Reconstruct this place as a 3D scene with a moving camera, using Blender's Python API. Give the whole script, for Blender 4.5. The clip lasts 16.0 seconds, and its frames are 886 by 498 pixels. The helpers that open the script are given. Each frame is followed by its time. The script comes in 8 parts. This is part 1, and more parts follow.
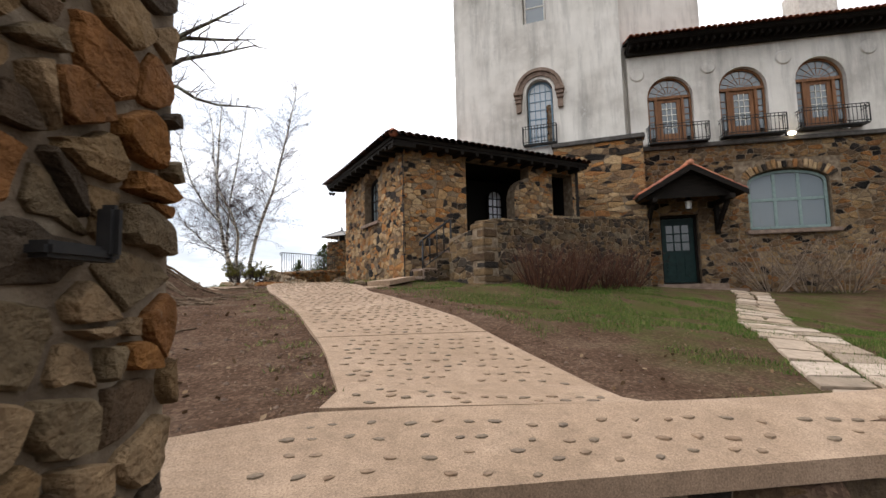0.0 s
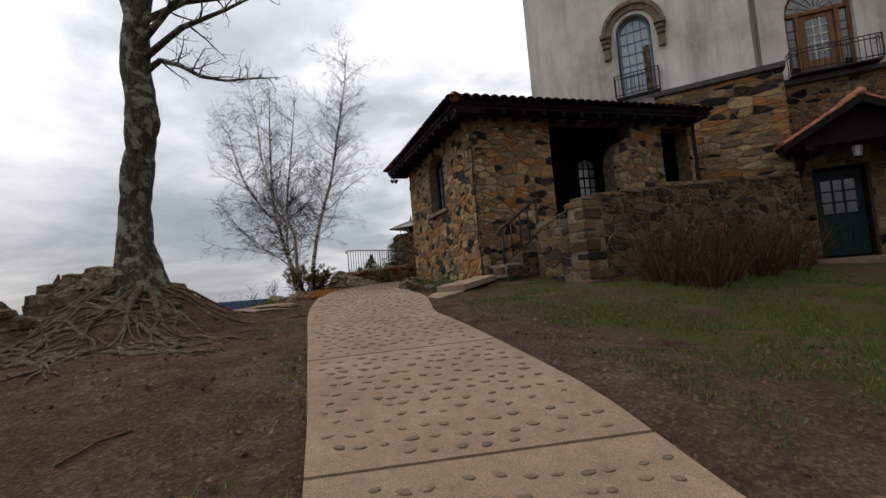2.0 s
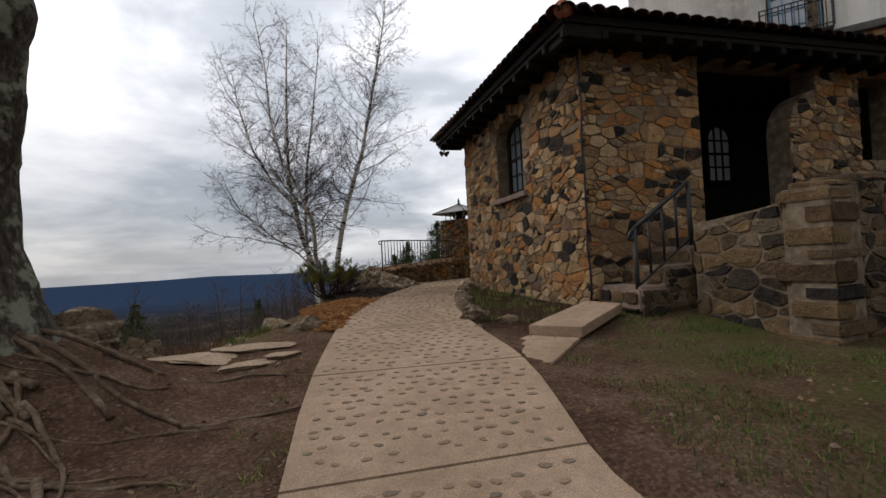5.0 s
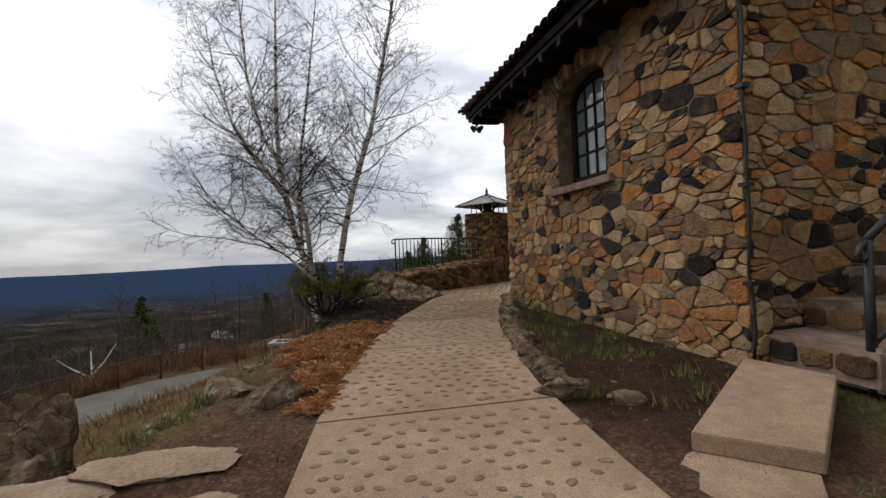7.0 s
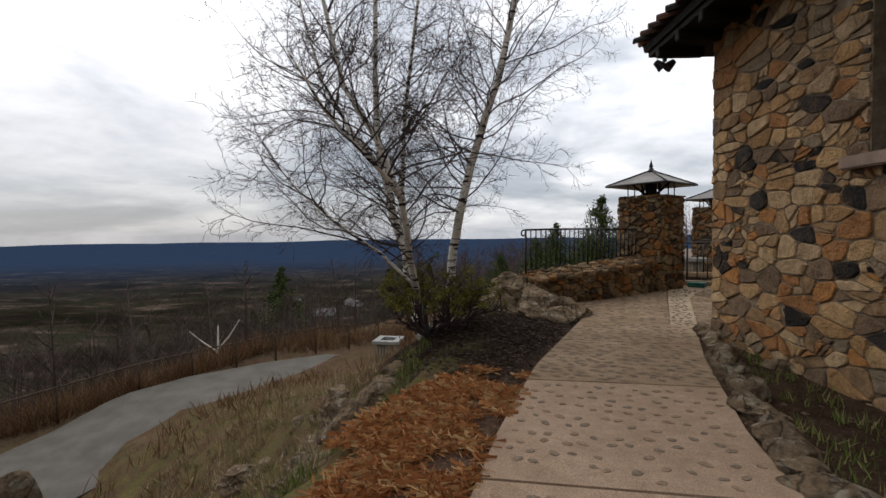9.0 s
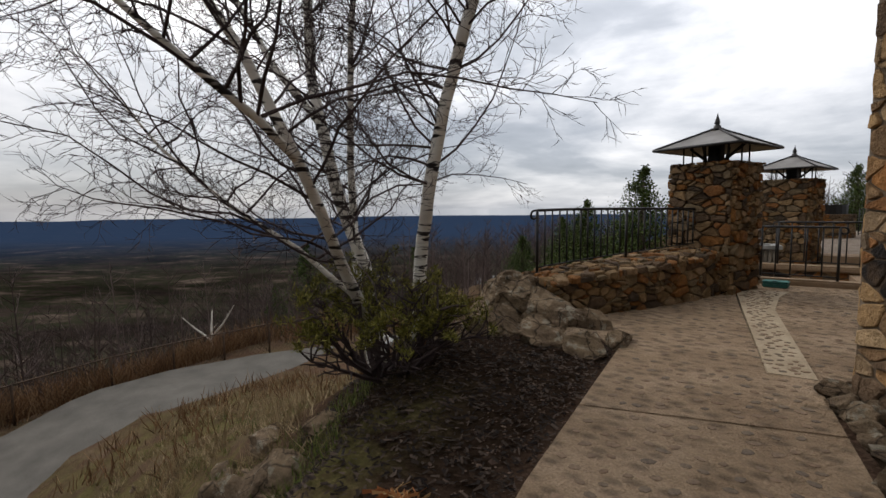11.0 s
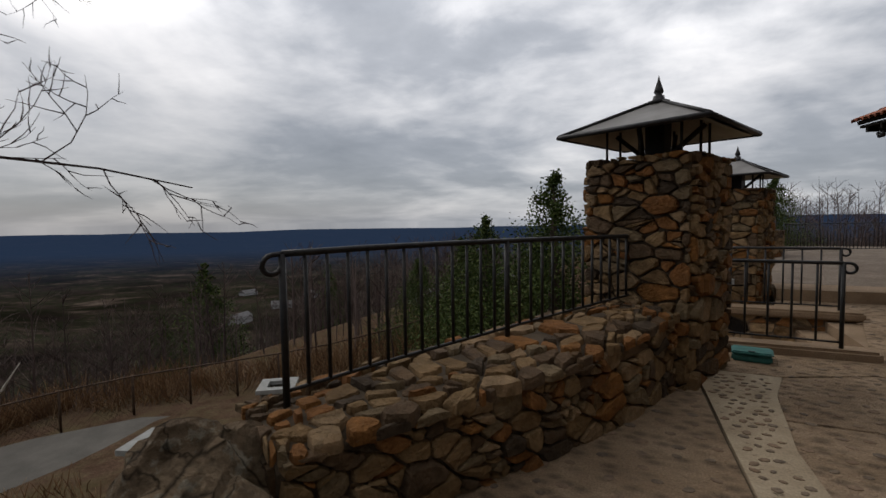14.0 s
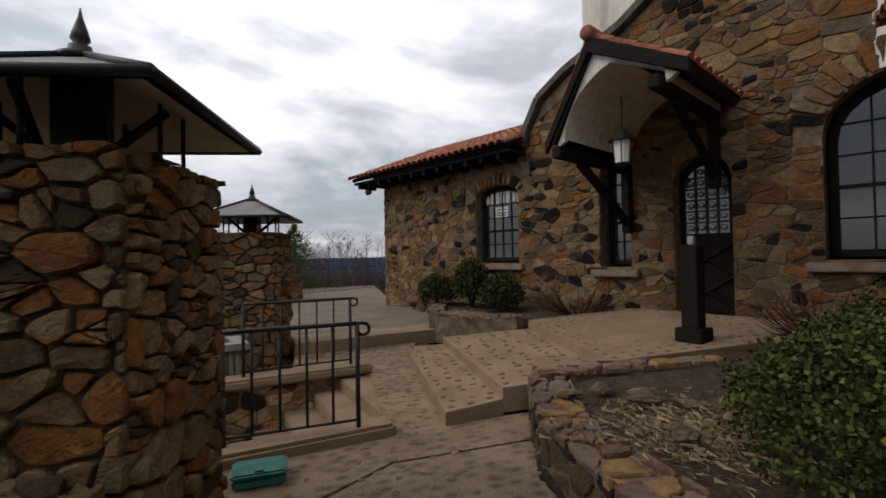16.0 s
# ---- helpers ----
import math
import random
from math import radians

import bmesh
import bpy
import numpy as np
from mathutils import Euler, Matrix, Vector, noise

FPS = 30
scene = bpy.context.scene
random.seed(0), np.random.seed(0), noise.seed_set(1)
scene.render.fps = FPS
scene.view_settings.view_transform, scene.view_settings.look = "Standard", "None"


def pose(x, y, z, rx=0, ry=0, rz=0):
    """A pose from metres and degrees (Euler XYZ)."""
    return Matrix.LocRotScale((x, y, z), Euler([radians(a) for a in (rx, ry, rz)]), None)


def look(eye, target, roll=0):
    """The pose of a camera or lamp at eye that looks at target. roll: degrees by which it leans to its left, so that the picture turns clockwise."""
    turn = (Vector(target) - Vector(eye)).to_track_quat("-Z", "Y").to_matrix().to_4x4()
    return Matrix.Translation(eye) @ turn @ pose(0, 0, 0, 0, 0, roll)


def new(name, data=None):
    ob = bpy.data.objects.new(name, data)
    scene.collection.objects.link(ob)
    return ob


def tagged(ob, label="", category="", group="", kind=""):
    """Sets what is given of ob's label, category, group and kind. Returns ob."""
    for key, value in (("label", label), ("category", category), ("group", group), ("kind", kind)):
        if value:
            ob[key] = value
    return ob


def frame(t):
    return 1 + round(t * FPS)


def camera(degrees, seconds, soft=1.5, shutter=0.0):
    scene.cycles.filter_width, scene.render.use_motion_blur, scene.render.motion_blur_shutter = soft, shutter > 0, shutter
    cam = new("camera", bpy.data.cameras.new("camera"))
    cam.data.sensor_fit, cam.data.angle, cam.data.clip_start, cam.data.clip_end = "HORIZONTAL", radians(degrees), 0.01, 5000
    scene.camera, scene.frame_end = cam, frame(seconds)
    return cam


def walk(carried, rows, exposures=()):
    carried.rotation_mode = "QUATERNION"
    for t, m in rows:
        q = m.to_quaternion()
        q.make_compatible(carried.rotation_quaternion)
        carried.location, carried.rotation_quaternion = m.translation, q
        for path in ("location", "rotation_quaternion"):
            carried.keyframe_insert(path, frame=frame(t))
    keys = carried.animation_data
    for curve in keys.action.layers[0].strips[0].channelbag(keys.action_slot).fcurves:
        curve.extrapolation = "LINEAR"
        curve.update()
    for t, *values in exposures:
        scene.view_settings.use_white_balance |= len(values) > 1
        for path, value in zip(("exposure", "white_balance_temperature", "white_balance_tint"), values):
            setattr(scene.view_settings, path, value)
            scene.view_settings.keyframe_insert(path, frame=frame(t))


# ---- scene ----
from mathutils.geometry import tessellate_polygon

cam = camera(86.8, 16.0, soft=1.5, shutter=0.08)
METRES, EYE, TILT, LEAN, TURN = 20.0, 1.5, 0.0, 0.0, 0.0
ROWS = [
    (0.0, 0.0, 0.0, 0.0, 0.13, 5.22, 1.41),
    (0.5, 0.0099, 0.0331, 0.004, 3.04, 4.7, 2.95),
    (1.0, 0.0097, 0.0631, 0.011, 6.01, 3.92, 4.42),
    (1.5, 0.005, 0.0912, 0.0136, 9.04, 3.5, 5.17),
    (2.0, -0.0065, 0.1196, 0.0228, 10.0, 3.45, 4.98),
    (2.5, -0.0192, 0.1433, 0.0317, 10.79, 3.3, 4.53),
    (3.0, -0.0279, 0.1734, 0.0347, 11.71, 3.01, 4.16),
    (3.5, -0.0428, 0.2013, 0.0379, 12.56, 2.55, 3.36),
    (4.0, -0.0527, 0.231, 0.0435, 13.13, 2.1, 3.21),
    (6.5, -0.1094, 0.3772, 0.0659, 14.51, 0.4, 2.49),
    (7.0, -0.1223, 0.4096, 0.0694, 15.11, 0.23, 2.49),
    (7.5, -0.1366, 0.4407, 0.0731, 17.5, 0.07, 2.23),
    (8.0, -0.152, 0.4724, 0.0765, 21.68, -0.3, 1.74),
    (8.5, -0.1658, 0.5035, 0.0805, 26.38, -0.97, 1.09),
    (11.0, -0.2066, 0.6527, 0.0864, 33.78, -4.78, 0.55),
    (11.5, -0.209, 0.6835, 0.0856, 31.35, -4.72, 0.79),
    (12.0, -0.2161, 0.7158, 0.0874, 28.11, -3.97, 0.6),
    (12.5, -0.2205, 0.7498, 0.0901, 26.93, -3.79, 0.72),
    (13.0, -0.224, 0.781, 0.0907, 26.37, -3.72, 0.95),
    (13.5, -0.2301, 0.8111, 0.0904, 26.16, -3.52, 1.06),
    (14.0, -0.2323, 0.8393, 0.0931, 25.28, -3.34, 0.88),
    (14.5, -0.2339, 0.8676, 0.0943, 20.69, -2.52, 0.76),
    (15.0, -0.2286, 0.8954, 0.0952, 7.89, -1.83, 0.15),
    (15.5, -0.2156, 0.9195, 0.0969, -7.55, -1.21, 0.8),
    (16.0, -0.209, 0.9427, 0.0965, -27.24, 0.99, 1.06),
]
EXPOSURES = [(t, stops, 6700.0, 12.0) for t, stops in [(0.0, 1.3), (0.5, 0.95), (1.0, 0.58), (1.5, 0.33), (2.5, 0.12), (4.0, 0.17), (7.0, 0.47), (8.5, 0.44), (11.0, 0.36), (12.2, 0.48), (13.0, 0.2), (14.0, -0.16), (15.0, -0.16), (16.0, 0.14)]]
walk(cam, [(t, pose(0, 0, EYE, TILT, LEAN, TURN) @ pose(METRES * x, METRES * y, METRES * z, 90 + pitch, roll, yaw)) for t, x, y, z, yaw, pitch, roll in ROWS], EXPOSURES)


# ------------------------------------------------------------ node helpers
class Nodes:
    """A small wrapper to write node trees in few lines."""

    def __init__(self, tree):
        self.t = tree
        tree.nodes.clear()

    def add(self, kind, **props):
        n = self.t.nodes.new(kind)
        for k, v in props.items():
            if k == "op":
                n.operation = v
            elif k == "blend":
                n.blend_type = v
            elif k == "dims":
                n.noise_dimensions = v
            elif k == "feature":
                n.feature = v
        return n

    def link(self, a, b):
        self.t.links.new(a, b)

    def put(self, sock, v):
        if hasattr(v, "is_output"):
            self.link(v, sock)
        elif isinstance(v, tuple) and len(v) == 3 and sock.type == "RGBA":
            sock.default_value = (*v, 1)
        else:
            sock.default_value = v

    def math(self, op, a, b=0.0, clamp=False):
        n = self.add("ShaderNodeMath", op=op)
        n.use_clamp = clamp
        self.put(n.inputs[0], a)
        self.put(n.inputs[1], b)
        return n.outputs[0]

    def noise(self, vec, scale, detail=4.0, rough=0.55, distort=0.0):
        n = self.add("ShaderNodeTexNoise")
        self.put(n.inputs["Vector"], vec)
        n.inputs["Scale"].default_value = scale
        n.inputs["Detail"].default_value = detail
        n.inputs["Roughness"].default_value = rough
        n.inputs["Distortion"].default_value = distort
        return n.outputs["Fac"]

    def voronoi(self, vec, scale, feature="F1", out="Distance"):
        n = self.add("ShaderNodeTexVoronoi", feature=feature)
        self.put(n.inputs["Vector"], vec)
        n.inputs["Scale"].default_value = scale
        return n.outputs[out]

    def ramp(self, fac, stops, mode="LINEAR"):
        n = self.add("ShaderNodeValToRGB")
        cr = n.color_ramp
        cr.interpolation = mode
        while len(cr.elements) < len(stops):
            cr.elements.new(0.5)
        for e, (p, c) in zip(cr.elements, stops):
            e.position = p
            e.color = (*c, 1) if isinstance(c, tuple) else (c, c, c, 1)
        self.put(n.inputs[0], fac)
        return n.outputs[0]

    def mix(self, fac, a, b, blend="MIX"):
        n = self.add("ShaderNodeMix", blend=blend)
        n.data_type = "RGBA"
        self.put(n.inputs[0], fac)
        self.put(n.inputs[6], a)
        self.put(n.inputs[7], b)
        return n.outputs[2]

    def coords(self, scale=(1, 1, 1), world=True):
        if world:
            src = self.add("ShaderNodeNewGeometry").outputs["Position"]
        else:
            src = self.add("ShaderNodeTexCoord").outputs["Object"]
        if tuple(scale) == (1, 1, 1):
            return src
        m = self.add("ShaderNodeMapping")
        m.inputs["Scale"].default_value = scale
        self.link(src, m.inputs["Vector"])
        return m.outputs[0]


def material(name, colour, rough=0.8, metal=0.0, bump=None, strength=0.3, distance=0.02, spec=0.18):
    """colour: an RGB tuple or a function of Nodes giving a socket; bump likewise."""
    m = bpy.data.materials.new(name)
    m.use_nodes = True
    n = Nodes(m.node_tree)
    out = n.add("ShaderNodeOutputMaterial")
    b = n.add("ShaderNodeBsdfPrincipled")
    n.link(b.outputs[0], out.inputs[0])
    n.put(b.inputs["Base Color"], colour(n) if callable(colour) else colour)
    n.put(b.inputs["Roughness"], rough(n) if callable(rough) else rough)
    b.inputs["Metallic"].default_value = metal
    b.inputs["Specular IOR Level"].default_value = spec
    if bump:
        bp = n.add("ShaderNodeBump")
        bp.inputs["Strength"].default_value = strength
        bp.inputs["Distance"].default_value = distance
        n.link(bump(n), bp.inputs["Height"])
        n.link(bp.outputs[0], b.inputs["Normal"])
    return m


# ------------------------------------------------------------ world and sun
SUN_AZ, SUN_EL = radians(285), radians(46)
world = bpy.data.worlds.new("overcast_sky")
scene.world = world
world.use_nodes = True
wn = Nodes(world.node_tree)
wout = wn.add("ShaderNodeOutputWorld")
bg = wn.add("ShaderNodeBackground")
wn.link(bg.outputs[0], wout.inputs[0])
sky = wn.add("ShaderNodeTexSky")
sky.sky_type = "NISHITA"
sky.sun_disc = False
sky.sun_elevation, sky.sun_rotation = SUN_EL, SUN_AZ
direction = wn.add("ShaderNodeTexCoord").outputs["Generated"]
sep = wn.add("ShaderNodeSeparateXYZ")
wn.link(direction, sep.inputs[0])
up = wn.math("MAXIMUM", sep.outputs[2], 0.0)
den = wn.math("ADD", up, 0.16)
comb = wn.add("ShaderNodeCombineXYZ")
wn.link(wn.math("DIVIDE", sep.outputs[0], den), comb.inputs[0])
wn.link(wn.math("DIVIDE", sep.outputs[1], den), comb.inputs[1])
big = wn.noise(comb.outputs[0], 0.55, 5.0, 0.5, 0.5)
fine = wn.noise(comb.outputs[0], 2.4, 6.0, 0.6, 0.2)
cl = wn.math("ADD", wn.math("MULTIPLY", big, 0.8), wn.math("MULTIPLY", fine, 0.2))
cloud = wn.ramp(cl, [(0.36, (0.22, 0.25, 0.29)), (0.45, (0.40, 0.435, 0.485)), (0.53, (0.84, 0.865, 0.90)), (0.62, (1.4, 1.4, 1.4))])
low = wn.ramp(sep.outputs[2], [(0.0, (0.34, 0.385, 0.455)), (0.03, (0.42, 0.455, 0.51)), (0.07, (0.33, 0.365, 0.42)), (0.2, (0.36, 0.395, 0.45)), (0.34, (0.66, 0.69, 0.73)), (0.5, (0.98, 0.98, 0.98))])
bank = wn.ramp(wn.math("MULTIPLY", sep.outputs[0], -1.0), [(0.3, 1.0), (0.78, 0.66)])
low = wn.mix(1.0, low, bank, "MULTIPLY")
thin = wn.math("MULTIPLY", wn.ramp(sep.outputs[2], [(0.0, 0.25), (0.14, 0.5), (0.36, 0.9)]), wn.ramp(sep.outputs[2], [(0.2, 0.0), (0.4, 1.0)]))
thin = wn.math("MAXIMUM", thin, wn.math("MULTIPLY", wn.ramp(sep.outputs[2], [(0.0, 0.25), (0.14, 0.5), (0.36, 0.9)]), bank))
mixed = wn.mix(thin, low, cloud)
lift = wn.ramp(sep.outputs[2], [(0.0, 0.82), (0.22, 0.95), (0.5, 1.3)])
# the cloud is thin to the north-west and heavy behind, to the south-east
toward = wn.math("ADD", wn.math("MULTIPLY", sep.outputs[0], -0.62), wn.math("MULTIPLY", sep.outputs[1], 0.78))
heavy = wn.ramp(wn.math("ADD", wn.math("MULTIPLY", toward, 0.5), 0.5), [(0.12, 0.46), (0.5, 0.92), (0.72, 1.08)])
mixed = wn.mix(1.0, mixed, heavy, "MULTIPLY")
veil = wn.mix(0.01, wn.mix(1.0, mixed, lift, "MULTIPLY"), sky.outputs[0])
wn.link(veil, bg.inputs[0])
bg.inputs[1].default_value = 1.0

sun = new("sun", bpy.data.lights.new("sun", "SUN"))
sun.data.energy = 0.7
sun.data.angle = radians(25)
sun.data.color = (1.0, 0.96, 0.9)
sun.matrix_world = look((0, 0, 30), (-math.sin(SUN_AZ) * 10, -math.cos(SUN_AZ) * 10, 30 - 10 * math.tan(SUN_EL)))


# ------------------------------------------------------------ materials
def tones(n, stops, island=False):
    """A tone picked at random for each piece."""
    if island:
        r = n.add("ShaderNodeNewGeometry").outputs["Random Per Island"]
    else:
        r = n.add("ShaderNodeObjectInfo").outputs["Random"]
    return n.ramp(r, stops, "CONSTANT")


STONE_TONES = [(0.0, (0.33, 0.19, 0.085)), (0.10, (0.22, 0.135, 0.07)), (0.20, (0.38, 0.24, 0.115)), (0.31, (0.16, 0.105, 0.064)), (0.40, (0.34, 0.235, 0.135)), (0.50, (0.29, 0.135, 0.052)),
               (0.60, (0.020, 0.017, 0.015)), (0.67, (0.42, 0.29, 0.16)), (0.76, (0.27, 0.17, 0.085)), (0.83, (0.036, 0.029, 0.024)), (0.88, (0.21, 0.155, 0.10)), (0.94, (0.36, 0.165, 0.055))]


def stone_material(name, stops, island):
    def colour(n):
        p = n.coords()
        base = tones(n, stops, island)
        mott = n.mix(1.0, n.ramp(n.noise(p, 11.0, 8.0, 0.72), [(0.3, 0.6), (0.5, 1.0), (0.7, 1.35)]), n.ramp(n.noise(p, 2.0, 4.0, 0.6), [(0.3, 0.75), (0.7, 1.2)]), "MULTIPLY")
        c = n.mix(1.0, base, mott, "MULTIPLY")
        rust = n.ramp(n.noise(p, 3.1, 3.0), [(0.55, 0.0), (0.7, 0.28)])
        c = n.mix(rust, c, (0.30, 0.175, 0.085))
        lich = n.ramp(n.noise(p, 21.0, 2.0), [(0.70, 0.0), (0.78, 0.3)])
        return n.mix(lich, c, (0.32, 0.28, 0.21))

    def relief(n):
        p = n.coords()
        return n.math("ADD", n.noise(p, 14.0, 7.0, 0.65), n.math("MULTIPLY", n.noise(p, 55.0, 3.0), 0.35))

    return material(name, colour, 0.88, bump=relief, strength=1.0, distance=0.045, spec=0.15)


stone = stone_material("rubble_stone", STONE_TONES, False)
# hut stone tones times 0.6: shade on the house walls is in the colour
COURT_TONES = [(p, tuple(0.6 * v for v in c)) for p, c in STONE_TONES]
stone_court = stone_material("shaded_rubble_stone", COURT_TONES, False)
stone_court_far = stone_material("shaded_rubble_stone_joined", COURT_TONES, True)
stone_far = stone_material("rubble_stone_joined", STONE_TONES, True)
PILLAR_TONES = [(0.0, (0.180, 0.112, 0.054)), (0.14, (0.105, 0.068, 0.040)), (0.30, (0.215, 0.138, 0.068)), (0.44, (0.065, 0.046, 0.030)), (0.54, (0.200, 0.088, 0.030)), (0.66, (0.160, 0.115, 0.066)), (0.80, (0.240, 0.160, 0.088)), (0.92, (0.220, 0.098, 0.030))]
stone_brown = stone_material("brown_fieldstone", PILLAR_TONES, False)
stone_brown_far = stone_material("brown_fieldstone_joined", PILLAR_TONES, True)
GREY_TONES = [(0.0, (0.088, 0.062, 0.038)), (0.15, (0.050, 0.038, 0.028)), (0.3, (0.125, 0.083, 0.046)), (0.45, (0.028, 0.023, 0.019)), (0.6, (0.150, 0.098, 0.050)), (0.75, (0.080, 0.050, 0.028)), (0.9, (0.140, 0.108, 0.070))]
stone_grey = stone_material("grey_fieldstone", GREY_TONES, False)
stone_grey_far = stone_material("grey_fieldstone_joined", GREY_TONES, True)


def mortar_colour(n):
    p = n.coords()
    return n.ramp(n.noise(p, 7.0, 6.0, 0.6), [(0.25, (0.08, 0.057, 0.038)), (0.5, (0.175, 0.13, 0.088)), (0.75, (0.31, 0.25, 0.18))])


def grit(n):
    p = n.coords()
    return n.noise(p, 60.0, 5.0, 0.7)


mortar = material("mortar", mortar_colour, 0.95, bump=grit, strength=0.7, distance=0.015)


def concrete_colour(n):
    p = n.coords()
    c = n.ramp(n.noise(p, 1.3, 7.0, 0.6), [(0.25, (0.225, 0.155, 0.102)), (0.5, (0.295, 0.206, 0.14)), (0.75, (0.36, 0.26, 0.183))])
    sp = n.mix(1.0, n.ramp(n.noise(p, 110.0, 3.0, 0.7), [(0.3, 0.6), (0.5, 1.0), (0.72, 1.35)]), n.ramp(n.noise(p, 9.0, 6.0, 0.7), [(0.3, 0.8), (0.7, 1.15)]), "MULTIPLY")
    return n.mix(1.0, c, sp, "MULTIPLY")


def concrete_relief(n):
    p = n.coords()
    return n.math("ADD", n.noise(p, 120.0, 4.0, 0.7), n.math("MULTIPLY", n.noise(p, 6.0, 3.0), 0.6))


concrete = material("tan_concrete", concrete_colour, 0.9, bump=concrete_relief, strength=0.45, distance=0.012)
pebble = material("path_stone", lambda n: n.mix(1.0, tones(n, [(0, (0.20, 0.138, 0.092)), (0.25, (0.165, 0.122, 0.085)), (0.5, (0.225, 0.152, 0.10)), (0.7, (0.145, 0.108, 0.078)), (0.85, (0.19, 0.125, 0.08))]),
                                          n.ramp(n.noise(n.coords(), 40.0, 5.0), [(0.3, 0.7), (0.7, 1.25)]), "MULTIPLY"), 0.8, bump=grit, strength=0.4)


def court_colour(n):
    p = n.coords()
    c = n.ramp(n.noise(p, 1.6, 7.0, 0.62), [(0.25, (0.196, 0.132, 0.081)), (0.5, (0.277, 0.196, 0.124)), (0.75, (0.371, 0.270, 0.182))])
    st_ = n.ramp(n.voronoi(n.coords((7.0, 11.0, 7.0)), 1.0, "F1"), [(0.2, 0.62), (0.38, 0.95), (0.6, 1.15)])
    g = n.ramp(n.noise(p, 70.0, 3.0, 0.7), [(0.3, 0.75), (0.7, 1.2)])
    return n.mix(1.0, n.mix(1.0, c, st_, "MULTIPLY"), g, "MULTIPLY")


court_mat = material("worn_court_paving", court_colour, 0.92, bump=lambda n: n.math("ADD", n.noise(n.coords(), 12.0, 6.0, 0.7), n.math("MULTIPLY", n.noise(n.coords(), 45.0, 4.0), 0.6)), strength=1.0, distance=0.05)


def stucco_colour(n):
    p = n.coords()
    drip = n.coords((1.6, 1.6, 0.22))
    c = n.ramp(n.noise(p, 0.55, 8.0, 0.62), [(0.28, (0.43, 0.40, 0.355)), (0.5, (0.63, 0.60, 0.545)), (0.74, (0.74, 0.71, 0.655))])
    s = n.ramp(n.noise(drip, 1.2, 6.0, 0.65), [(0.3, 0.62), (0.52, 1.0), (0.8, 1.12)])
    c = n.mix(1.0, c, s, "MULTIPLY")
    pt = n.ramp(n.noise(p, 2.4, 5.0, 0.7), [(0.58, 0.0), (0.68, 0.5)])
    return n.mix(pt, c, (0.70, 0.68, 0.63))


stucco = material("weathered_stucco", stucco_colour, 0.92, bump=lambda n: n.math("ADD", n.noise(n.coords(), 28.0, 5.0, 0.7), n.noise(n.coords(), 3.0, 3.0)), strength=0.35, distance=0.02)


def ground_colour(n):
    p = n.coords()
    sepn = n.add("ShaderNodeSeparateXYZ")
    n.link(p, sepn.inputs[0])
    dirt = n.ramp(n.noise(p, 2.2, 8.0, 0.65), [(0.25, (0.055, 0.032, 0.021)), (0.5, (0.096, 0.060, 0.041)), (0.75, (0.145, 0.098, 0.070))])
    gravel = n.ramp(n.voronoi(p, 48.0, "F1", "Color"), [(0.0, 0.6), (0.6, 1.0), (0.93, 1.5)])
    dirt = n.mix(1.0, dirt, gravel, "MULTIPLY")
    grass = n.ramp(n.noise(p, 40.0, 5.0, 0.7), [(0.3, (0.022, 0.032, 0.008)), (0.55, (0.052, 0.066, 0.016)), (0.8, (0.11, 0.095, 0.036))])
    lawn = n.add("ShaderNodeAttribute")
    lawn.attribute_name = "lawn"
    fac = n.math("MULTIPLY", lawn.outputs["Fac"], n.ramp(n.noise(p, 1.1, 7.0, 0.75), [(0.42, 0.05), (0.6, 0.85)]))
    near = n.mix(fac, dirt, grass)
    mulch = n.add("ShaderNodeAttribute")
    mulch.attribute_name = "mulch"
    bark = n.mix(1.0, n.ramp(n.noise(p, 7.0, 7.0, 0.7), [(0.3, (0.014, 0.009, 0.006)), (0.7, (0.05, 0.033, 0.023))]), n.ramp(n.voronoi(p, 38.0, "F1", "Color"), [(0.0, 0.5), (0.8, 1.0), (0.97, 2.2)]), "MULTIPLY")
    near = n.mix(mulch.outputs["Fac"], near, bark)
    moss = n.add("ShaderNodeAttribute")
    moss.attribute_name = "moss"
    cushion = n.ramp(n.noise(p, 14.0, 6.0, 0.7), [(0.3, (0.06, 0.056, 0.02)), (0.6, (0.135, 0.12, 0.045)), (0.8, (0.25, 0.19, 0.10))])
    near = n.mix(n.math("MULTIPLY", moss.outputs["Fac"], n.ramp(n.noise(p, 1.7, 6.0, 0.7), [(0.43, 0.0), (0.57, 0.85)])), near, cushion)
    far_a = n.add("ShaderNodeAttribute")
    far_a.attribute_name = "far"
    woods = n.ramp(n.noise(n.coords((0.012, 0.012, 0.012)), 1.0, 10.0, 0.78), [(0.34, (0.010, 0.008, 0.007)), (0.44, (0.030, 0.022, 0.018)), (0.5, (0.013, 0.016, 0.008)), (0.56, (0.038, 0.028, 0.022)), (0.68, (0.10, 0.078, 0.06))])
    speck = n.ramp(n.noise(n.coords((0.006, 0.006, 0.01)), 1.0, 10.0, 0.75), [(0.4, 0.5), (0.52, 1.0), (0.64, 1.6)])
    woods = n.mix(1.0, woods, speck, "MULTIPLY")
    # blue haze over the far ground is put into its colour
    haze_a = n.add("ShaderNodeAttribute")
    haze_a.attribute_name = "distance"
    woods = n.mix(haze_a.outputs["Fac"], woods, (0.022, 0.040, 0.078))
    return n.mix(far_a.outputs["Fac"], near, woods)


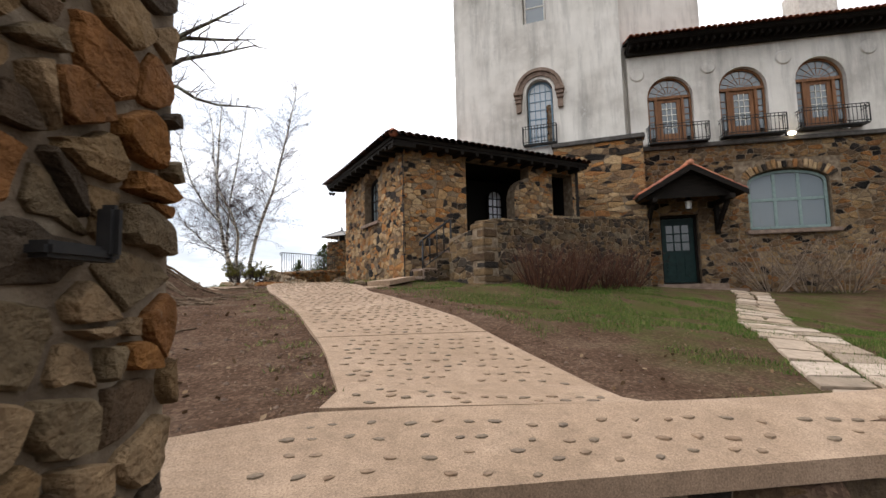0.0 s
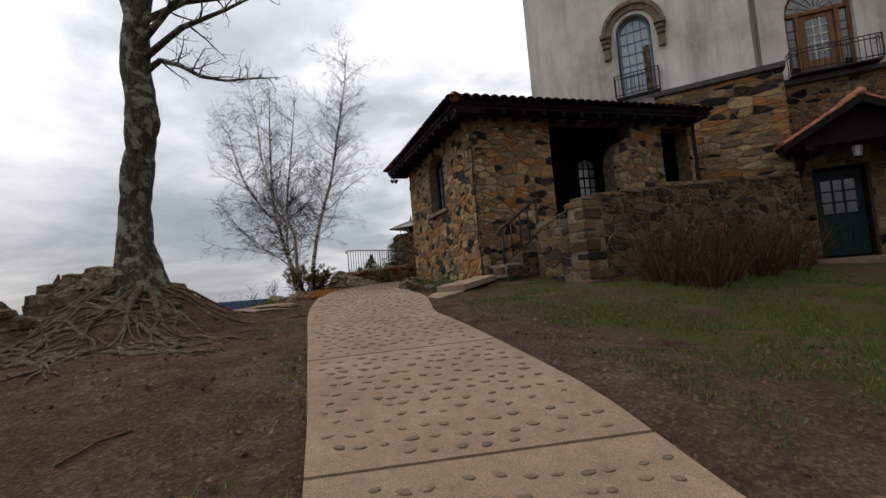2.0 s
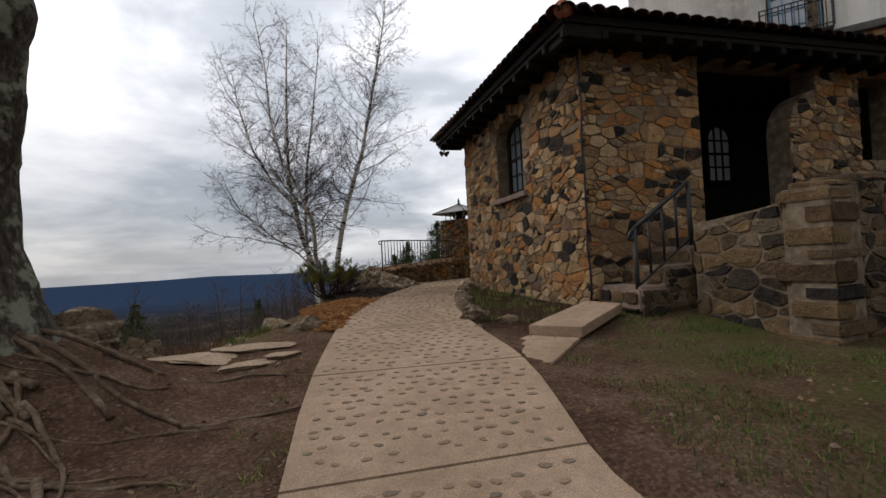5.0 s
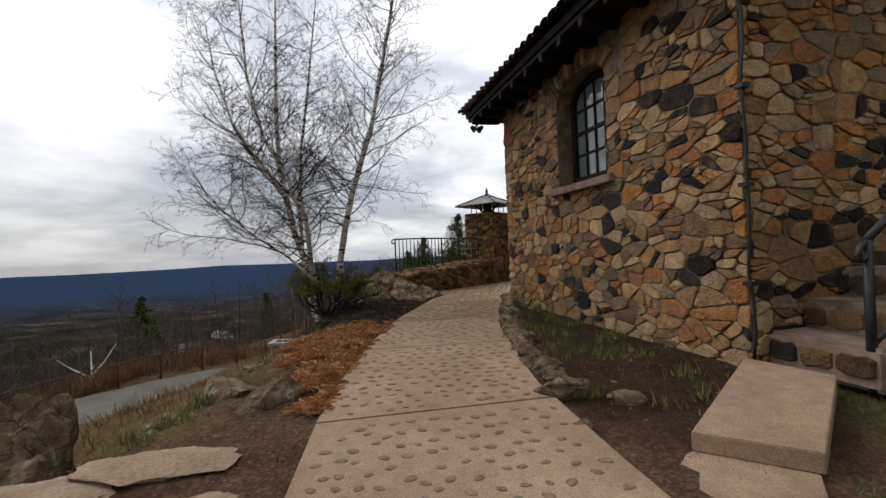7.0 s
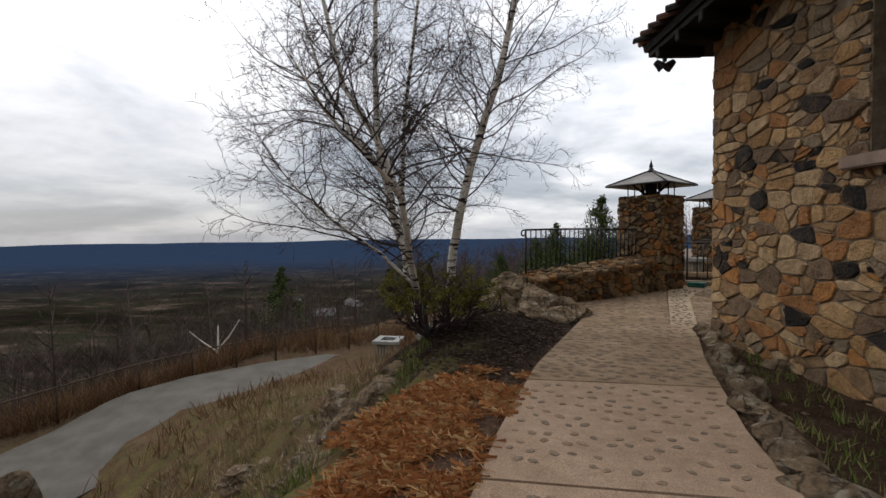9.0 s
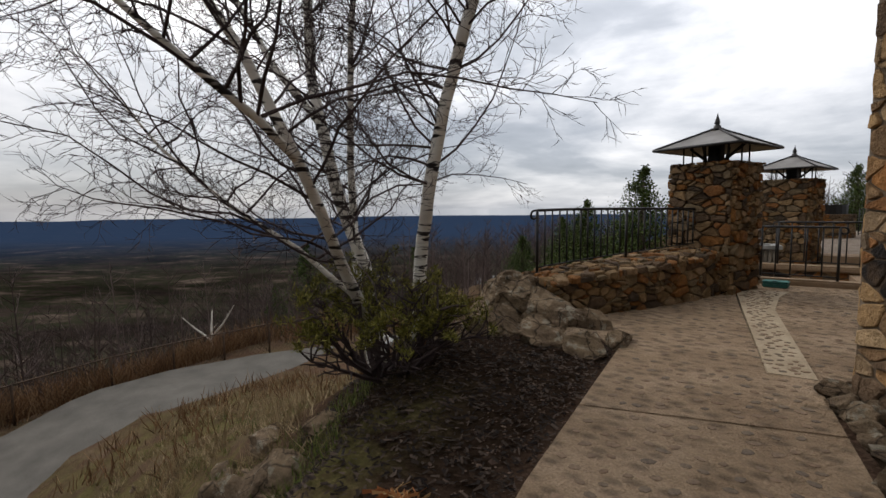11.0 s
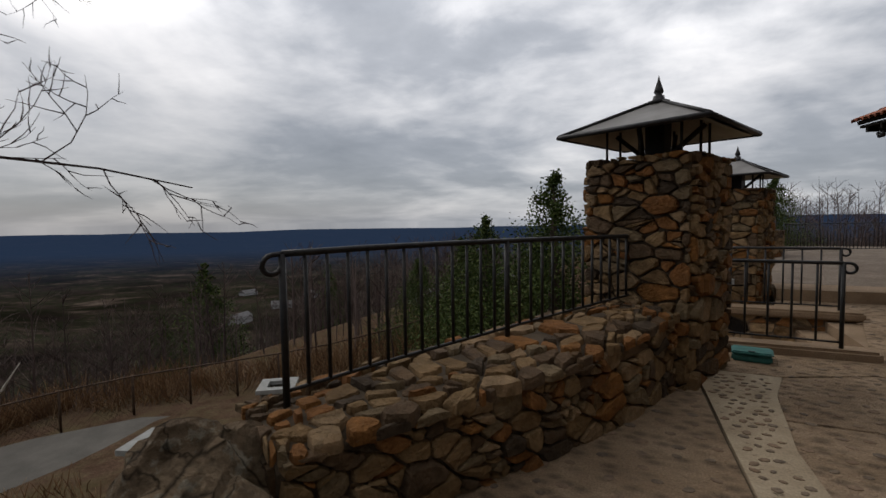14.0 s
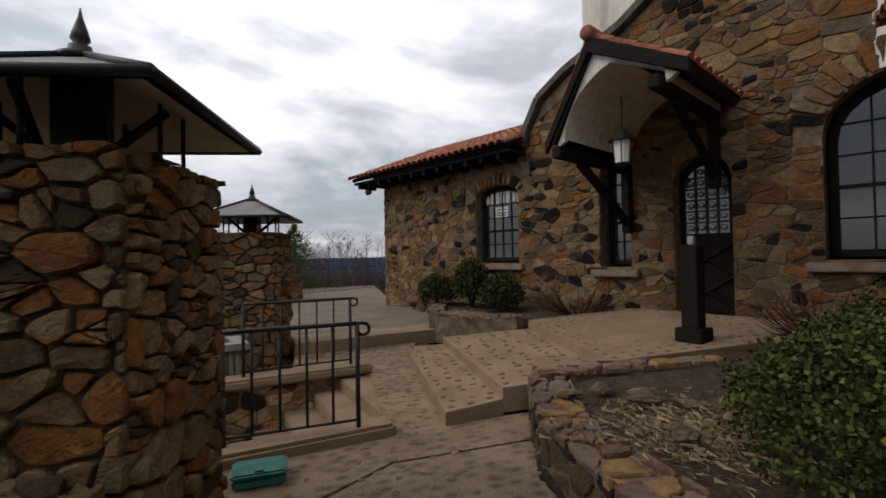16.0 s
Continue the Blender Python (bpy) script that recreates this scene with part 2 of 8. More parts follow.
ground_mat = material("earth_and_lawn", ground_colour, 0.95, bump=lambda n: n.math("ADD", n.noise(n.coords(), 30.0, 6.0, 0.7), n.noise(n.coords(), 4.0, 4.0)), strength=0.8, distance=0.04, spec=0.0)


def rock_colour(n):
    p = n.coords()
    c = n.ramp(n.noise(p, 2.0, 8.0, 0.65), [(0.25, (0.075, 0.052, 0.035)), (0.48, (0.215, 0.152, 0.096)), (0.75, (0.39, 0.29, 0.185))])
    l = n.ramp(n.noise(p, 8.0, 5.0, 0.65), [(0.56, 0.0), (0.62, 0.7)])
    c = n.mix(l, c, (0.390, 0.358, 0.280))
    cr = n.ramp(n.noise(p, 13.0, 6.0, 0.75), [(0.3, 0.4), (0.5, 1.0), (0.75, 1.35)])
    c = n.mix(1.0, c, cr, "MULTIPLY")
    crack = n.ramp(n.voronoi(n.mix(0.25, p, n.noise(p, 3.0, 4.0)), 4.2, "DISTANCE_TO_EDGE"), [(0.0, 0.25), (0.035, 1.0)])
    return n.mix(1.0, c, crack, "MULTIPLY")


rock_mat = material("lichened_rock", rock_colour, 0.9, bump=lambda n: n.math("ADD", n.noise(n.coords(), 5.0, 9.0, 0.75), n.math("MULTIPLY", n.noise(n.coords((3, 3, 14)), 1.0, 5.0), 0.5)), strength=1.0, distance=0.16, spec=0.12)
iron = material("black_iron", lambda n: n.ramp(n.noise(n.coords(), 25.0, 4.0), [(0.3, (0.012, 0.012, 0.013)), (0.7, (0.03, 0.028, 0.027))]), 0.5, 0.3, spec=0.4)
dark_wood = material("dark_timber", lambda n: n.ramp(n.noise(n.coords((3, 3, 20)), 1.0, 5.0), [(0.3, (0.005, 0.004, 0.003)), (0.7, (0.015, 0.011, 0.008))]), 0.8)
brown_wood = material("varnished_wood", lambda n: n.ramp(n.noise(n.coords((14, 14, 2)), 1.0, 5.0), [(0.3, (0.13, 0.055, 0.025)), (0.7, (0.25, 0.12, 0.055))]), 0.5)
green_paint = material("grey_green_paint", lambda n: n.ramp(n.noise(n.coords(), 12.0, 4.0), [(0.3, (0.14, 0.20, 0.19)), (0.7, (0.24, 0.31, 0.29))]), 0.6)
blue_paint = material("faded_blue_paint", lambda n: n.ramp(n.noise(n.coords(), 12.0, 4.0), [(0.3, (0.12, 0.19, 0.25)), (0.7, (0.19, 0.28, 0.35))]), 0.6)
white_paint = material("cream_plaster", lambda n: n.ramp(n.noise(n.coords(), 8.0, 5.0), [(0.3, (0.55, 0.52, 0.46)), (0.7, (0.74, 0.72, 0.66))]), 0.85)
tile_mat = material("clay_roof_tile", lambda n: n.mix(1.0, tones(n, [(0, (0.33, 0.115, 0.065)), (0.2, (0.40, 0.15, 0.085)), (0.4, (0.27, 0.095, 0.06)), (0.6, (0.44, 0.19, 0.11)), (0.8, (0.30, 0.12, 0.08))], True),
                                                    n.ramp(n.noise(n.coords(), 9.0, 6.0, 0.65), [(0.3, 0.5), (0.6, 1.1)]), "MULTIPLY"), 0.85, bump=grit, strength=0.4)
metal_roof = material("grey_sheet_metal", lambda n: n.ramp(n.noise(n.coords(), 3.0, 6.0), [(0.3, (0.16, 0.15, 0.14)), (0.7, (0.27, 0.26, 0.245))]), 0.55, 0.35)
slate = material("dark_coping", lambda n: n.ramp(n.noise(n.coords(), 5.0, 6.0), [(0.3, (0.055, 0.05, 0.045)), (0.7, (0.12, 0.11, 0.10))]), 0.8, bump=grit, strength=0.3)
sill_mat = material("brownstone_sill", lambda n: n.ramp(n.noise(n.coords(), 6.0, 6.0), [(0.3, (0.15, 0.105, 0.08)), (0.7, (0.27, 0.2, 0.155))]), 0.88, bump=grit, strength=0.4)
asphalt = material("worn_asphalt", lambda n: n.mix(1.0, n.ramp(n.noise(n.coords(), 1.5, 6.0), [(0.3, (0.072, 0.066, 0.056)), (0.7, (0.115, 0.105, 0.09))]), n.ramp(n.noise(n.coords(), 90.0, 3.0), [(0.3, 0.75), (0.7, 1.2)]), "MULTIPLY"), 0.9)
# near-black colour standing in for the shade of unlit rooms
unlit_black = material("unlit_interior_black", (0.02, 0.018, 0.016), 0.9)


def glass_material(name, tint):
    m = bpy.data.materials.new(name)
    m.use_nodes = True
    n = Nodes(m.node_tree)
    out = n.add("ShaderNodeOutputMaterial")
    b = n.add("ShaderNodeBsdfPrincipled")
    b.inputs["Base Color"].default_value = (*tint, 1)
    b.inputs["Roughness"].default_value = 0.03
    b.inputs["Specular IOR Level"].default_value = 1.0
    b.inputs["IOR"].default_value = 1.6
    bp = n.add("ShaderNodeBump")
    bp.inputs["Strength"].default_value = 0.06
    n.link(n.noise(n.coords(), 3.0, 2.0), bp.inputs["Height"])
    n.link(bp.outputs[0], b.inputs["Normal"])
    n.link(b.outputs[0], out.inputs[0])
    return m


glass = glass_material("window_glass", (0.02, 0.024, 0.026))
glass_light = glass_material("window_glass_curtained", (0.12, 0.145, 0.155))
glass_pale = glass_material("window_glass_net_curtain", (0.42, 0.46, 0.48))
# near-white tint: light seen in the porch panes is put into the colour
glass_bright = glass_material("window_glass_bright_tint", (0.8, 0.82, 0.84))


# ------------------------------------------------------------ mesh helpers
def thing(name, m, label, category, group="", kind=""):
    ob = new(name)
    ob.matrix_world = m
    return tagged(ob, label, category, group, kind)


def mesh_object(name, verts, faces, mat, parent=None, label="", smooth=False):
    me = bpy.data.meshes.new(name)
    me.from_pydata(verts, [], faces)
    me.materials.append(mat)
    if smooth:
        me.polygons.foreach_set("use_smooth", [True] * len(me.polygons))
    me.update()
    ob = new(name, me)
    if parent:
        ob.parent = parent
    if label:
        ob["label"] = label
    return ob


def part(name, bm, mat, parent=None, label="", smooth=False, m=None):
    me = bpy.data.meshes.new(name)
    bmesh.ops.recalc_face_normals(bm, faces=bm.faces)
    bm.to_mesh(me)
    bm.free()
    me.materials.append(mat)
    if smooth:
        me.polygons.foreach_set("use_smooth", [True] * len(me.polygons))
    ob = new(name, me)
    if parent:
        ob.parent = parent
    if m is not None:
        ob.matrix_local = m
    if label:
        ob["label"] = label
    return ob


def box(bm, x0, x1, y0, y1, z0, z1, m=None, bevel=0.0):
    """A box between two corners, its edges rounded by bevel."""
    r = bmesh.ops.create_cube(bm, size=1)
    t = Matrix.Translation(((x0 + x1) / 2, (y0 + y1) / 2, (z0 + z1) / 2)) @ Matrix.Diagonal((x1 - x0, y1 - y0, z1 - z0, 1))
    if m is not None:
        t = m @ t
    bmesh.ops.transform(bm, matrix=t, verts=r["verts"])
    if bevel:
        edges = {e for v in r["verts"] for e in v.link_edges}
        bmesh.ops.bevel(bm, geom=list(edges), offset=bevel, segments=2, affect="EDGES")
    return bm


def boxes(*items, bevel=0.0):
    bm = bmesh.new()
    for b in items:
        box(bm, *b, bevel=bevel)
    return bm


def tube(verts, faces, pts, radii, sides=6):
    """Adds a tapered tube along pts to lists of verts and faces."""
    base = len(verts)
    n = len(pts)
    for i, (p, r) in enumerate(zip(pts, radii)):
        a, b = Vector(pts[max(i - 1, 0)]), Vector(pts[min(i + 1, n - 1)])
        d = (b - a).normalized()
        u = d.cross(Vector((0.31, 0.17, 0.93)))
        if u.length < 1e-3:
            u = d.cross(Vector((1, 0, 0)))
        u.normalize()
        w = d.cross(u)
        for k in range(sides):
            t = 2 * math.pi * k / sides
            q = Vector(p) + (u * math.cos(t) + w * math.sin(t)) * r
            verts.append(tuple(q))
    for i in range(n - 1):
        for k in range(sides):
            k2 = (k + 1) % sides
            faces.append((base + i * sides + k, base + i * sides + k2, base + (i + 1) * sides + k2, base + (i + 1) * sides + k))
    faces.append(tuple(base + k for k in reversed(range(sides))))
    faces.append(tuple(base + (n - 1) * sides + k for k in range(sides)))


def rod(name, pts, r, mat, parent, sides=6, label=""):
    v, f = [], []
    tube(v, f, pts, [r] * len(pts), sides)
    return mesh_object(name, v, f, mat, parent, label, smooth=sides > 5)


def arch_outline(u0, u1, z0, z1, rise, steps=10):
    """An opening's outline: square below, arched by rise above (z1 is the crown)."""
    pts = [(u0, z0), (u1, z0)]
    if rise <= 0:
        return pts + [(u1, z1), (u0, z1)]
    mid, half, spring = (u0 + u1) / 2, (u1 - u0) / 2, z1 - rise
    for k in range(steps + 1):
        a = math.pi * k / steps
        pts.append((mid + half * math.cos(a), spring + rise * math.sin(a)))
    return pts


def slab_with_holes(outer, holes, y0, y1):
    """A wall in local x and z between y0 and y1 with openings through it."""
    loops = [outer] + holes
    flat = [p for lp in loops for p in lp]
    tris = tessellate_polygon([[Vector((x, z, 0)) for x, z in lp] for lp in loops])
    n = len(flat)
    verts = [(x, y0, z) for x, z in flat] + [(x, y1, z) for x, z in flat]
    faces = [tuple(t) for t in tris] + [tuple(i + n for i in reversed(t)) for t in tris]
    k = 0
    for lp in loops:
        c = len(lp)
        for i in range(c):
            a, b = k + i, k + (i + 1) % c
            faces.append((a, b, b + n, a + n))
        k += c
    bm = bmesh.new()
    vs = [bm.verts.new(v) for v in verts]
    for f in faces:
        if len(set(f)) > 2:
            try:
                bm.faces.new([vs[i] for i in f])
            except ValueError:
                pass
    return bm


def inside(poly, x, z):
    hit = False
    for i in range(len(poly)):
        (x0, z0), (x1, z1) = poly[i], poly[i - 1]
        if (z0 > z) != (z1 > z) and x < (x1 - x0) * (z - z0) / (z1 - z0) + x0:
            hit = not hit
    return hit


def interp(x, pts):
    if x <= pts[0][0]:
        return pts[0][1]
    for (a, va), (b, vb) in zip(pts, pts[1:]):
        if x <= b:
            return va + (vb - va) * (x - a) / (b - a)
    return pts[-1][1]


def smooth01(a, b, x):
    t = min(max((x - a) / (b - a), 0.0), 1.0)
    return t * t * (3 - 2 * t)

# darker copy of mortar, with the shade between stones put into its colour
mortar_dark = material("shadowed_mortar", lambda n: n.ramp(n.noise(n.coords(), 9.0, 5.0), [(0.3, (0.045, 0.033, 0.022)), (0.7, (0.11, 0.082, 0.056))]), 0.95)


# ------------------------------------------------------------ ground
PROFILE = [(-8, 0.1), (0, 0.22), (1.75, 0.30), (1.9, 0.66), (2.7, 0.82), (3.6, 0.95), (4.9, 1.15), (5.6, 1.28), (7.4, 1.46), (8.2, 1.52), (9.4, 1.62), (12, 1.79), (15, 1.85), (18, 1.92), (30, 1.94), (60, 1.9)]
LEFT = [(1.9, -1.25), (2.6, -0.75), (3.0, -0.68), (4.0, -1.02), (4.9, -1.42), (5.8, -1.85), (6.8, -2.33), (7.8, -2.82), (8.6, -3.2), (9.4, -3.54), (10.2, -3.85), (11.1, -4.18), (12.2, -4.48), (13.5, -4.78), (15, -5.03), (17.5, -5.15), (19, -5.0)]
RIGHT = [(1.9, 3.6), (2.75, 2.1), (2.9, 1.15), (3.4, 1.12), (4.3, 0.72), (5.2, 0.36), (6.8, -0.5), (8.2, -1.3), (9.4, -1.62), (10.1, -1.85), (10.9, -2.25), (12, -2.75), (13, -3.02), (14.2, -3.35), (16, -3.62), (17.3, -3.72), (18, -3.6)]


def rough(x, y, s, seed=0.0):
    return noise.noise(Vector((x * s + seed, y * s - seed, seed * 0.7)))


def cross_fall(y):
    """How far the walk leans down to its right side."""
    return interp(y, [(2.7, 0.0), (3.3, 0.095), (5.0, 0.068), (8.0, 0.01), (9.0, 0.0)])


def ground_z(x, y):
    """The height of the ground sheet."""
    z = interp(y, PROFILE)
    xl, xr = interp(y, LEFT), interp(y, RIGHT)
    z -= cross_fall(y) * min(max(x - xl, 0.0), xr - xl)
    if -1.3 < x < 5.3 and y < 1.99 + 0.136 * x:
        z = min(z, 0.27)
    # the lawn falls away to the east
    if x > xr:
        east = min(max(x - max(xr, interp(y, [(8, xr), (10, 1.3), (13, 1.6)])), 0.0), 9.0)
        z -= interp(y, [(1.5, 0.0), (3, 0.03), (5, 0.075), (7.5, 0.10), (10, 0.115), (12, 0.10), (14.5, 0.07), (17, 0.07)]) * east * smooth01(0.0, 1.2, east) + 0.02 * rough(x, y, 0.8, 3.0)
    if 1.6 < y < 9 and xl - 6 < x < xl:
        z += 0.04 * rough(x, y, 0.9, 1.0)
    if x > xr:
        z -= 0.07 * smooth01(0.0, 0.3, x - xr) * smooth01(8.6, 9.6, y) * smooth01(12.2, 11.2, y)
    # the bank round the big tree
    d = math.hypot((x + 5.7) / 1.5, (y - 8.4) / 1.2)
    z += 0.5 * smooth01(1.15, 0.3, d)
    d = math.hypot((x + 8.0) / 2.0, (y - 8.6) / 1.5)
    z += 0.35 * smooth01(1.6, 0.3, d)
    # the drop to the lower road
    edge = interp(y, [(-5, -9.0), (6, -8.6), (8.6, -7.6), (9.4, -6.4), (10.0, -5.45), (11.0, -5.3), (13, -5.65), (15, -6.1), (16.5, -6.9), (18, -6.4), (20, -5.7), (22, -5.2), (26, -4.9), (34, -7.0), (60, -10)])
    drop = 1 - (1 - min(max((edge - x) / interp(y, [(14, 7.0), (18, 14.0)]), 0.0), 1.0)) ** 2 if x < edge else 0.0
    z = z * (1 - drop) + drop * interp(y, [(0, -2.4), (14, -2.1), (24, -1.65), (40, -1.9)])
    if y > 17.3 and x > -5.0:
        z -= 0.16
        if 22.4 < y < 25.2 and x < -1.9:
            z -= 1.7
    # beyond the fence the hill falls to the valley
    far = max(-19.5 - x, 0.0)
    if far > 0:
        z -= interp(far, [(0, 0), (10, 4.5), (40, 17), (120, 38), (400, 60), (1500, 72), (4800, 74)])
    north = max(y - 42, 0.0)
    if north > 0:
        z -= interp(north, [(0, 0), (60, 6), (300, 30), (1500, 60), (4800, 72)])
    away = max(-19.5 - x, 0.0, y - 60)
    if away > 30:
        z += 3.0 * rough(x, y, 0.01, 5.0) * min(away / 200, 1.0)
    # the hills on the skyline
    r = math.hypot(x, y)
    if r > 2600 and away > 30:
        h = 70 + 24 * rough(x, y, 0.0006, 9.0) + 12 * rough(x, y, 0.002, 2.0)
        z += (h + 6) * smooth01(2700, 4300, r)
    return z


def axis(lo, fine0, fine1, hi, step, grow=1.28):
    vals = list(np.arange(fine0, fine1 + 1e-6, step))
    s, v = step, fine1
    while v < hi:
        s *= grow
        v = min(v + s, hi)
        vals.append(v)
    s, v = step, fine0
    while v > lo:
        s *= grow
        v = max(v - s, lo)
        vals.insert(0, v)
    return vals


def build_ground():
    xs = axis(-4800, -20, 14, 4800, 0.25, 1.16)
    ys = axis(-4800, -4, 34, 4800, 0.25, 1.16)
    verts, lawn, far, dist, mulch, moss = [], [], [], [], [], []
    for y in ys:
        for x in xs:
            z = ground_z(x, y)
            verts.append((x, y, z))
            xr = interp(y, RIGHT)
            g = smooth01(0.3, 2.4, x - xr) * smooth01(14, 4, abs(y - 9)) if x > xr else 0.0
            if y > 10 and -16 < x < -6.5:
                g = 0.35 * smooth01(-6.5, -8.5, x)
            if -19.5 < x < -12:
                g = 0.4
            if y > 10.9 and x < -0.9:
                g *= 0.15 if x > xr else 1.0
            lawn.append(g)
            off = interp(y, LEFT) - x
            mulch.append(smooth01(-0.1, 0.15, off) * smooth01(3.2, 2.4, off) * smooth01(14.3, 15.0, y) * smooth01(18.0, 17.2, y) + 0.75 * smooth01(0.05, 0.3, x - xr) * smooth01(-0.6, -1.1, x) * smooth01(11.0, 11.6, y) * smooth01(18.0, 17.2, y))
            moss.append(smooth01(0.5, 1.0, off) * smooth01(11.0, 9.0, off) * smooth01(10.4, 11.2, y) * max(smooth01(16.5, 14.5, y), 0.7 * smooth01(3.2, 4.2, off) * smooth01(22.0, 19.0, y)))
            f = smooth01(-19.0, -24.0, x) if y < 60 else smooth01(60, 80, y)
            far.append(max(f, smooth01(60, 90, math.hypot(x, y))))
            # share of haze blue in the ground colour, rising with distance
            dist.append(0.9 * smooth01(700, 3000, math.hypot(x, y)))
    nx = len(xs)
    faces = [(j * nx + i, j * nx + i + 1, (j + 1) * nx + i + 1, (j + 1) * nx + i) for j in range(len(ys) - 1) for i in range(nx - 1)]
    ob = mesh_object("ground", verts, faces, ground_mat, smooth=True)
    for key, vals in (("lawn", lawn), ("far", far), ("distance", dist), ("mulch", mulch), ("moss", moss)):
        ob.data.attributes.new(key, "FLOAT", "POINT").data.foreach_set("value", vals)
    tagged(ob, "bare trodden earth and patchy spring lawn falling to a wooded valley", "ground", kind="structure")


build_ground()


def ribbon(name, rows, thick, mat, label, category):
    """A paved strip: rows of (left, right) points at their heights, with a real edge."""
    verts, faces = [], []
    m = 7
    for (xa, ya, za), (xb, yb, zb) in rows:
        for k in range(m):
            t = k / (m - 1)
            verts.append((xa + (xb - xa) * t, ya + (yb - ya) * t, za + (zb - za) * t))
    top = len(verts)
    verts += [(x, y, z - thick) for x, y, z in verts]
    for j in range(len(rows) - 1):
        for k in range(m - 1):
            a = j * m + k
            faces.append((a, a + 1, a + m + 1, a + m))
    rim = [k for k in range(m)] + [j * m + m - 1 for j in range(1, len(rows))] + [(len(rows) - 1) * m + k for k in reversed(range(m - 1))] + [j * m for j in reversed(range(1, len(rows) - 1))]
    for a, b in zip(rim, rim[1:] + rim[:1]):
        faces.append((b, a, a + top, b + top))
    ob = mesh_object(name, verts, faces, mat)
    return tagged(ob, label, category, kind="structure")


def path_z(x, y):
    return interp(y, PROFILE) - cross_fall(y) * max(x - interp(y, LEFT), 0.0) + 0.035


def pebble_mesh(seed):
    """A flat worn stone, 1 m across."""
    rng = random.Random(seed)
    n = 7
    ring = [(0.5 * rng.uniform(0.75, 1.1) * math.cos(2 * math.pi * k / n), 0.36 * rng.uniform(0.75, 1.1) * math.sin(2 * math.pi * k / n)) for k in range(n)]
    verts = [(x, y, -0.2) for x, y in ring] + [(x * 0.93, y * 0.93, 0.06) for x, y in ring] + [(x * 0.6, y * 0.6, 0.1) for x, y in ring]
    faces = [(r * n + k, r * n + (k + 1) % n, (r + 1) * n + (k + 1) % n, (r + 1) * n + k) for r in range(2) for k in range(n)] + [tuple(2 * n + k for k in range(n))]
    me = bpy.data.meshes.new("path_stone")
    me.from_pydata(verts, [], faces)
    me.materials.append(pebble)
    return me


PEBBLES = [pebble_mesh(k) for k in range(10)]


def set_stones(slab, y0, y1, span, seed, step=0.145, height=None, size=(0.06, 0.095), lean=(0.0, 0.0)):
    """Flat stones set flush in a slab of the walk."""
    rng = random.Random(900 + seed)
    y, row = y0, 0
    while y < y1:
        a, b = span(y)
        x = a + (0.5 * step if row % 2 else 0.0)
        while x < b:
            px, py = x + rng.uniform(-0.26, 0.26) * step, y + rng.uniform(-0.26, 0.26) * step
            kept = a < px < b and y0 < py < y1 and rng.random() < 0.95
            z = height(px, py) if height else path_z(px, py)
            if lean[1] or lean[0]:
                yl, reach = py, lean[0] + (lean[1] - lean[0]) * (py - y0) / (y1 - y0)
                xl, xr = interp(yl, LEFT), interp(yl + reach, RIGHT)
                if yl + reach < 3.4:
                    xr = min(xr, 1.15)
                u = (px - a) / (b - a)
                px, py = xl + (xr - xl) * (0.05 + 0.9 * u), yl + reach * (0.05 + 0.9 * u)
                z = path_z(xl, yl) + (path_z(xr, yl + reach) - path_z(xl, yl)) * (0.05 + 0.9 * u)
            if kept:
                s = rng.uniform(*size)
                ob = new("path_stone", PEBBLES[rng.randrange(10)])
                ob.parent = slab
                ob.matrix_local = Matrix.Translation((px, py, z)) @ Matrix.Rotation(rng.uniform(-0.9, 0.9) + 0.3, 4, "Z") @ Matrix.Diagonal((s, s, 0.05, 1))
            x += step
        y += step * 0.9
        row += 1


# the slabs of the walk, with open joints between them
JOINTS = [2.72, 4.4, 6.06, 7.74, 9.36, 11.02, 12.92, 14.58, 16.1, 17.4]
LEANS = [0.0, 0.6, 0.66, 0.66, 0.6, 0.64, 0.52, 0.5, 0.35, 0.0]


def build_path():
    for j, (a, b) in enumerate(zip(JOINTS, JOINTS[1:])):
        rows = []
        k = 6
        for i in range(k + 1):
            y = a + 0.012 + (b - a - 0.024) * i / k
            yr = y + LEANS[j] + (LEANS[j + 1] - LEANS[j]) * i / k
            xl, xr = interp(y, LEFT), interp(yr, RIGHT)
            if yr < 3.4:
                xr = min(xr, 1.15)
            rows.append(((xl, y, path_z(xl, y)), (xr, yr, path_z(xr, yr))))
        slab = ribbon("pavement", rows, 0.14, concrete if b < 15 else court_mat, "tan exposed-aggregate concrete walk slab set with stones", "path")
        set_stones(slab, a + 0.08, b - 0.06, lambda y: (interp(y, LEFT) + 0.08, (min(interp(y, RIGHT), 1.1) if y < 3.4 else interp(y, RIGHT)) - 0.08), j, lean=(LEANS[j], LEANS[j + 1]))


build_path()
# the cross walk at the foot of the slope, with its stone kerb face
rows = []
for i in range(13):
    t = i / 12
    x = -1.3 + 6.4 * t
    y0 = 1.94 + 0.136 * x
    y1 = interp(x, [(-1.3, 2.25), (-0.7, 2.7), (1.2, 2.72), (2.1, 2.78), (2.7, 2.9), (5.1, 3.6)])
    rows.append(((x, y1, path_z(x, 2.7)), (x, y0, path_z(x, 2.0))))
cross = ribbon("pavement", rows, 0.1, concrete, "tan exposed-aggregate concrete cross walk with a raised edge", "path")


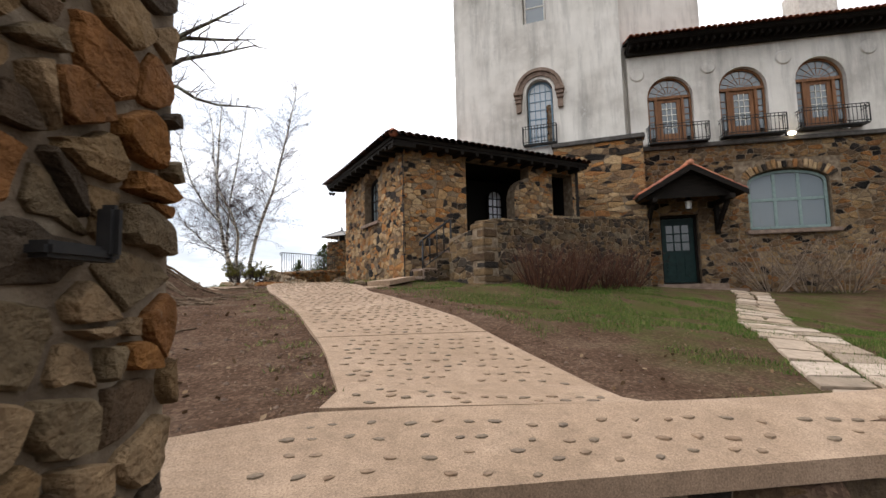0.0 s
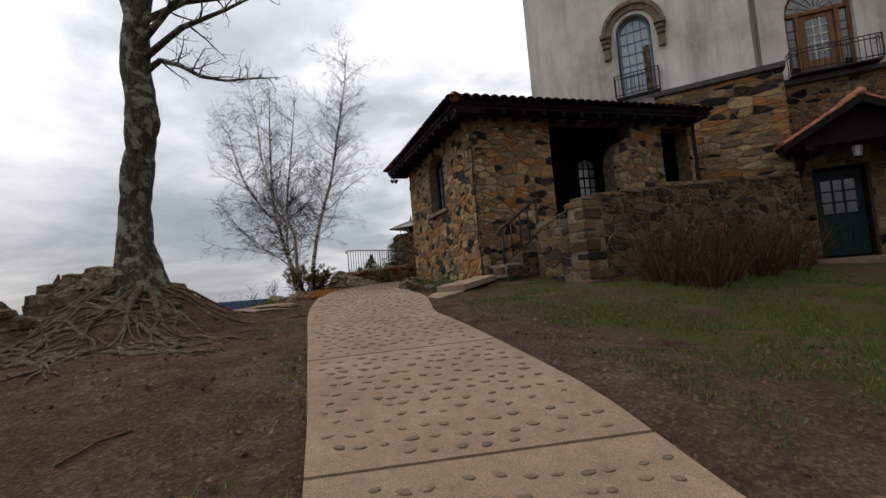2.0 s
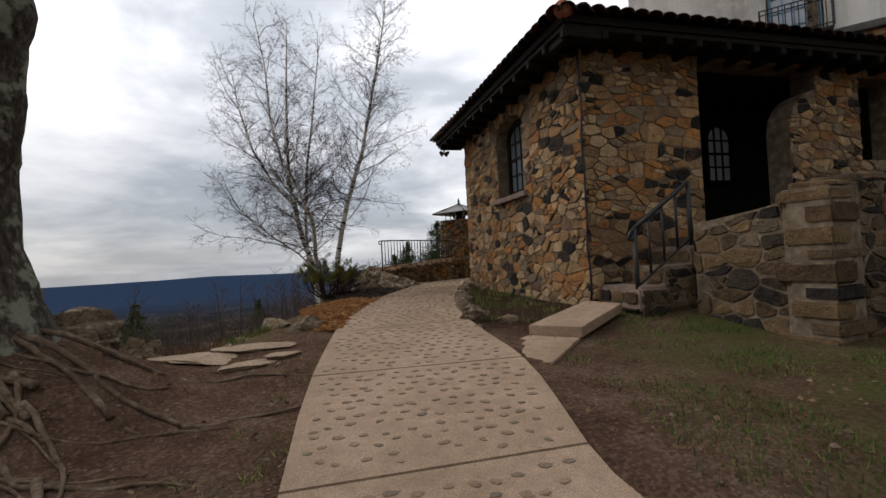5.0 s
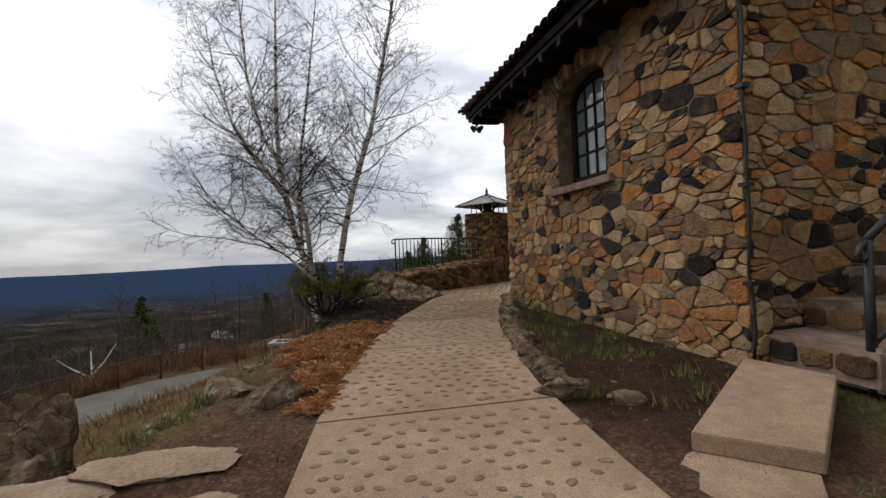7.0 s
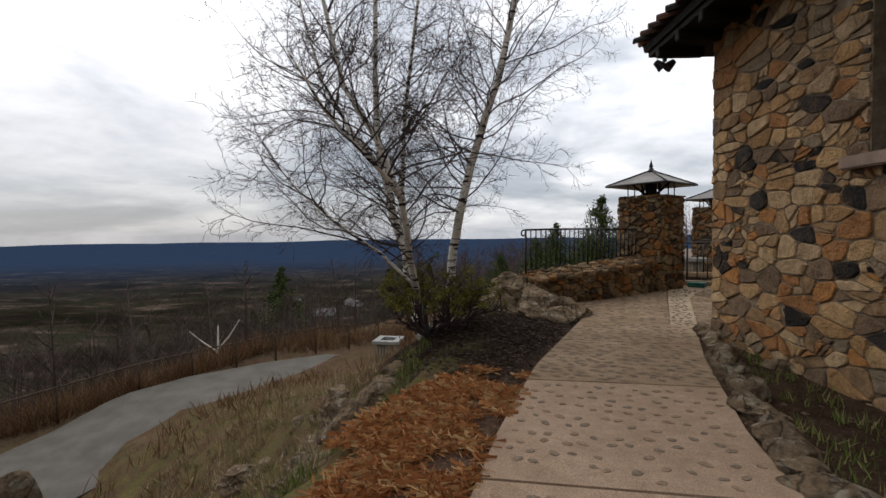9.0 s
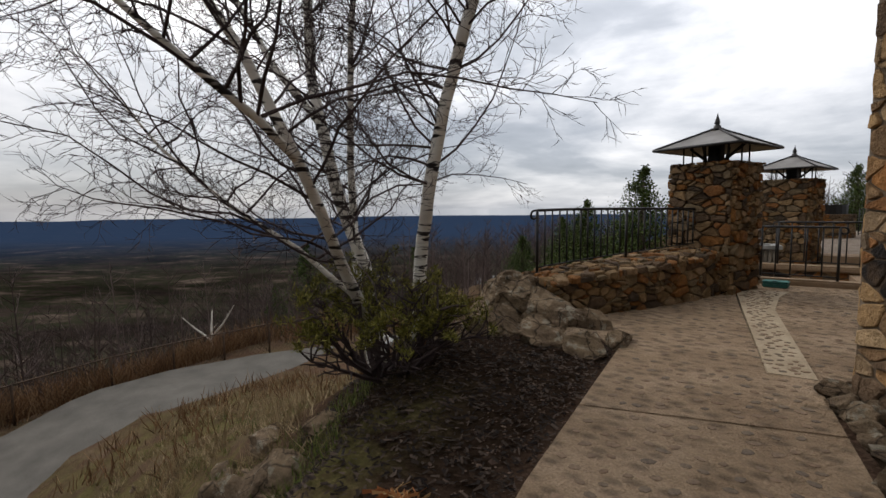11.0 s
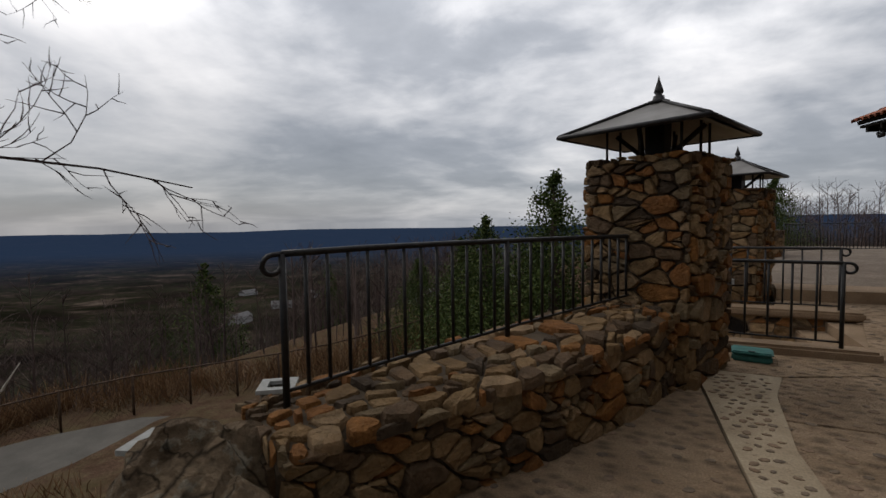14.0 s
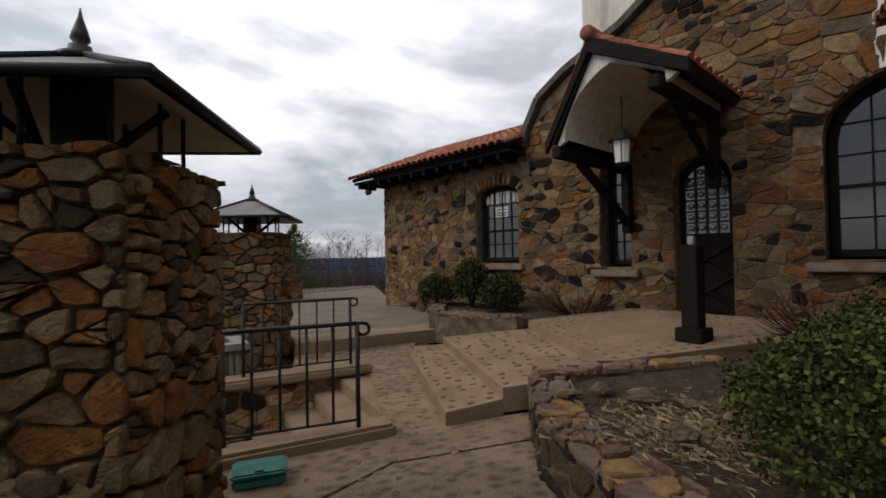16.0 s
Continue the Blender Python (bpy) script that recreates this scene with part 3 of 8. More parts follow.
def cross_z(px, py):
    y0, y1 = 1.94 + 0.136 * px, interp(px, [(-1.3, 2.25), (-0.7, 2.7), (1.2, 2.72), (2.1, 2.78), (2.7, 2.9), (5.1, 3.6)])
    t = (py - y0) / (y1 - y0)
    return path_z(0, 2.0) + (path_z(0, 2.7) - path_z(0, 2.0)) * t


set_stones(cross, 1.9, 2.64, lambda y: (-0.9, min(4.0, (y - 2.0) / 0.136)), 77, 0.17, cross_z)


# ------------------------------------------------------------ frames of the buildings
HUT = Matrix.Translation((-1.03, 12.55, 0)) @ Matrix.Rotation(radians(29), 4, "Z")
HUT_W = Matrix.Translation((-1.03, 12.55, 0)) @ Matrix.Rotation(radians(119), 4, "Z")
MAIN = Matrix.Translation((7.3, 16.55, 0)) @ Matrix.Rotation(radians(-11), 4, "Z")
TOWER = Matrix.Translation((7.16, 16.3, 0)) @ Matrix.Rotation(radians(-20), 4, "Z")
COURT = Matrix.Translation((2.56, 23.3, 0)) @ Matrix.Rotation(radians(106), 4, "Z")


# ------------------------------------------------------------ stonework
def clip_poly(poly, nx, nz, d):
    """Keeps the part of a polygon where nx*x + nz*z <= d."""
    out = []
    for i in range(len(poly)):
        a, b = poly[i - 1], poly[i]
        da, db = nx * a[0] + nz * a[1] - d, nx * b[0] + nz * b[1] - d
        if (da <= 0) != (db <= 0):
            t = da / (da - db)
            out.append((a[0] + (b[0] - a[0]) * t, a[1] + (b[1] - a[1]) * t))
        if db <= 0:
            out.append(b)
    return out


def area(poly):
    return 0.5 * abs(sum(poly[i - 1][0] * poly[i][1] - poly[i][0] * poly[i - 1][1] for i in range(len(poly)))) if len(poly) > 2 else 0.0


def rubble_outlines(rng, x0, x1, z0, z1, size, flat=1.5):
    """Irregular interlocking stones over a rectangle: cells round scattered sites."""
    w, h = size * flat, size
    nx, nz = int((x1 - x0) / w) + 3, int((z1 - z0) / h) + 3
    cells = {}
    for j in range(-1, nz):
        for i in range(-1, nx):
            r = rng.random()
            if r < 0.24:
                continue
            x = (i + 0.5 + (0.5 if j % 2 else 0) + rng.uniform(-0.4, 0.4)) * w + x0
            z = (j + 0.5 + rng.uniform(-0.17, 0.17)) * h + z0
            cells.setdefault((i, j), []).append((x, z))
            if r > 0.72:
                for k in range(rng.randrange(2, 5)):
                    cells[(i, j)].append((x + rng.gauss(0, 0.24) * w, z + rng.gauss(0, 0.26) * h))
    for (i, j), own in cells.items():
        around = [p for a in range(-3, 4) for b in range(-2, 3) for p in cells.get((i + a, j + b), ())]
        for sx, sz in own:
            poly = [(sx - 1.6 * w, sz - 1.5 * h), (sx + 1.6 * w, sz - 1.5 * h), (sx + 1.6 * w, sz + 1.5 * h), (sx - 1.6 * w, sz + 1.5 * h)]
            for px, pz in around:
                if px == sx and pz == sz:
                    continue
                ax, az = (px - sx) / (flat * flat * 1.05), pz - sz
                poly = clip_poly(poly, ax, az, ax * (px + sx) / 2 + az * (pz + sz) / 2)
                if len(poly) < 3:
                    break
            if len(poly) > 2:
                yield poly


def stone_shape(rng, poly, joint, depth, s, y, curve=None):
    """Verts and faces of one stone from its outline in x and z."""
    cx, cz = sum(p[0] for p in poly) / len(poly), sum(p[1] for p in poly) / len(poly)
    ring = []
    for i in range(len(poly)):
        a, b = poly[i], poly[(i + 1) % len(poly)]
        for t in (0.17, 0.5, 0.83):
            px, pz = a[0] + (b[0] - a[0]) * t, a[1] + (b[1] - a[1]) * t
            if t == 0.5 and math.hypot(a[0] - b[0], a[1] - b[1]) < 0.16:
                continue
            if t > 0.5 and math.hypot(a[0] - b[0], a[1] - b[1]) < 0.05:
                continue
            dx, dz = cx - px, cz - pz
            L = math.hypot(dx, dz) or 1.0
            k = min(joint * rng.uniform(0.4, 1.9), L * 0.45)
            ring.append((px + dx / L * k, pz + dz / L * k))
    n = len(ring)
    proud = depth * rng.uniform(0.35, 1.25)
    tx, tz = rng.uniform(-0.07, 0.07), rng.uniform(-0.07, 0.07)
    verts, faces = [], []
    for k, (inset, d) in enumerate(((1.0, -0.02), (0.985, proud * 0.6), (0.90, proud))):
        for px, pz in ring:
            qx, qz = cx + (px - cx) * inset, cz + (pz - cz) * inset
            yy = d + ((qx - cx) * tx + (qz - cz) * tz if k else 0) + (rng.uniform(-0.12, 0.12) * depth if k == 2 else 0)
            verts.append((qx, y + s * yy, qz))
    verts.append((cx, y + s * proud * rng.uniform(0.95, 1.2), cz))
    c = len(verts) - 1
    for k in range(2):
        for i in range(n):
            j = (i + 1) % n
            faces.append((k * n + i, k * n + j, (k + 1) * n + j, (k + 1) * n + i))
    faces += [(2 * n + i, 2 * n + (i + 1) % n, c) for i in range(n)]
    if s > 0:
        faces = [tuple(reversed(f)) for f in faces]
    if curve:
        verts = [curve(v) for v in verts]
    return verts, faces


def lay_stones(parent, outer, holes, y, s, size, near, joined, seed, near_rect=None, limit=290, joint=0.007, depth=0.024, flat=1.7, curve=None, name="stone"):
    """Covers a wall face with stones. outer: the clipping polygon (convex); holes: rectangles kept free."""
    rng = random.Random(seed)
    xs, zs = [p[0] for p in outer], [p[1] for p in outer]
    jv, jf, count = [], [], 0
    for poly in rubble_outlines(rng, min(xs), max(xs), min(zs), max(zs), size, flat):
        for i in range(len(outer)):
            (ax, az), (bx, bz) = outer[i], outer[(i + 1) % len(outer)]
            nx, nz = bz - az, ax - bx
            poly = clip_poly(poly, nx, nz, nx * ax + nz * az)
            if len(poly) < 3:
                break
        if len(poly) < 3:
            continue
        for hx0, hx1, hz0, hz1 in holes:
            px, pz = [p[0] for p in poly], [p[1] for p in poly]
            if max(px) <= hx0 or min(px) >= hx1 or max(pz) <= hz0 or min(pz) >= hz1:
                continue
            best = max((clip_poly(poly, 1, 0, hx0), clip_poly(poly, -1, 0, -hx1), clip_poly(poly, 0, 1, hz0), clip_poly(poly, 0, -1, -hz1)), key=area)
            poly = best
            if len(poly) < 3:
                break
        if area(poly) < (size * 0.22) ** 2:
            continue
        v, f = stone_shape(rng, poly, joint, depth, s, y, curve)
        cx, cz = sum(p[0] for p in poly) / len(poly), sum(p[1] for p in poly) / len(poly)
        if count < limit and (near_rect is None or (near_rect[0] < cx < near_rect[1] and near_rect[2] < cz < near_rect[3])):
            count += 1
            mesh_object(name, v, f, near, parent)
        else:
            b = len(jv)
            jv += v
            jf += [tuple(i + b for i in q) for q in f]
    if jv:
        ob = mesh_object("stonework", jv, jf, joined, parent)
        ob["kind"] = "stuff"


def voussoirs(parent, u0, u1, spring, rise, y, s, near, seed, length=0.3, count=13, name="arch_stone"):
    """A fan of dark and tan stones round an arch's head."""
    rng = random.Random(seed)
    mid, half = (u0 + u1) / 2, (u1 - u0) / 2
    for k in range(count):
        a0, a1 = math.pi * (0.06 + 0.88 * k / count), math.pi * (0.06 + 0.88 * (k + 0.9) / count)
        L = length * rng.uniform(0.75, 1.1)
        pts = []
        for a, e in ((a1, 0), (a0, 0), (a0, L), (a1, L)):
            c, q = math.cos(a), math.sin(a)
            nx, nz = c * rise, q * half
            m = math.hypot(nx, nz)
            pts.append((mid + half * c + nx / m * e, spring + rise * q + nz / m * e))
        v, f = stone_shape(rng, pts, 0.008, 0.055, s, y)
        mesh_object(name, v, f, near, parent)


def stone_wall(name, m, outer, holes, thick, s, label, size, near, joined, seed, near_rect=None, free=(), backing=mortar, clear=None, **kw):
    """A mortared wall with openings cut through and its stones as pieces."""
    ob = part(name, slab_with_holes(outer, holes, 0, -s * thick), backing)
    ob.matrix_world = m
    tagged(ob, label, "wall", kind="structure")
    rects = [(min(p[0] for p in h), max(p[0] for p in h), min(p[1] for p in h), max(p[1] for p in h)) for h in (holes if clear is None else clear)] + list(free)
    lay_stones(ob, outer, rects, 0.0, s, size, near, joined, seed, near_rect, **kw)
    return ob


# ------------------------------------------------------------ windows, rails
def sash_window(name, m, u0, u1, z0, z1, rise, y, s, cols, rows, frame_mat, pane_mat, label, fw=0.07, bar=0.022, mid_rail=True, group=""):
    """A window in local x and z; y is the frame's outer plane, s the outward sign."""
    w = thing(name, m, label, "window", group)
    outer = arch_outline(u0, u1, z0, z1, rise)
    inner = arch_outline(u0 + fw, u1 - fw, z0 + fw, z1 - fw, max(rise - fw * 0.6, 0) if rise else 0)
    part("window_frame", slab_with_holes(outer, [inner], y, y - s * 0.09), frame_mat, w)
    bw, bz0, bz1 = (u1 - u0 - 2 * fw) / cols, z0 + fw, z1 - fw
    bh = (bz1 - bz0) / rows
    for c in range(1, cols):
        x = u0 + fw + bw * c
        t = (x - (u0 + u1) / 2) / ((u1 - u0) / 2)
        top = bz1 - rise * (1 - math.sqrt(max(1 - t * t, 0))) if rise else bz1
        part("glazing_bar", boxes((x - bar / 2, x + bar / 2, min(y - s * 0.03, y - s * 0.065), max(y - s * 0.03, y - s * 0.065), bz0, top)), frame_mat, w)
    for r in range(1, rows):
        z = bz0 + bh * r
        b = 0.05 if (mid_rail and r == rows // 2) else bar
        half = (u1 - u0) / 2 - fw
        if rise and z > z1 - rise:
            half *= math.sqrt(max(1 - ((z - (z1 - rise)) / rise) ** 2, 0.05))
        c = (u0 + u1) / 2
        part("glazing_bar", boxes((c - half, c + half, min(y - s * 0.028, y - s * 0.068), max(y - s * 0.028, y - s * 0.068), z - b / 2, z + b / 2)), frame_mat, w)
    part("pane", slab_with_holes(arch_outline(u0 + 0.02, u1 - 0.02, z0 + 0.02, z1 - 0.02, max(rise - 0.02, 0)), [], y - s * 0.05, y - s * 0.058), pane_mat, w)
    return w


def railing(name, m, pts, height, spacing, label, end_height=None, curl=(True, True), r=0.012, posts=(0, -1), post_drop=0.12, group="", low=0.06):
    """An iron railing along pts (feet), with balusters, two rails, posts and scrolled ends."""
    g = thing(name, m, label, "railing", group)
    segs = [(Vector(a), Vector(b)) for a, b in zip(pts, pts[1:])]
    total = sum((b - a).length for a, b in segs)

    def at(d):
        for a, b in segs:
            L = (b - a).length
            if d <= L + 1e-6:
                return a + (b - a) * (d / L)
            d -= L
        return segs[-1][1]

    up = Vector((0, 0, 1))
    n = max(2, round(total / spacing))
    foot = [at(total * i / n) for i in range(n + 1)]
    tops = [p + up * (height + ((end_height or height) - height) * i / n) for i, p in enumerate(foot)]
    rod("top_rail", [tuple(p) for p in tops], r * 1.6, iron, g, 8)
    rod("bottom_rail", [tuple(p + up * low) for p in foot], r, iron, g)
    for i, p in enumerate(foot):
        is_post = i in (0, n) or (len(posts) > 2 and i == n // 2)
        if is_post:
            rod("post", [tuple(p - up * post_drop), tuple(tops[i])], r * 1.7, iron, g)
        else:
            rod("baluster", [tuple(p + up * low), tuple(tops[i])], r, iron, g)
    for end, on in ((0, curl[0]), (-1, curl[1])):
        if not on:
            continue
        p = tops[end]
        d = (foot[0] - foot[1]).normalized() if end == 0 else (foot[-1] - foot[-2]).normalized()
        R = 0.05
        arc = [tuple(p)] + [tuple(p + d * (0.05 + R * math.sin(a)) - up * (R - R * math.cos(a))) for a in [k * 0.42 for k in range(12)]]
        rod("scroll", arc, r * 1.3, iron, g)
    return g


# ------------------------------------------------------------ roofs of clay tile
def tiled_slope(name, m, parent_label, corners, cols, rows, category="roof", near=True, piece=None, field=None):
    """A slope of barrel tiles. corners: eave left, eave right, ridge right, ridge left."""
    roof = thing(name, m, parent_label, category, kind="structure")
    a, b, c, d = [Vector(p) for p in corners]
    bm = bmesh.new()
    nrm = (b - a).cross(d - a).normalized()
    if nrm.z < 0:
        nrm = -nrm
    lo = [bm.verts.new(p - nrm * 0.09) for p in (a, b, c, d)]
    hi = [bm.verts.new(p) for p in (a, b, c, d)]
    bm.faces.new(hi)
    bm.faces.new(lo[::-1])
    for i in range(4):
        bm.faces.new((lo[i], lo[(i + 1) % 4], hi[(i + 1) % 4], hi[i]))
    part("roof_deck", bm, dark_wood, roof)
    jv, jf = [], []
    for i in range(cols):
        for j in range(rows):
            u = (i + 0.5) / cols
            v0, v1 = j / rows - (0.035 if j == 0 else 0.0), (j + 1.12) / rows
            p0, p1 = (a + (b - a) * u), (d + (c - d) * u)
            q0, q1 = p0 + (p1 - p0) * v0, p0 + (p1 - p0) * v1
            ax = (q1 - q0).normalized()
            side = ax.cross(nrm).normalized()
            w = ((b - a).length * (1 - v0) + (c - d).length * v0) / cols * 0.52
            if w < 0.02:
                continue
            v, f = [], []
            K = 6
            for e, (q, lift) in enumerate(((q0, 0.022), (q1, 0.0))):
                for k in range(K + 1):
                    t = math.pi * k / K
                    for rr in (w, w - 0.016):
                        v.append(tuple(q + side * (rr * math.cos(t)) + nrm * (rr * 0.85 * math.sin(t) + lift)))
            M = 2 * (K + 1)
            for k in range(K):
                o0, o1, i0, i1 = 2 * k, 2 * k + 2, 2 * k + 1, 2 * k + 3
                f += [(o0, o1, M + o1, M + o0), (i1, i0, M + i0, M + i1), (o1, o0, i0, i1), (M + o0, M + o1, M + i1, M + i0)]
            if j == 0 and near:
                mesh_object("roof_tile", v, f, piece or tile_mat_piece, roof)
            else:
                base = len(jv)
                jv += v
                jf += [tuple(x + base for x in q) for q in f]
    if jv:
        mesh_object("roof_tiles", jv, jf, field or tile_mat, roof)["kind"] = "stuff"
    return roof


tile_mat_piece = material("clay_tile_piece", lambda n: n.mix(1.0, tones(n, [(0, (0.33, 0.115, 0.065)), (0.2, (0.40, 0.15, 0.085)), (0.4, (0.27, 0.095, 0.06)), (0.6, (0.44, 0.19, 0.11)), (0.8, (0.30, 0.12, 0.08))]),
                                                           n.ramp(n.noise(n.coords(), 9.0, 6.0, 0.65), [(0.3, 0.5), (0.6, 1.1)]), "MULTIPLY"), 0.85, bump=grit, strength=0.4)


# the eave's silhouette against bright sky is put into these near-black tile tones
SILHOUETTE_TILE = [(0, (0.030, 0.018, 0.014)), (0.2, (0.055, 0.028, 0.019)), (0.4, (0.018, 0.014, 0.012)), (0.6, (0.09, 0.04, 0.025)), (0.8, (0.04, 0.022, 0.016))]
silhouette_tile_piece = material("backlit_tile_piece", lambda n: n.mix(1.0, tones(n, SILHOUETTE_TILE), n.ramp(n.noise(n.coords(), 9.0, 6.0, 0.65), [(0.3, 0.5), (0.6, 1.1)]), "MULTIPLY"), 0.9, bump=grit, strength=0.4)
silhouette_tile = material("backlit_tile", lambda n: n.mix(1.0, tones(n, SILHOUETTE_TILE, True), n.ramp(n.noise(n.coords(), 9.0, 6.0, 0.65), [(0.3, 0.5), (0.6, 1.1)]), "MULTIPLY"), 0.9, bump=grit, strength=0.4)


# ------------------------------------------------------------ the stone hut
HUT_LABEL = "rubble wall of tan, orange and black stones in pale mortar"
S_OPEN = [[(2.0, 2.75), (3.75, 2.75), (3.75, 4.4), (3.80, 4.62), (3.92, 4.82), (4.1, 4.97), (4.35, 5.06), (4.35, 5.4), (2.0, 5.4)], arch_outline(5.32, 6.2, 3.9, 5.3, 0)]
S_CLEAR = [[(2.0, 2.75), (3.75, 5.4)], [(3.75, 4.6), (3.95, 5.4)], [(3.9, 4.9), (4.35, 5.4)], S_OPEN[1]]
hut_s = stone_wall("wall_hut_south", HUT, [(0, 1.2), (6.35, 1.2), (6.35, 5.5), (0, 5.5)], S_OPEN, 0.4, -1, HUT_LABEL, 0.15, stone, stone_far, 11, (0, 3.0, 1.7, 5.5), clear=S_CLEAR)
W_OPEN = [arch_outline(1.9, 3.12, 3.72, 5.22, 0.25)]
hut_w = stone_wall("wall_hut_west", HUT_W, [(0, 1.2), (5.2, 1.2), (5.2, 5.5), (0, 5.5)], W_OPEN, 0.4, 1, HUT_LABEL, 0.155, stone, stone_far, 12, (0, 5.2, 1.7, 4.9), free=[(1.55, 3.45, 4.9, 5.5)], limit=298)
voussoirs(hut_w, 1.9, 3.12, 4.97, 0.25, 0.0, 1, stone, 5, 0.27, 12)
stone_wall("wall_hut_north", HUT @ Matrix.Translation((0, 5.2, 0)), [(0, 1.2), (7.8, 1.2), (7.8, 5.5), (0, 5.5)], [], 0.4, 1, HUT_LABEL, 0.2, stone, stone_far, 13, limit=0)
# the porch's deep shade is put into the near-black wall colour
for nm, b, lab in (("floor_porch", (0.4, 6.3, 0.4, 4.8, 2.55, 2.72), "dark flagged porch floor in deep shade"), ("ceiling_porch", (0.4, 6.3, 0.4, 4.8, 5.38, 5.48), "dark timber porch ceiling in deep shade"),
                   ("wall_porch_east", (6.35, 6.5, 0.0, 5.2, 2.0, 5.5), "end wall inside the porch coloured near-black for shade"), ("wall_porch_back", (1.75, 6.35, 2.2, 2.4, 2.7, 5.4), "rear wall inside the porch coloured near-black for shade"), ("wall_porch_partition", (1.6, 1.75, 0.4, 4.8, 2.7, 5.4), "inner wall beside the porch coloured near-black for shade")):
    ob = part(nm, boxes(b), dark_wood if "wall" not in nm else unlit_black)
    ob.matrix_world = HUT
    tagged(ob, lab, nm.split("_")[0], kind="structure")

sash_window("window_west", HUT_W, 1.95, 3.07, 3.76, 5.19, 0.25, -0.2, 1, 4, 4, dark_wood, glass_light, "black-framed sash window with an arched head", fw=0.09, bar=0.028)
ob = part("window_sill", boxes((1.74, 3.3, -0.25, 0.1, 3.62, 3.72), bevel=0.012), sill_mat)
ob.matrix_world = HUT_W
tagged(ob, "weathered brownstone sill under the west window", "sill", kind="structure")
sash_window("porch_window", HUT @ Matrix.Translation((0, 2.05, 0)), 4.15, 4.85, 3.85, 5.1, 0.3, 0, -1, 3, 4, dark_wood, glass_bright, "dim arched lattice window at the back of the porch", bar=0.035)

# roof: a shallow hip of barrel tiles over deep dark eaves
E0, EZ, RZ = 0.53, 5.60, 6.0
tiled_slope("roof_hut_west", HUT, "near-black silhouette-coloured clay barrel-tile roof slope with a dark eave", [(-E0, 5.9, EZ), (-E0, -E0, EZ), (2.6, 2.2, RZ), (2.6, 3.0, RZ)], 30, 6, piece=silhouette_tile_piece, field=silhouette_tile)
tiled_slope("roof_hut_south", HUT, "near-black silhouette-coloured clay barrel-tile roof slope over the porch", [(-E0, -E0, EZ), (6.5, -E0, EZ), (6.5, 2.2, RZ), (2.6, 2.2, RZ)], 33, 6, piece=silhouette_tile_piece, field=silhouette_tile)
tiled_slope("roof_hut_north", HUT, "red clay barrel-tile roof slope on the court side", [(6.5, 5.9, EZ), (-E0, 5.9, EZ), (2.6, 3.0, RZ), (6.5, 3.0, RZ)], 33, 6, near=False)
soff = part("eave_soffit", boxes((-E0 + 0.04, 6.45, -E0 + 0.04, 5.86, 5.44, 5.50)), dark_wood)
soff.matrix_world = HUT
tagged(soff, "dark stained timber soffit under the deep eave", "soffit", kind="structure")
eave = thing("eave_rafters", HUT, "row of dark stained rafter tails under the eave", "rafters", kind="structure")
for k in range(13):
    y = -0.45 + k * 0.5
    part("rafter_tail", boxes((-E0 + 0.02, 0.05, y - 0.05, y + 0.05, 5.33, 5.45), bevel=0.01), dark_wood, eave)
for k in range(14):
    x = -0.4 + k * 0.5
    part("rafter_tail", boxes((x - 0.05, x + 0.05, -E0 + 0.02, 0.05, 5.33, 5.45), bevel=0.01), dark_wood, eave)
v, f = [], []
tube(v, f, [tuple(Vector((-E0 - 0.02, -E0 - 0.02, EZ + 0.05)) + Vector((3.28, 2.88, 0.45)) * t) for t in (0, 0.5, 1)], [0.11, 0.1, 0.1], 10)
hip = mesh_object("hip_tiles", v, f, tile_mat_piece, None, smooth=True)
hip.matrix_world = HUT
tagged(hip, "rounded red clay hip tile at the roof corner", "hip", kind="structure")

# lightning cable down the corner, a floodlight on the far eave
cable = thing("lightning_cable", HUT, "black lightning cable clipped to the stone corner", "cable")
rod("cable", [(-0.05 + 0.012 * math.sin(k * 1.3), -0.06 + 0.015 * math.cos(k * 2.1), 1.85 + 3.6 * k / 14) for k in range(15)], 0.014, iron, cable)
for z in (2.5, 3.3, 4.1, 4.9):
    part("clip", boxes((-0.08, 0.0, -0.085, 0.0, z, z + 0.035)), iron, cable)


def floodlight(m):
    g = thing("floodlight", m, "small dark twin floodlight hung under the eave", "floodlight", "eave floodlights")
    part("bracket", boxes((-0.02, 0.02, -0.02, 0.02, -0.1, 0.06)), iron, g)
    for s in (-1, 1):
        bm = bmesh.new()
        bmesh.ops.create_cone(bm, cap_ends=True, segments=12, radius1=0.065, radius2=0.035, depth=0.12, matrix=Matrix.Translation((0.07 * s, 0, -0.14)) @ Matrix.Rotation(radians(50 * s), 4, "Y"))
        part("lamp_head", bm, iron, g)


floodlight(HUT @ Matrix.Translation((-0.42, 5.55, 5.38)))

# ------------------------------------------------------------ terrace in front of the porch, with its steps
TLAB = "mixed fieldstone terrace wall with wide pale mortar joints"
TC = Vector((0.95, 10.72, 0))
TE = Vector((6.7, 15.15, 0))
d = TE - TC
ang = math.degrees(math.atan2(d.y, d.x))
TERR = Matrix.Translation(TC) @ Matrix.Rotation(radians(ang), 4, "Z")
LT = d.length
stone_wall("wall_terrace_south", TERR, [(0, 0.9), (LT, 0.9), (LT, 3.72), (2.2, 3.32), (0.25, 3.12), (0, 3.08)], [], 0.4, -1, TLAB, 0.16, stone_grey, stone_grey_far, 21, (0, 2.6, 1.4, 3.2), joint=0.012, limit=240)
TB = Vector((0.16, 12.02, 0))
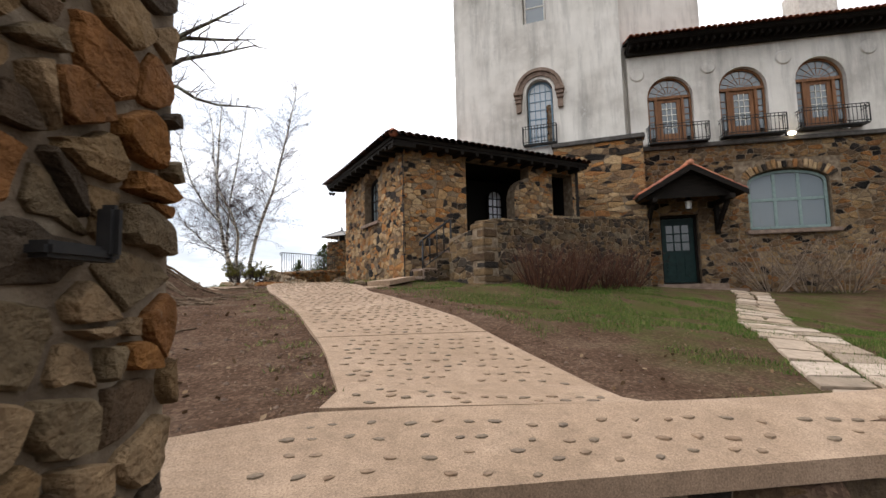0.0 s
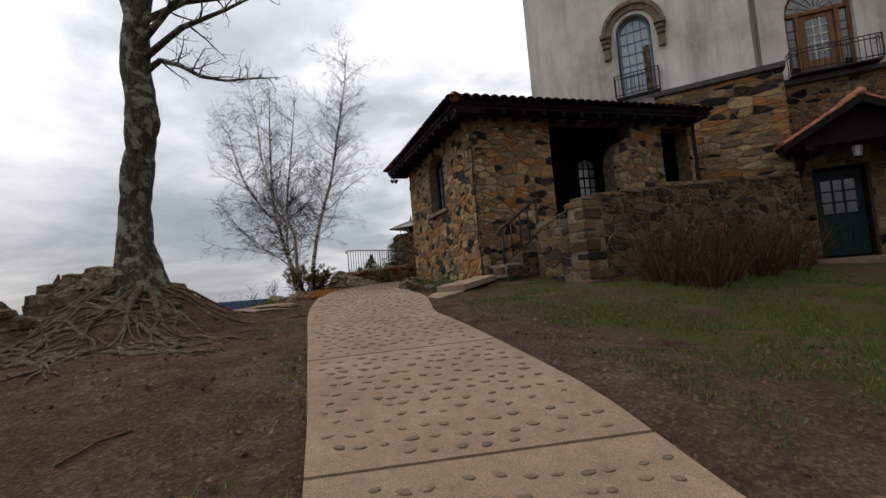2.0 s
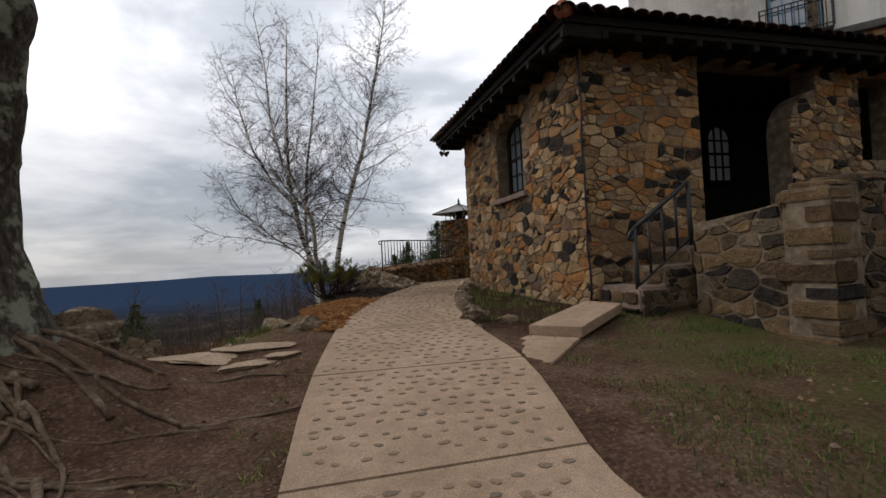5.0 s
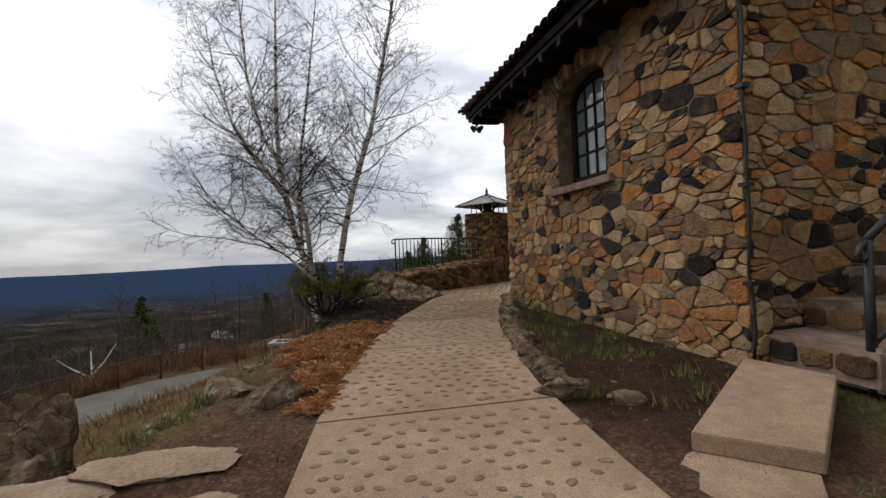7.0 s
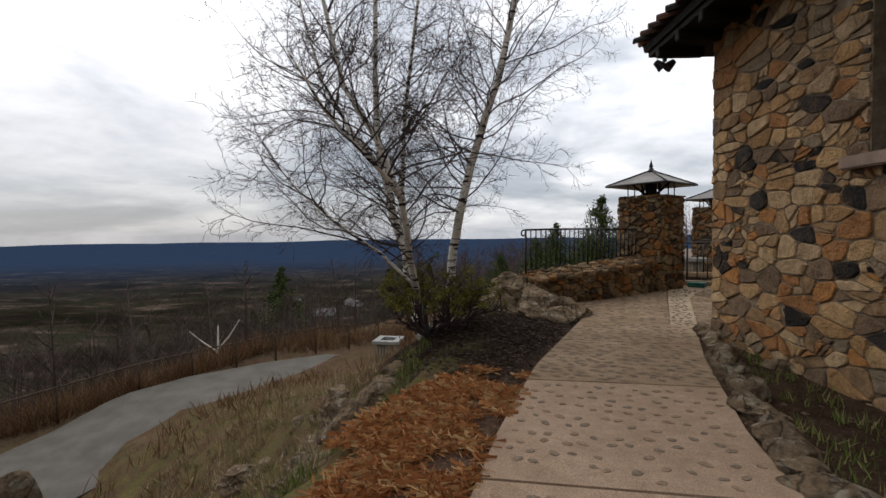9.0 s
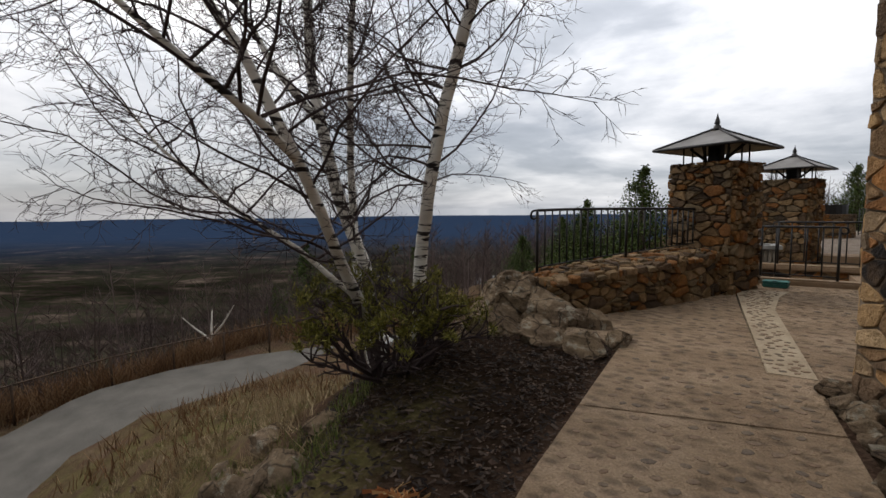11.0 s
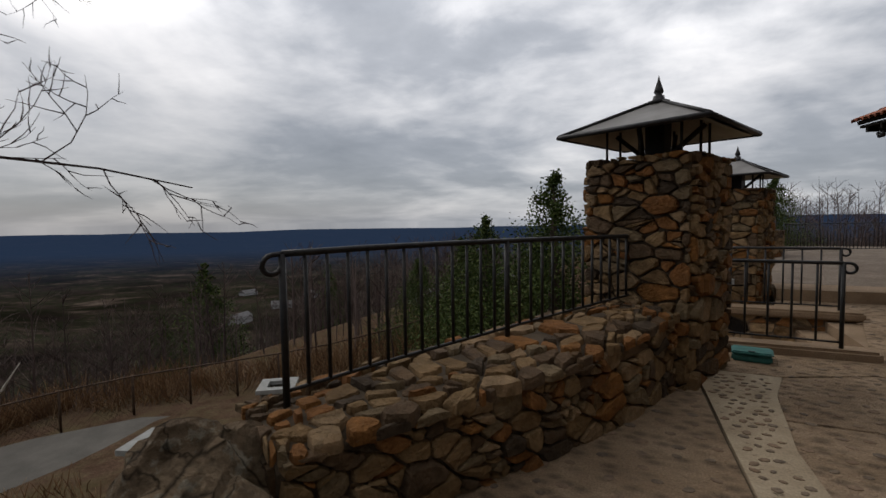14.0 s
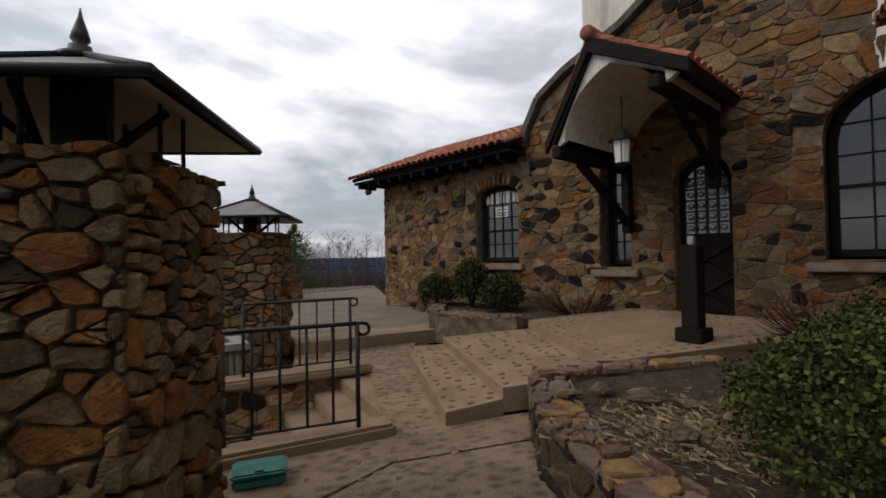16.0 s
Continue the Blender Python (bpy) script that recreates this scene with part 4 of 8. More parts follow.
d2 = TB - TC
TERR_W = Matrix.Translation(TC) @ Matrix.Rotation(math.atan2(d2.y, d2.x), 4, "Z")
stone_wall("wall_terrace_west", TERR_W, [(0, 0.9), (d2.length, 0.9), (d2.length, 2.85), (0.6, 2.95), (0, 3.08)], [], 0.4, 1, TLAB, 0.15, stone_grey, stone_grey_far, 22, joint=0.012, limit=200)
quoin = thing("corner_quoins", TERR, "squared dark brown blocks stacked at the terrace corner", "quoins", kind="structure")
rng = random.Random(14)
z = 1.25
k = 0
while z < 3.0:
    h = min(rng.uniform(0.12, 0.22), 3.09 - z)
    a, b = (0.5, 0.26) if k % 2 else (0.28, 0.46)
    part("quoin_block", boxes((-0.045 - rng.uniform(0, 0.02), a * rng.uniform(0.7, 1.2), -0.045 - rng.uniform(0, 0.02), b * rng.uniform(0.7, 1.2), z + 0.008, z + h - 0.008), bevel=0.022), stone_grey, quoin)
    z += h
    k += 1
part("mortar_core", boxes((-0.035, 0.36, -0.035, 0.34, 1.2, 3.06)), mortar, quoin)
cop = thing("terrace_coping", TERR, "uneven fieldstone coping on the terrace wall", "coping")
rng = random.Random(4)
x = 0.0
while x < LT - 0.3:
    w = rng.uniform(0.25, 0.5)
    z = interp(x + w / 2, [(0, 3.08), (0.25, 3.12), (2.2, 3.32), (LT, 3.72)])
    vv, ff = stone_shape(rng, [(x, -0.04), (x + w, -0.05), (x + w, 0.36), (x, 0.38)], 0.012, 0.06, 1, 0.0)
    mesh_object("coping_stone", [(a, c, z + b) for a, b, c in vv], [tuple(reversed(q)) for q in ff], stone_grey, cop)
    x += w

STEP = Matrix.Translation((-1.03, 12.55, 0)) @ Matrix.Rotation(radians(29), 4, "Z")
steps = thing("porch_steps", STEP, "three rough stone steps with pale mortar beside the hut", "steps", kind="structure")
for k, (x0, z) in enumerate(((0.12, 2.12), (0.5, 2.36), (0.92, 2.60))):
    bm = boxes((x0, 2.2, -0.86, -0.02, z - 0.3, z), bevel=0.03)
    part("step_tread", bm, mortar if k % 2 else sill_mat, steps)
    lay = random.Random(60 + k)
    y = -0.82
    while y < -0.1:
        w = lay.uniform(0.2, 0.45)
        vv, ff = stone_shape(lay, [(y, z - 0.22), (min(y + w, -0.03), z - 0.22), (min(y + w, -0.03), z - 0.05), (y, z - 0.05)], 0.012, 0.03, -1, 0.0)
        mesh_object("stone", [(x0 + b, a, c) for a, b, c in vv], ff, stone_grey, steps)
        y += w
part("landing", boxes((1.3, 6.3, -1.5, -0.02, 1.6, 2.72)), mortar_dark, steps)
for k, (xa, xb, zt) in enumerate(((0.14, 0.52, 2.08), (0.52, 0.94, 2.32), (0.94, 2.2, 2.56))):
    lay_stones(steps, [(xa, 1.62), (xb, 1.62), (xb, zt), (xa, zt)], [], -0.862, -1, 0.14, stone_grey, stone_grey_far, 640 + k)
railing("step_railing", STEP, [(0.16, -0.76, 1.92), (0.24, -0.76, 1.98), (1.0, -0.76, 2.5)], 0.92, 0.24, "black iron handrail beside the rough stone steps", curl=(True, False), r=0.018, low=0.2)

# concrete landing pads before the steps
def flat_slab(name, poly, zs, thick, mat, label, category="slab"):
    """A slab over a plan polygon with a height for each corner."""
    bm = bmesh.new()
    hi = [bm.verts.new((x, y, z)) for (x, y), z in zip(poly, zs)]
    lo = [bm.verts.new((x, y, z - thick)) for (x, y), z in zip(poly, zs)]
    bm.faces.new(hi)
    bm.faces.new(lo[::-1])
    for i in range(len(poly)):
        j = (i + 1) % len(poly)
        bm.faces.new((lo[i], lo[j], hi[j], hi[i]))
    bmesh.ops.bevel(bm, geom=[e for e in bm.edges], offset=0.006, segments=2, affect="EDGES")
    return tagged(part(name, bm, mat), label, category, kind="structure")


flat_slab("concrete_pad", [(-1.82, 11.15), (-1.25, 10.95), (-0.72, 11.98), (-1.12, 12.48)], [1.79, 1.79, 1.92, 1.92], 0.11, concrete, "tan concrete slab before the stone steps")
flat_slab("concrete_pad", [(-2.16, 10.86), (-1.86, 9.98), (-1.55, 10.06), (-1.27, 10.96), (-1.8, 11.17)], [1.64, 1.62, 1.62, 1.68, 1.68], 0.11, concrete, "tan pebbled concrete slab joining the walk")


# ------------------------------------------------------------ tower
def solid(name, m, poly, z0, z1, mat, label, kind="structure", category="wall"):
    """A prism over a plan polygon."""
    bm = bmesh.new()
    lo = [bm.verts.new((x, y, z0)) for x, y in poly]
    hi = [bm.verts.new((x, y, z1)) for x, y in poly]
    bm.faces.new(lo[::-1])
    bm.faces.new(hi)
    for i in range(len(poly)):
        j = (i + 1) % len(poly)
        bm.faces.new((lo[i], lo[j], hi[j], hi[i]))
    ob = part(name, bm, mat)
    ob.matrix_world = m
    return tagged(ob, label, category, kind=kind)


t_open = [arch_outline(-4.02, -3.0, 6.95, 9.62, 0.51), arch_outline(-4.02, -3.12, 11.95, 13.4, 0)]
w = part("wall_tower_south", slab_with_holes([(-6.9, 5.0), (-0.5, 5.0), (-0.5, 16.5), (-6.9, 16.5)], t_open, 0, 0.5), stucco)
w.matrix_world = TOWER
tagged(w, "stained grey stucco tower wall with an arched window", "wall", kind="structure")
solid("wall_tower_core", Matrix.Identity(4), [(0.86, 19.1), (3.0, 20.9), (4.0, 27.2), (11.5, 26.0), (10.2, 17.4), (6.75, 16.95)], 5.6, 16.5, stucco, "stained grey stucco tower walls seen over the roofs")
solid("wall_tower_block", TOWER, [(-3.05, -0.3), (0.02, -0.3), (0.02, 0.5), (-3.05, 0.5)], 0.4, 6.7, mortar, "rubble wall block below the stucco tower")
blk = stone_wall("wall_block_south", TOWER @ Matrix.Translation((0, -0.34, 0)), [(-3.05, 0.6), (0.02, 0.6), (0.02, 6.7), (-3.05, 6.7)], [], 0.03, -1, "tan and brown rubble wall below the stucco tower", 0.17, stone, stone_far, 31, (-1.6, 0.0, 2.5, 6.7), limit=200, flat=2.6)
blk2 = stone_wall("wall_block_east", TOWER @ Matrix.Translation((0.02, -0.34, 0)) @ Matrix.Rotation(radians(90), 4, "Z"), [(0, 0.6), (0.9, 0.6), (0.9, 6.7), (0, 6.7)], [], 0.03, -1, "narrow rubble return wall beside the door porch", 0.17, stone, stone_far, 32, limit=60)
c = part("coping_block", boxes((-3.1, 0.1, -0.45, 0.1, 6.70, 6.86), bevel=0.02), slate)
c.matrix_world = TOWER
tagged(c, "dark stone coping over the rubble block", "coping", kind="structure")
sash_window("tower_window", TOWER, -3.98, -3.04, 6.98, 9.58, 0.47, 0.2, -1, 4, 7, blue_paint, glass_pale, "tall arched window with faded blue frame and drawn curtain", fw=0.06, bar=0.03)
sash_window("tower_window", TOWER, -3.98, -3.16, 11.98, 13.36, 0, 0.15, -1, 1, 2, white_paint, glass_light, "plain sash window high in the stucco tower", fw=0.06)
hood = thing("arch_hood", TOWER, "moulded stone hood on carved brackets round the tower window", "arch hood")
for r0, r1, y in ((0.62, 0.80, -0.06), (0.80, 0.92, -0.13)):
    loop = [(-3.51 + r1 * math.cos(math.pi * k / 16), 9.11 + r1 * math.sin(math.pi * k / 16)) for k in range(17)] + [(-3.51 + r0 * math.cos(math.pi * k / 16), 9.11 + r0 * math.sin(math.pi * k / 16)) for k in reversed(range(17))]
    part("moulding", slab_with_holes(loop, [], y, 0.02), sill_mat, hood)
for s in (-1, 1):
    x = -3.51 + s * 0.79
    for k, (w2, z0, z1, y) in enumerate(((0.17, 9.0, 9.14, -0.26), (0.14, 8.86, 9.0, -0.2), (0.12, 8.72, 8.86, -0.15), (0.1, 8.35, 8.72, -0.1))):
        part("bracket_block", boxes((x - w2, x + w2, y, 0.0, z0, z1), bevel=0.02), sill_mat, hood)


def balcony(m, width, depth, height, label, group, bars=17):
    g = thing("balcony", m, label, "balcony", group)
    part("base_frame", boxes((0, width, -depth, 0.0, -0.05, 0.0), bevel=0.008), iron, g)
    for z in (height, height - 0.1, 0.06):
        rod("rail", [(0, 0, z), (0, -depth, z), (width, -depth, z), (width, 0, z)], 0.014, iron, g)
    for k in range(bars):
        x = width * k / (bars - 1)
        rod("bar", [(x, -depth, 0), (x, -depth, height)], 0.011 if 0 < k < bars - 1 else 0.022, iron, g, 5)
    for s in (0, width):
        for y in (0.33, 0.66):
            rod("bar", [(s, -depth * y, 0), (s, -depth * y, height)], 0.011, iron, g, 5)


balcony(TOWER @ Matrix.Translation((-4.16, 0, 7.02)), 1.26, 0.26, 0.68, "small black iron window balcony on the tower", "iron balconies", 12)

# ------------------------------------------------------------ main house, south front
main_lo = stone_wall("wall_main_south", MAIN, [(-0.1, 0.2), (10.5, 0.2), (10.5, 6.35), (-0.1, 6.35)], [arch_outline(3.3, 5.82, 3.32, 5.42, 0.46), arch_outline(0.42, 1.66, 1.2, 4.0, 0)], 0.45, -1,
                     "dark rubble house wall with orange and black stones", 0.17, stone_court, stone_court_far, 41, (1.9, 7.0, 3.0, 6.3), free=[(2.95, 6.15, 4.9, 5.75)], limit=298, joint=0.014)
voussoirs(main_lo, 3.3, 5.82, 4.96, 0.46, 0.0, -1, stone, 6, 0.33, 22)
ups = [arch_outline(0.28, 1.82, 6.62, 9.1, 0.77), arch_outline(2.68, 4.22, 6.62, 9.18, 0.77), arch_outline(5.1, 6.64, 6.62, 9.26, 0.77)]
w = part("wall_main_upper", slab_with_holes([(-0.35, 6.35), (7.95, 6.35), (7.95, 10.0), (-0.35, 10.0)], ups, 0.05, 0.5), stucco)
w.matrix_world = MAIN
tagged(w, "stained grey stucco upper wall with arched doorways", "wall", kind="structure")
solid("wall_main_body", MAIN, [(-0.3, 0.9), (7.9, 0.9), (7.9, 8.5), (-0.3, 8.5)], 0.5, 9.95, stucco, "grey stucco body of the main house")
solid("wall_main_east", MAIN, [(7.95, 0.5), (13.0, 0.5), (13.0, 8.5), (7.95, 8.5)], 0.2, 9.0, stucco, "lower grey stucco end of the main house")
w = part("string_course", boxes((-0.1, 10.5, -0.14, 0.06, 6.35, 6.5), bevel=0.02), slate)
w.matrix_world = MAIN
tagged(w, "dark projecting stone string course between the storeys", "string course", kind="structure")
cor = thing("cornice", MAIN, "dark bracketed timber cornice under the tiled eave", "cornice", kind="structure")
part("fascia", boxes((-0.35, 8.4, -0.55, 0.5, 10.22, 10.34), bevel=0.01), dark_wood, cor)
part("bed_mould", boxes((-0.35, 8.0, -0.12, 0.2, 9.95, 10.22)), dark_wood, cor)
for k in range(34):
    part("bracket", boxes((-0.3 + k * 0.25, -0.22 + k * 0.25, -0.45, -0.1, 10.08, 10.22)), dark_wood, cor)
tiled_slope("roof_main_south", MAIN, "red clay barrel-tile main roof above the cornice", [(-0.4, -0.6, 10.36), (8.5, -0.6, 10.36), (8.5, 3.5, 11.5), (-0.4, 3.5, 11.5)], 46, 6)
tiled_slope("roof_main_east", MAIN, "red clay tile roof of the lower house end", [(7.9, 0.0, 9.1), (13.2, 0.0, 9.1), (13.2, 3.5, 10.1), (7.9, 3.5, 10.1)], 26, 5, near=False)
solid("chimney", MAIN, [(6.6, 2.2), (7.9, 2.2), (7.9, 3.4), (6.6, 3.4)], 10.4, 13.2, white_paint, "pale stucco chimney with a flat cap", kind="", category="chimney")
for k in (-0.15, 2.25, 4.67, 7.25):
    bm = bmesh.new()
    bmesh.ops.create_cone(bm, cap_ends=True, segments=24, radius1=0.27, radius2=0.22, depth=0.06, matrix=Matrix.Translation((k + 0.12, 0.03, 9.25 + 0.02 * k)) @ Matrix.Rotation(radians(90), 4, "X"))
    ob = part("medallion", bm, stucco)
    ob.matrix_world = MAIN
    tagged(ob, "round grey stucco medallion set on the wall", "medallion", "stucco medallions")


def french_window(m, label):
    """An arched opening with a fan light, a glazed door and two side lights (1.5 m wide)."""
    g = thing("french_window", m, label, "window", "arched french windows")
    W, Z0, SP, R = 1.5, 0.0, 1.76, 0.74
    part("window_frame", slab_with_holes(arch_outline(0, W, Z0, SP + R, R, 16), [arch_outline(0.07, W - 0.07, Z0 + 0.06, SP + R - 0.07, R - 0.07, 16)], 0.22, 0.32), brown_wood, g)
    part("transom", boxes((0.05, W - 0.05, 0.18, 0.33, SP - 0.06, SP + 0.04)), brown_wood, g)
    for x in (0.3, 1.2):
        part("mullion", boxes((x - 0.05, x + 0.05, 0.19, 0.33, 0.04, SP - 0.06)), brown_wood, g)
    door = part("door", slab_with_holes(arch_outline(0.36, 1.14, 0.04, SP - 0.07, 0), [arch_outline(0.50, 1.0, 0.42, SP - 0.18, 0)], 0.24, 0.29), brown_wood, g)
    for k in range(1, 3):
        part("glazing_bar", boxes((0.50 + k * 0.167 - 0.012, 0.50 + k * 0.167 + 0.012, 0.245, 0.285, 0.42, SP - 0.18)), white_paint, door)
    for k in range(1, 5):
        z = 0.42 + k * 0.232
        part("glazing_bar", boxes((0.50, 1.0, 0.246, 0.284, z - 0.012, z + 0.012)), white_paint, door)
        for x0, x1 in ((0.07, 0.25), (1.25, 1.43)):
            part("glazing_bar", boxes((x0, x1, 0.246, 0.284, z - 0.012, z + 0.012)), brown_wood, g)
    for k in range(1, 8):
        a = math.pi * k / 8
        c, s = math.cos(a), math.sin(a)
        rod("fan_bar", [(0.75 + 0.14 * c, 0.265, SP + 0.04 + 0.12 * s), (0.75 + 0.68 * c, 0.265, SP + 0.66 * s)], 0.012, brown_wood, g, 4)
    rod("fan_bar", [(0.75 + 0.42 * math.cos(math.pi * k / 12), 0.265, SP + 0.42 * math.sin(math.pi * k / 12)) for k in range(13)], 0.012, brown_wood, g, 4)
    part("pane", slab_with_holes(arch_outline(0.04, W - 0.04, 0.3, SP + R - 0.04, R - 0.04, 16), [], 0.270, 0.276), glass_light, g)
    return g


for x, z in ((0.30, 6.6), (2.70, 6.67), (5.12, 6.75)):
    french_window(MAIN @ Matrix.Translation((x, 0, z)), "arched brown wooden french window with a fan light")
    balcony(MAIN @ Matrix.Translation((x - 0.12, 0.05, z - 0.04)), 1.95, 0.42, 0.62, "black iron balcony railing before a french window", "iron balconies")
sash = sash_window("picture_window", MAIN, 3.34, 5.78, 3.36, 5.38, 0.42, 0.12, -1, 3, 2, green_paint, glass_light, "wide arched three-part window with grey-green frame", fw=0.09, bar=0.10, mid_rail=False)
ob = part("window_sill", boxes((3.15, 6.0, -0.16, 0.2, 3.18, 3.32), bevel=0.02), sill_mat)
ob.matrix_world = MAIN
tagged(ob, "pale stone sill under the wide arched window", "sill", kind="structure")

# the small wall lamp that is lit
lamp = thing("wall_floodlight", MAIN @ Matrix.Translation((4.72, -0.2, 6.56)), "lit round floodlight on the string course", "floodlight")
em = bpy.data.materials.new("lamp_glow")
em.use_nodes = True
em.node_tree.nodes["Principled BSDF"].inputs["Emission Color"].default_value = (1.0, 0.82, 0.55, 1)
em.node_tree.nodes["Principled BSDF"].inputs["Emission Strength"].default_value = 9.0
bm = bmesh.new()
bmesh.ops.create_uvsphere(bm, u_segments=12, v_segments=8, radius=0.09, matrix=Matrix.Diagonal((1.4, 1, 0.7, 1)))
part("lens", bm, em, lamp, "glowing warm lens")
part("housing", boxes((-0.12, 0.12, 0.02, 0.2, -0.05, 0.06), bevel=0.01), iron, lamp)


def lantern(m, label, scale=1.0):
    g = thing("hanging_lantern", m, label, "lantern", "porch lanterns")
    S = scale
    rod("chain", [(0, 0, 0.62 * S), (0.008, 0, 0.5 * S), (-0.006, 0, 0.36 * S), (0, 0, 0.22 * S)], 0.012 * S, iron, g)
    bm = bmesh.new()
    bmesh.ops.create_cone(bm, cap_ends=True, segments=12, radius1=0.15 * S, radius2=0.04 * S, depth=0.12 * S, matrix=Matrix.Translation((0, 0, 0.2 * S)))
    part("cap", bm, iron, g)
    bm = bmesh.new()
    bmesh.ops.create_cone(bm, cap_ends=True, segments=10, radius1=0.075 * S, radius2=0.095 * S, depth=0.24 * S, matrix=Matrix.Translation((0, 0, 0.02 * S)))
    part("glass_globe", bm, lantern_glass, g, "milky white lantern glass")
    for k in range(5):
        a = 2 * math.pi * k / 5
        rod("cage_bar", [(0.082 * S * math.cos(a), 0.082 * S * math.sin(a), -0.1 * S), (0.1 * S * math.cos(a), 0.1 * S * math.sin(a), 0.14 * S)], 0.006 * S, iron, g, 4)
    bm = bmesh.new()
    bmesh.ops.create_cone(bm, cap_ends=True, segments=10, radius1=0.05 * S, radius2=0.085 * S, depth=0.03 * S, matrix=Matrix.Translation((0, 0, -0.115 * S)))
    part("base_ring", bm, iron, g)
    return g


lantern_glass = material("milk_glass", (0.75, 0.74, 0.70), 0.4)


def gable_porch(name, m, x0, x1, depth, z_eaves, z_peak, label, arch=False, peak=0.5):
    """A small tiled gable hood on heavy brackets; local y < 0 is outward."""
    g = thing(name, m, label, "porch roof")
    xm = x0 + (x1 - x0) * peak
    for s, xe, z_eave in ((-1, x0, z_eaves[0]), (1, x1, z_eaves[1])):
        a, b = Vector((xe, -depth, z_eave)), Vector((xe, 0, z_eave))
        c, dd = Vector((xm, 0, z_peak)), Vector((xm, -depth, z_peak))
        nrm = Vector((s * (z_peak - z_eave), 0, abs(xe - xm))).normalized()
        bm = bmesh.new()
        lo = [bm.verts.new(p - nrm * 0.12) for p in (a, b, c, dd)]
        hi = [bm.verts.new(p) for p in (a, b, c, dd)]
        bm.faces.new(hi)
        bm.faces.new(lo[::-1])
        for i in range(4):
            bm.faces.new((lo[i], lo[(i + 1) % 4], hi[(i + 1) % 4], hi[i]))
        part("roof_board", bm, dark_wood, g)
        n = max(3, round(depth / 0.2))
        rows = 4
        for i in range(n):
            for j in range(rows):
                y = -depth + depth * (i + 0.5) / n
                p0 = Vector((xe, y, z_eave)) + (Vector((xm, y, z_peak)) - Vector((xe, y, z_eave))) * (j / rows)
                p1 = Vector((xe, y, z_eave)) + (Vector((xm, y, z_peak)) - Vector((xe, y, z_eave))) * ((j + 1.1) / rows)
                v, f = [], []
                K = 6
                for q, lift in ((p0, 0.025), (p1, 0.005)):
                    for k in range(K + 1):
                        t = math.pi * k / K
                        v.append(tuple(q + Vector((0, 0.1 * math.cos(t), 0)) + nrm * (0.075 * math.sin(t) + lift)))
                f = [(k, k + 1, K + 2 + k, K + 1 + k) for k in range(K)] + [tuple(range(K + 1))]
                mesh_object("roof_tile", v, f, tile_mat_piece, g)
    v, f = [], []
    tube(v, f, [(xm, -depth - 0.05, z_peak + 0.05), (xm, 0, z_peak + 0.05)], [0.1, 0.1], 10)
    mesh_object("ridge_tile", v, f, tile_mat_piece, g, smooth=True)
    for s, xe, z_eave in ((-1, x0, z_eaves[0]), (1, x1, z_eaves[1])):
        dx = (xm - xe)
        bm = bmesh.new()
        pts = [(xe - dx * 0.03, -depth - 0.03, z_eave - 0.16), (xe - dx * 0.03, -depth - 0.03, z_eave), (xm, -depth - 0.03, z_peak), (xm, -depth - 0.03, z_peak - 0.2)]
        fr = [bm.verts.new(p) for p in pts]
        bk = [bm.verts.new((p[0], p[1] + 0.08, p[2])) for p in pts]
        bm.faces.new(fr)
        bm.faces.new(bk[::-1])
        for i in range(4):
            bm.faces.new((fr[i], fr[(i + 1) % 4], bk[(i + 1) % 4], bk[i]))
        part("barge_board", bm, dark_wood, g)
        inx = xe + dx * 0.28
        part("side_beam", boxes((inx - 0.07, inx + 0.07, -depth - 0.08, 0.0, z_eave - 0.26, z_eave - 0.1), bevel=0.015), dark_wood, g)
        part("wall_post", boxes((inx - 0.07, inx + 0.07, -0.16, 0.0, z_eave - 1.25, z_eave - 0.2), bevel=0.015), dark_wood, g)
        v, f = [], []
        tube(v, f, [(inx, -0.1, z_eave - 1.1), (inx, -depth * 0.3, z_eave - 0.75), (inx, -depth * 0.75, z_eave - 0.25)], [0.08, 0.08, 0.08], 4)
        mesh_object("curved_brace", v, f, dark_wood, g)
    hw = abs(x1 - x0) / 2
    xc = (x0 + x1) / 2
    z_eave = z_eaves[0]
    tri = [(x0 + hw * 0.12, z_eaves[0] - 0.1), (x1 - hw * 0.12, z_eaves[1] - 0.1), (xm, z_peak - 0.15)]
    if arch:
        fall = (z_eaves[1] - z_eaves[0]) / (x1 - x0)
        hole = [(xc + hw * 0.74 * math.cos(math.pi * k / 14), z_eave - 0.07 + fall * (xc + hw * 0.74 * math.cos(math.pi * k / 14) - x0) + (z_peak - sum(z_eaves) / 2) * 0.66 * math.sin(math.pi * k / 14)) for k in range(15)]
        part("gable_arch", slab_with_holes([tri[0], (hole[-1][0], hole[-1][1] - 0.03)] + hole[::-1] + [(hole[0][0], hole[0][1] - 0.03), tri[1], tri[2]], [], -depth + 0.06, -depth + 0.14), white_paint, g, "cream plaster arch under the gable")
        bm = bmesh.new()
        rings = [[bm.verts.new((px, y, pz)) for px, pz in hole] for y in (-depth + 0.14, 0.0)]
        for i in range(14):
            bm.faces.new((rings[0][i], rings[0][i + 1], rings[1][i + 1], rings[1][i]))
        part("barrel_ceiling", bm, white_paint, g, "cream plaster barrel ceiling")
    else:
        part("gable_board", slab_with_holes(tri, [], -depth + 0.3, -depth + 0.34), dark_wood, g)
    return g


gable_porch("porch_hood", MAIN, -0.5, 2.7, 1.45, (4.5, 4.5), 5.45, "red-tiled gable hood on dark timber brackets over the door")
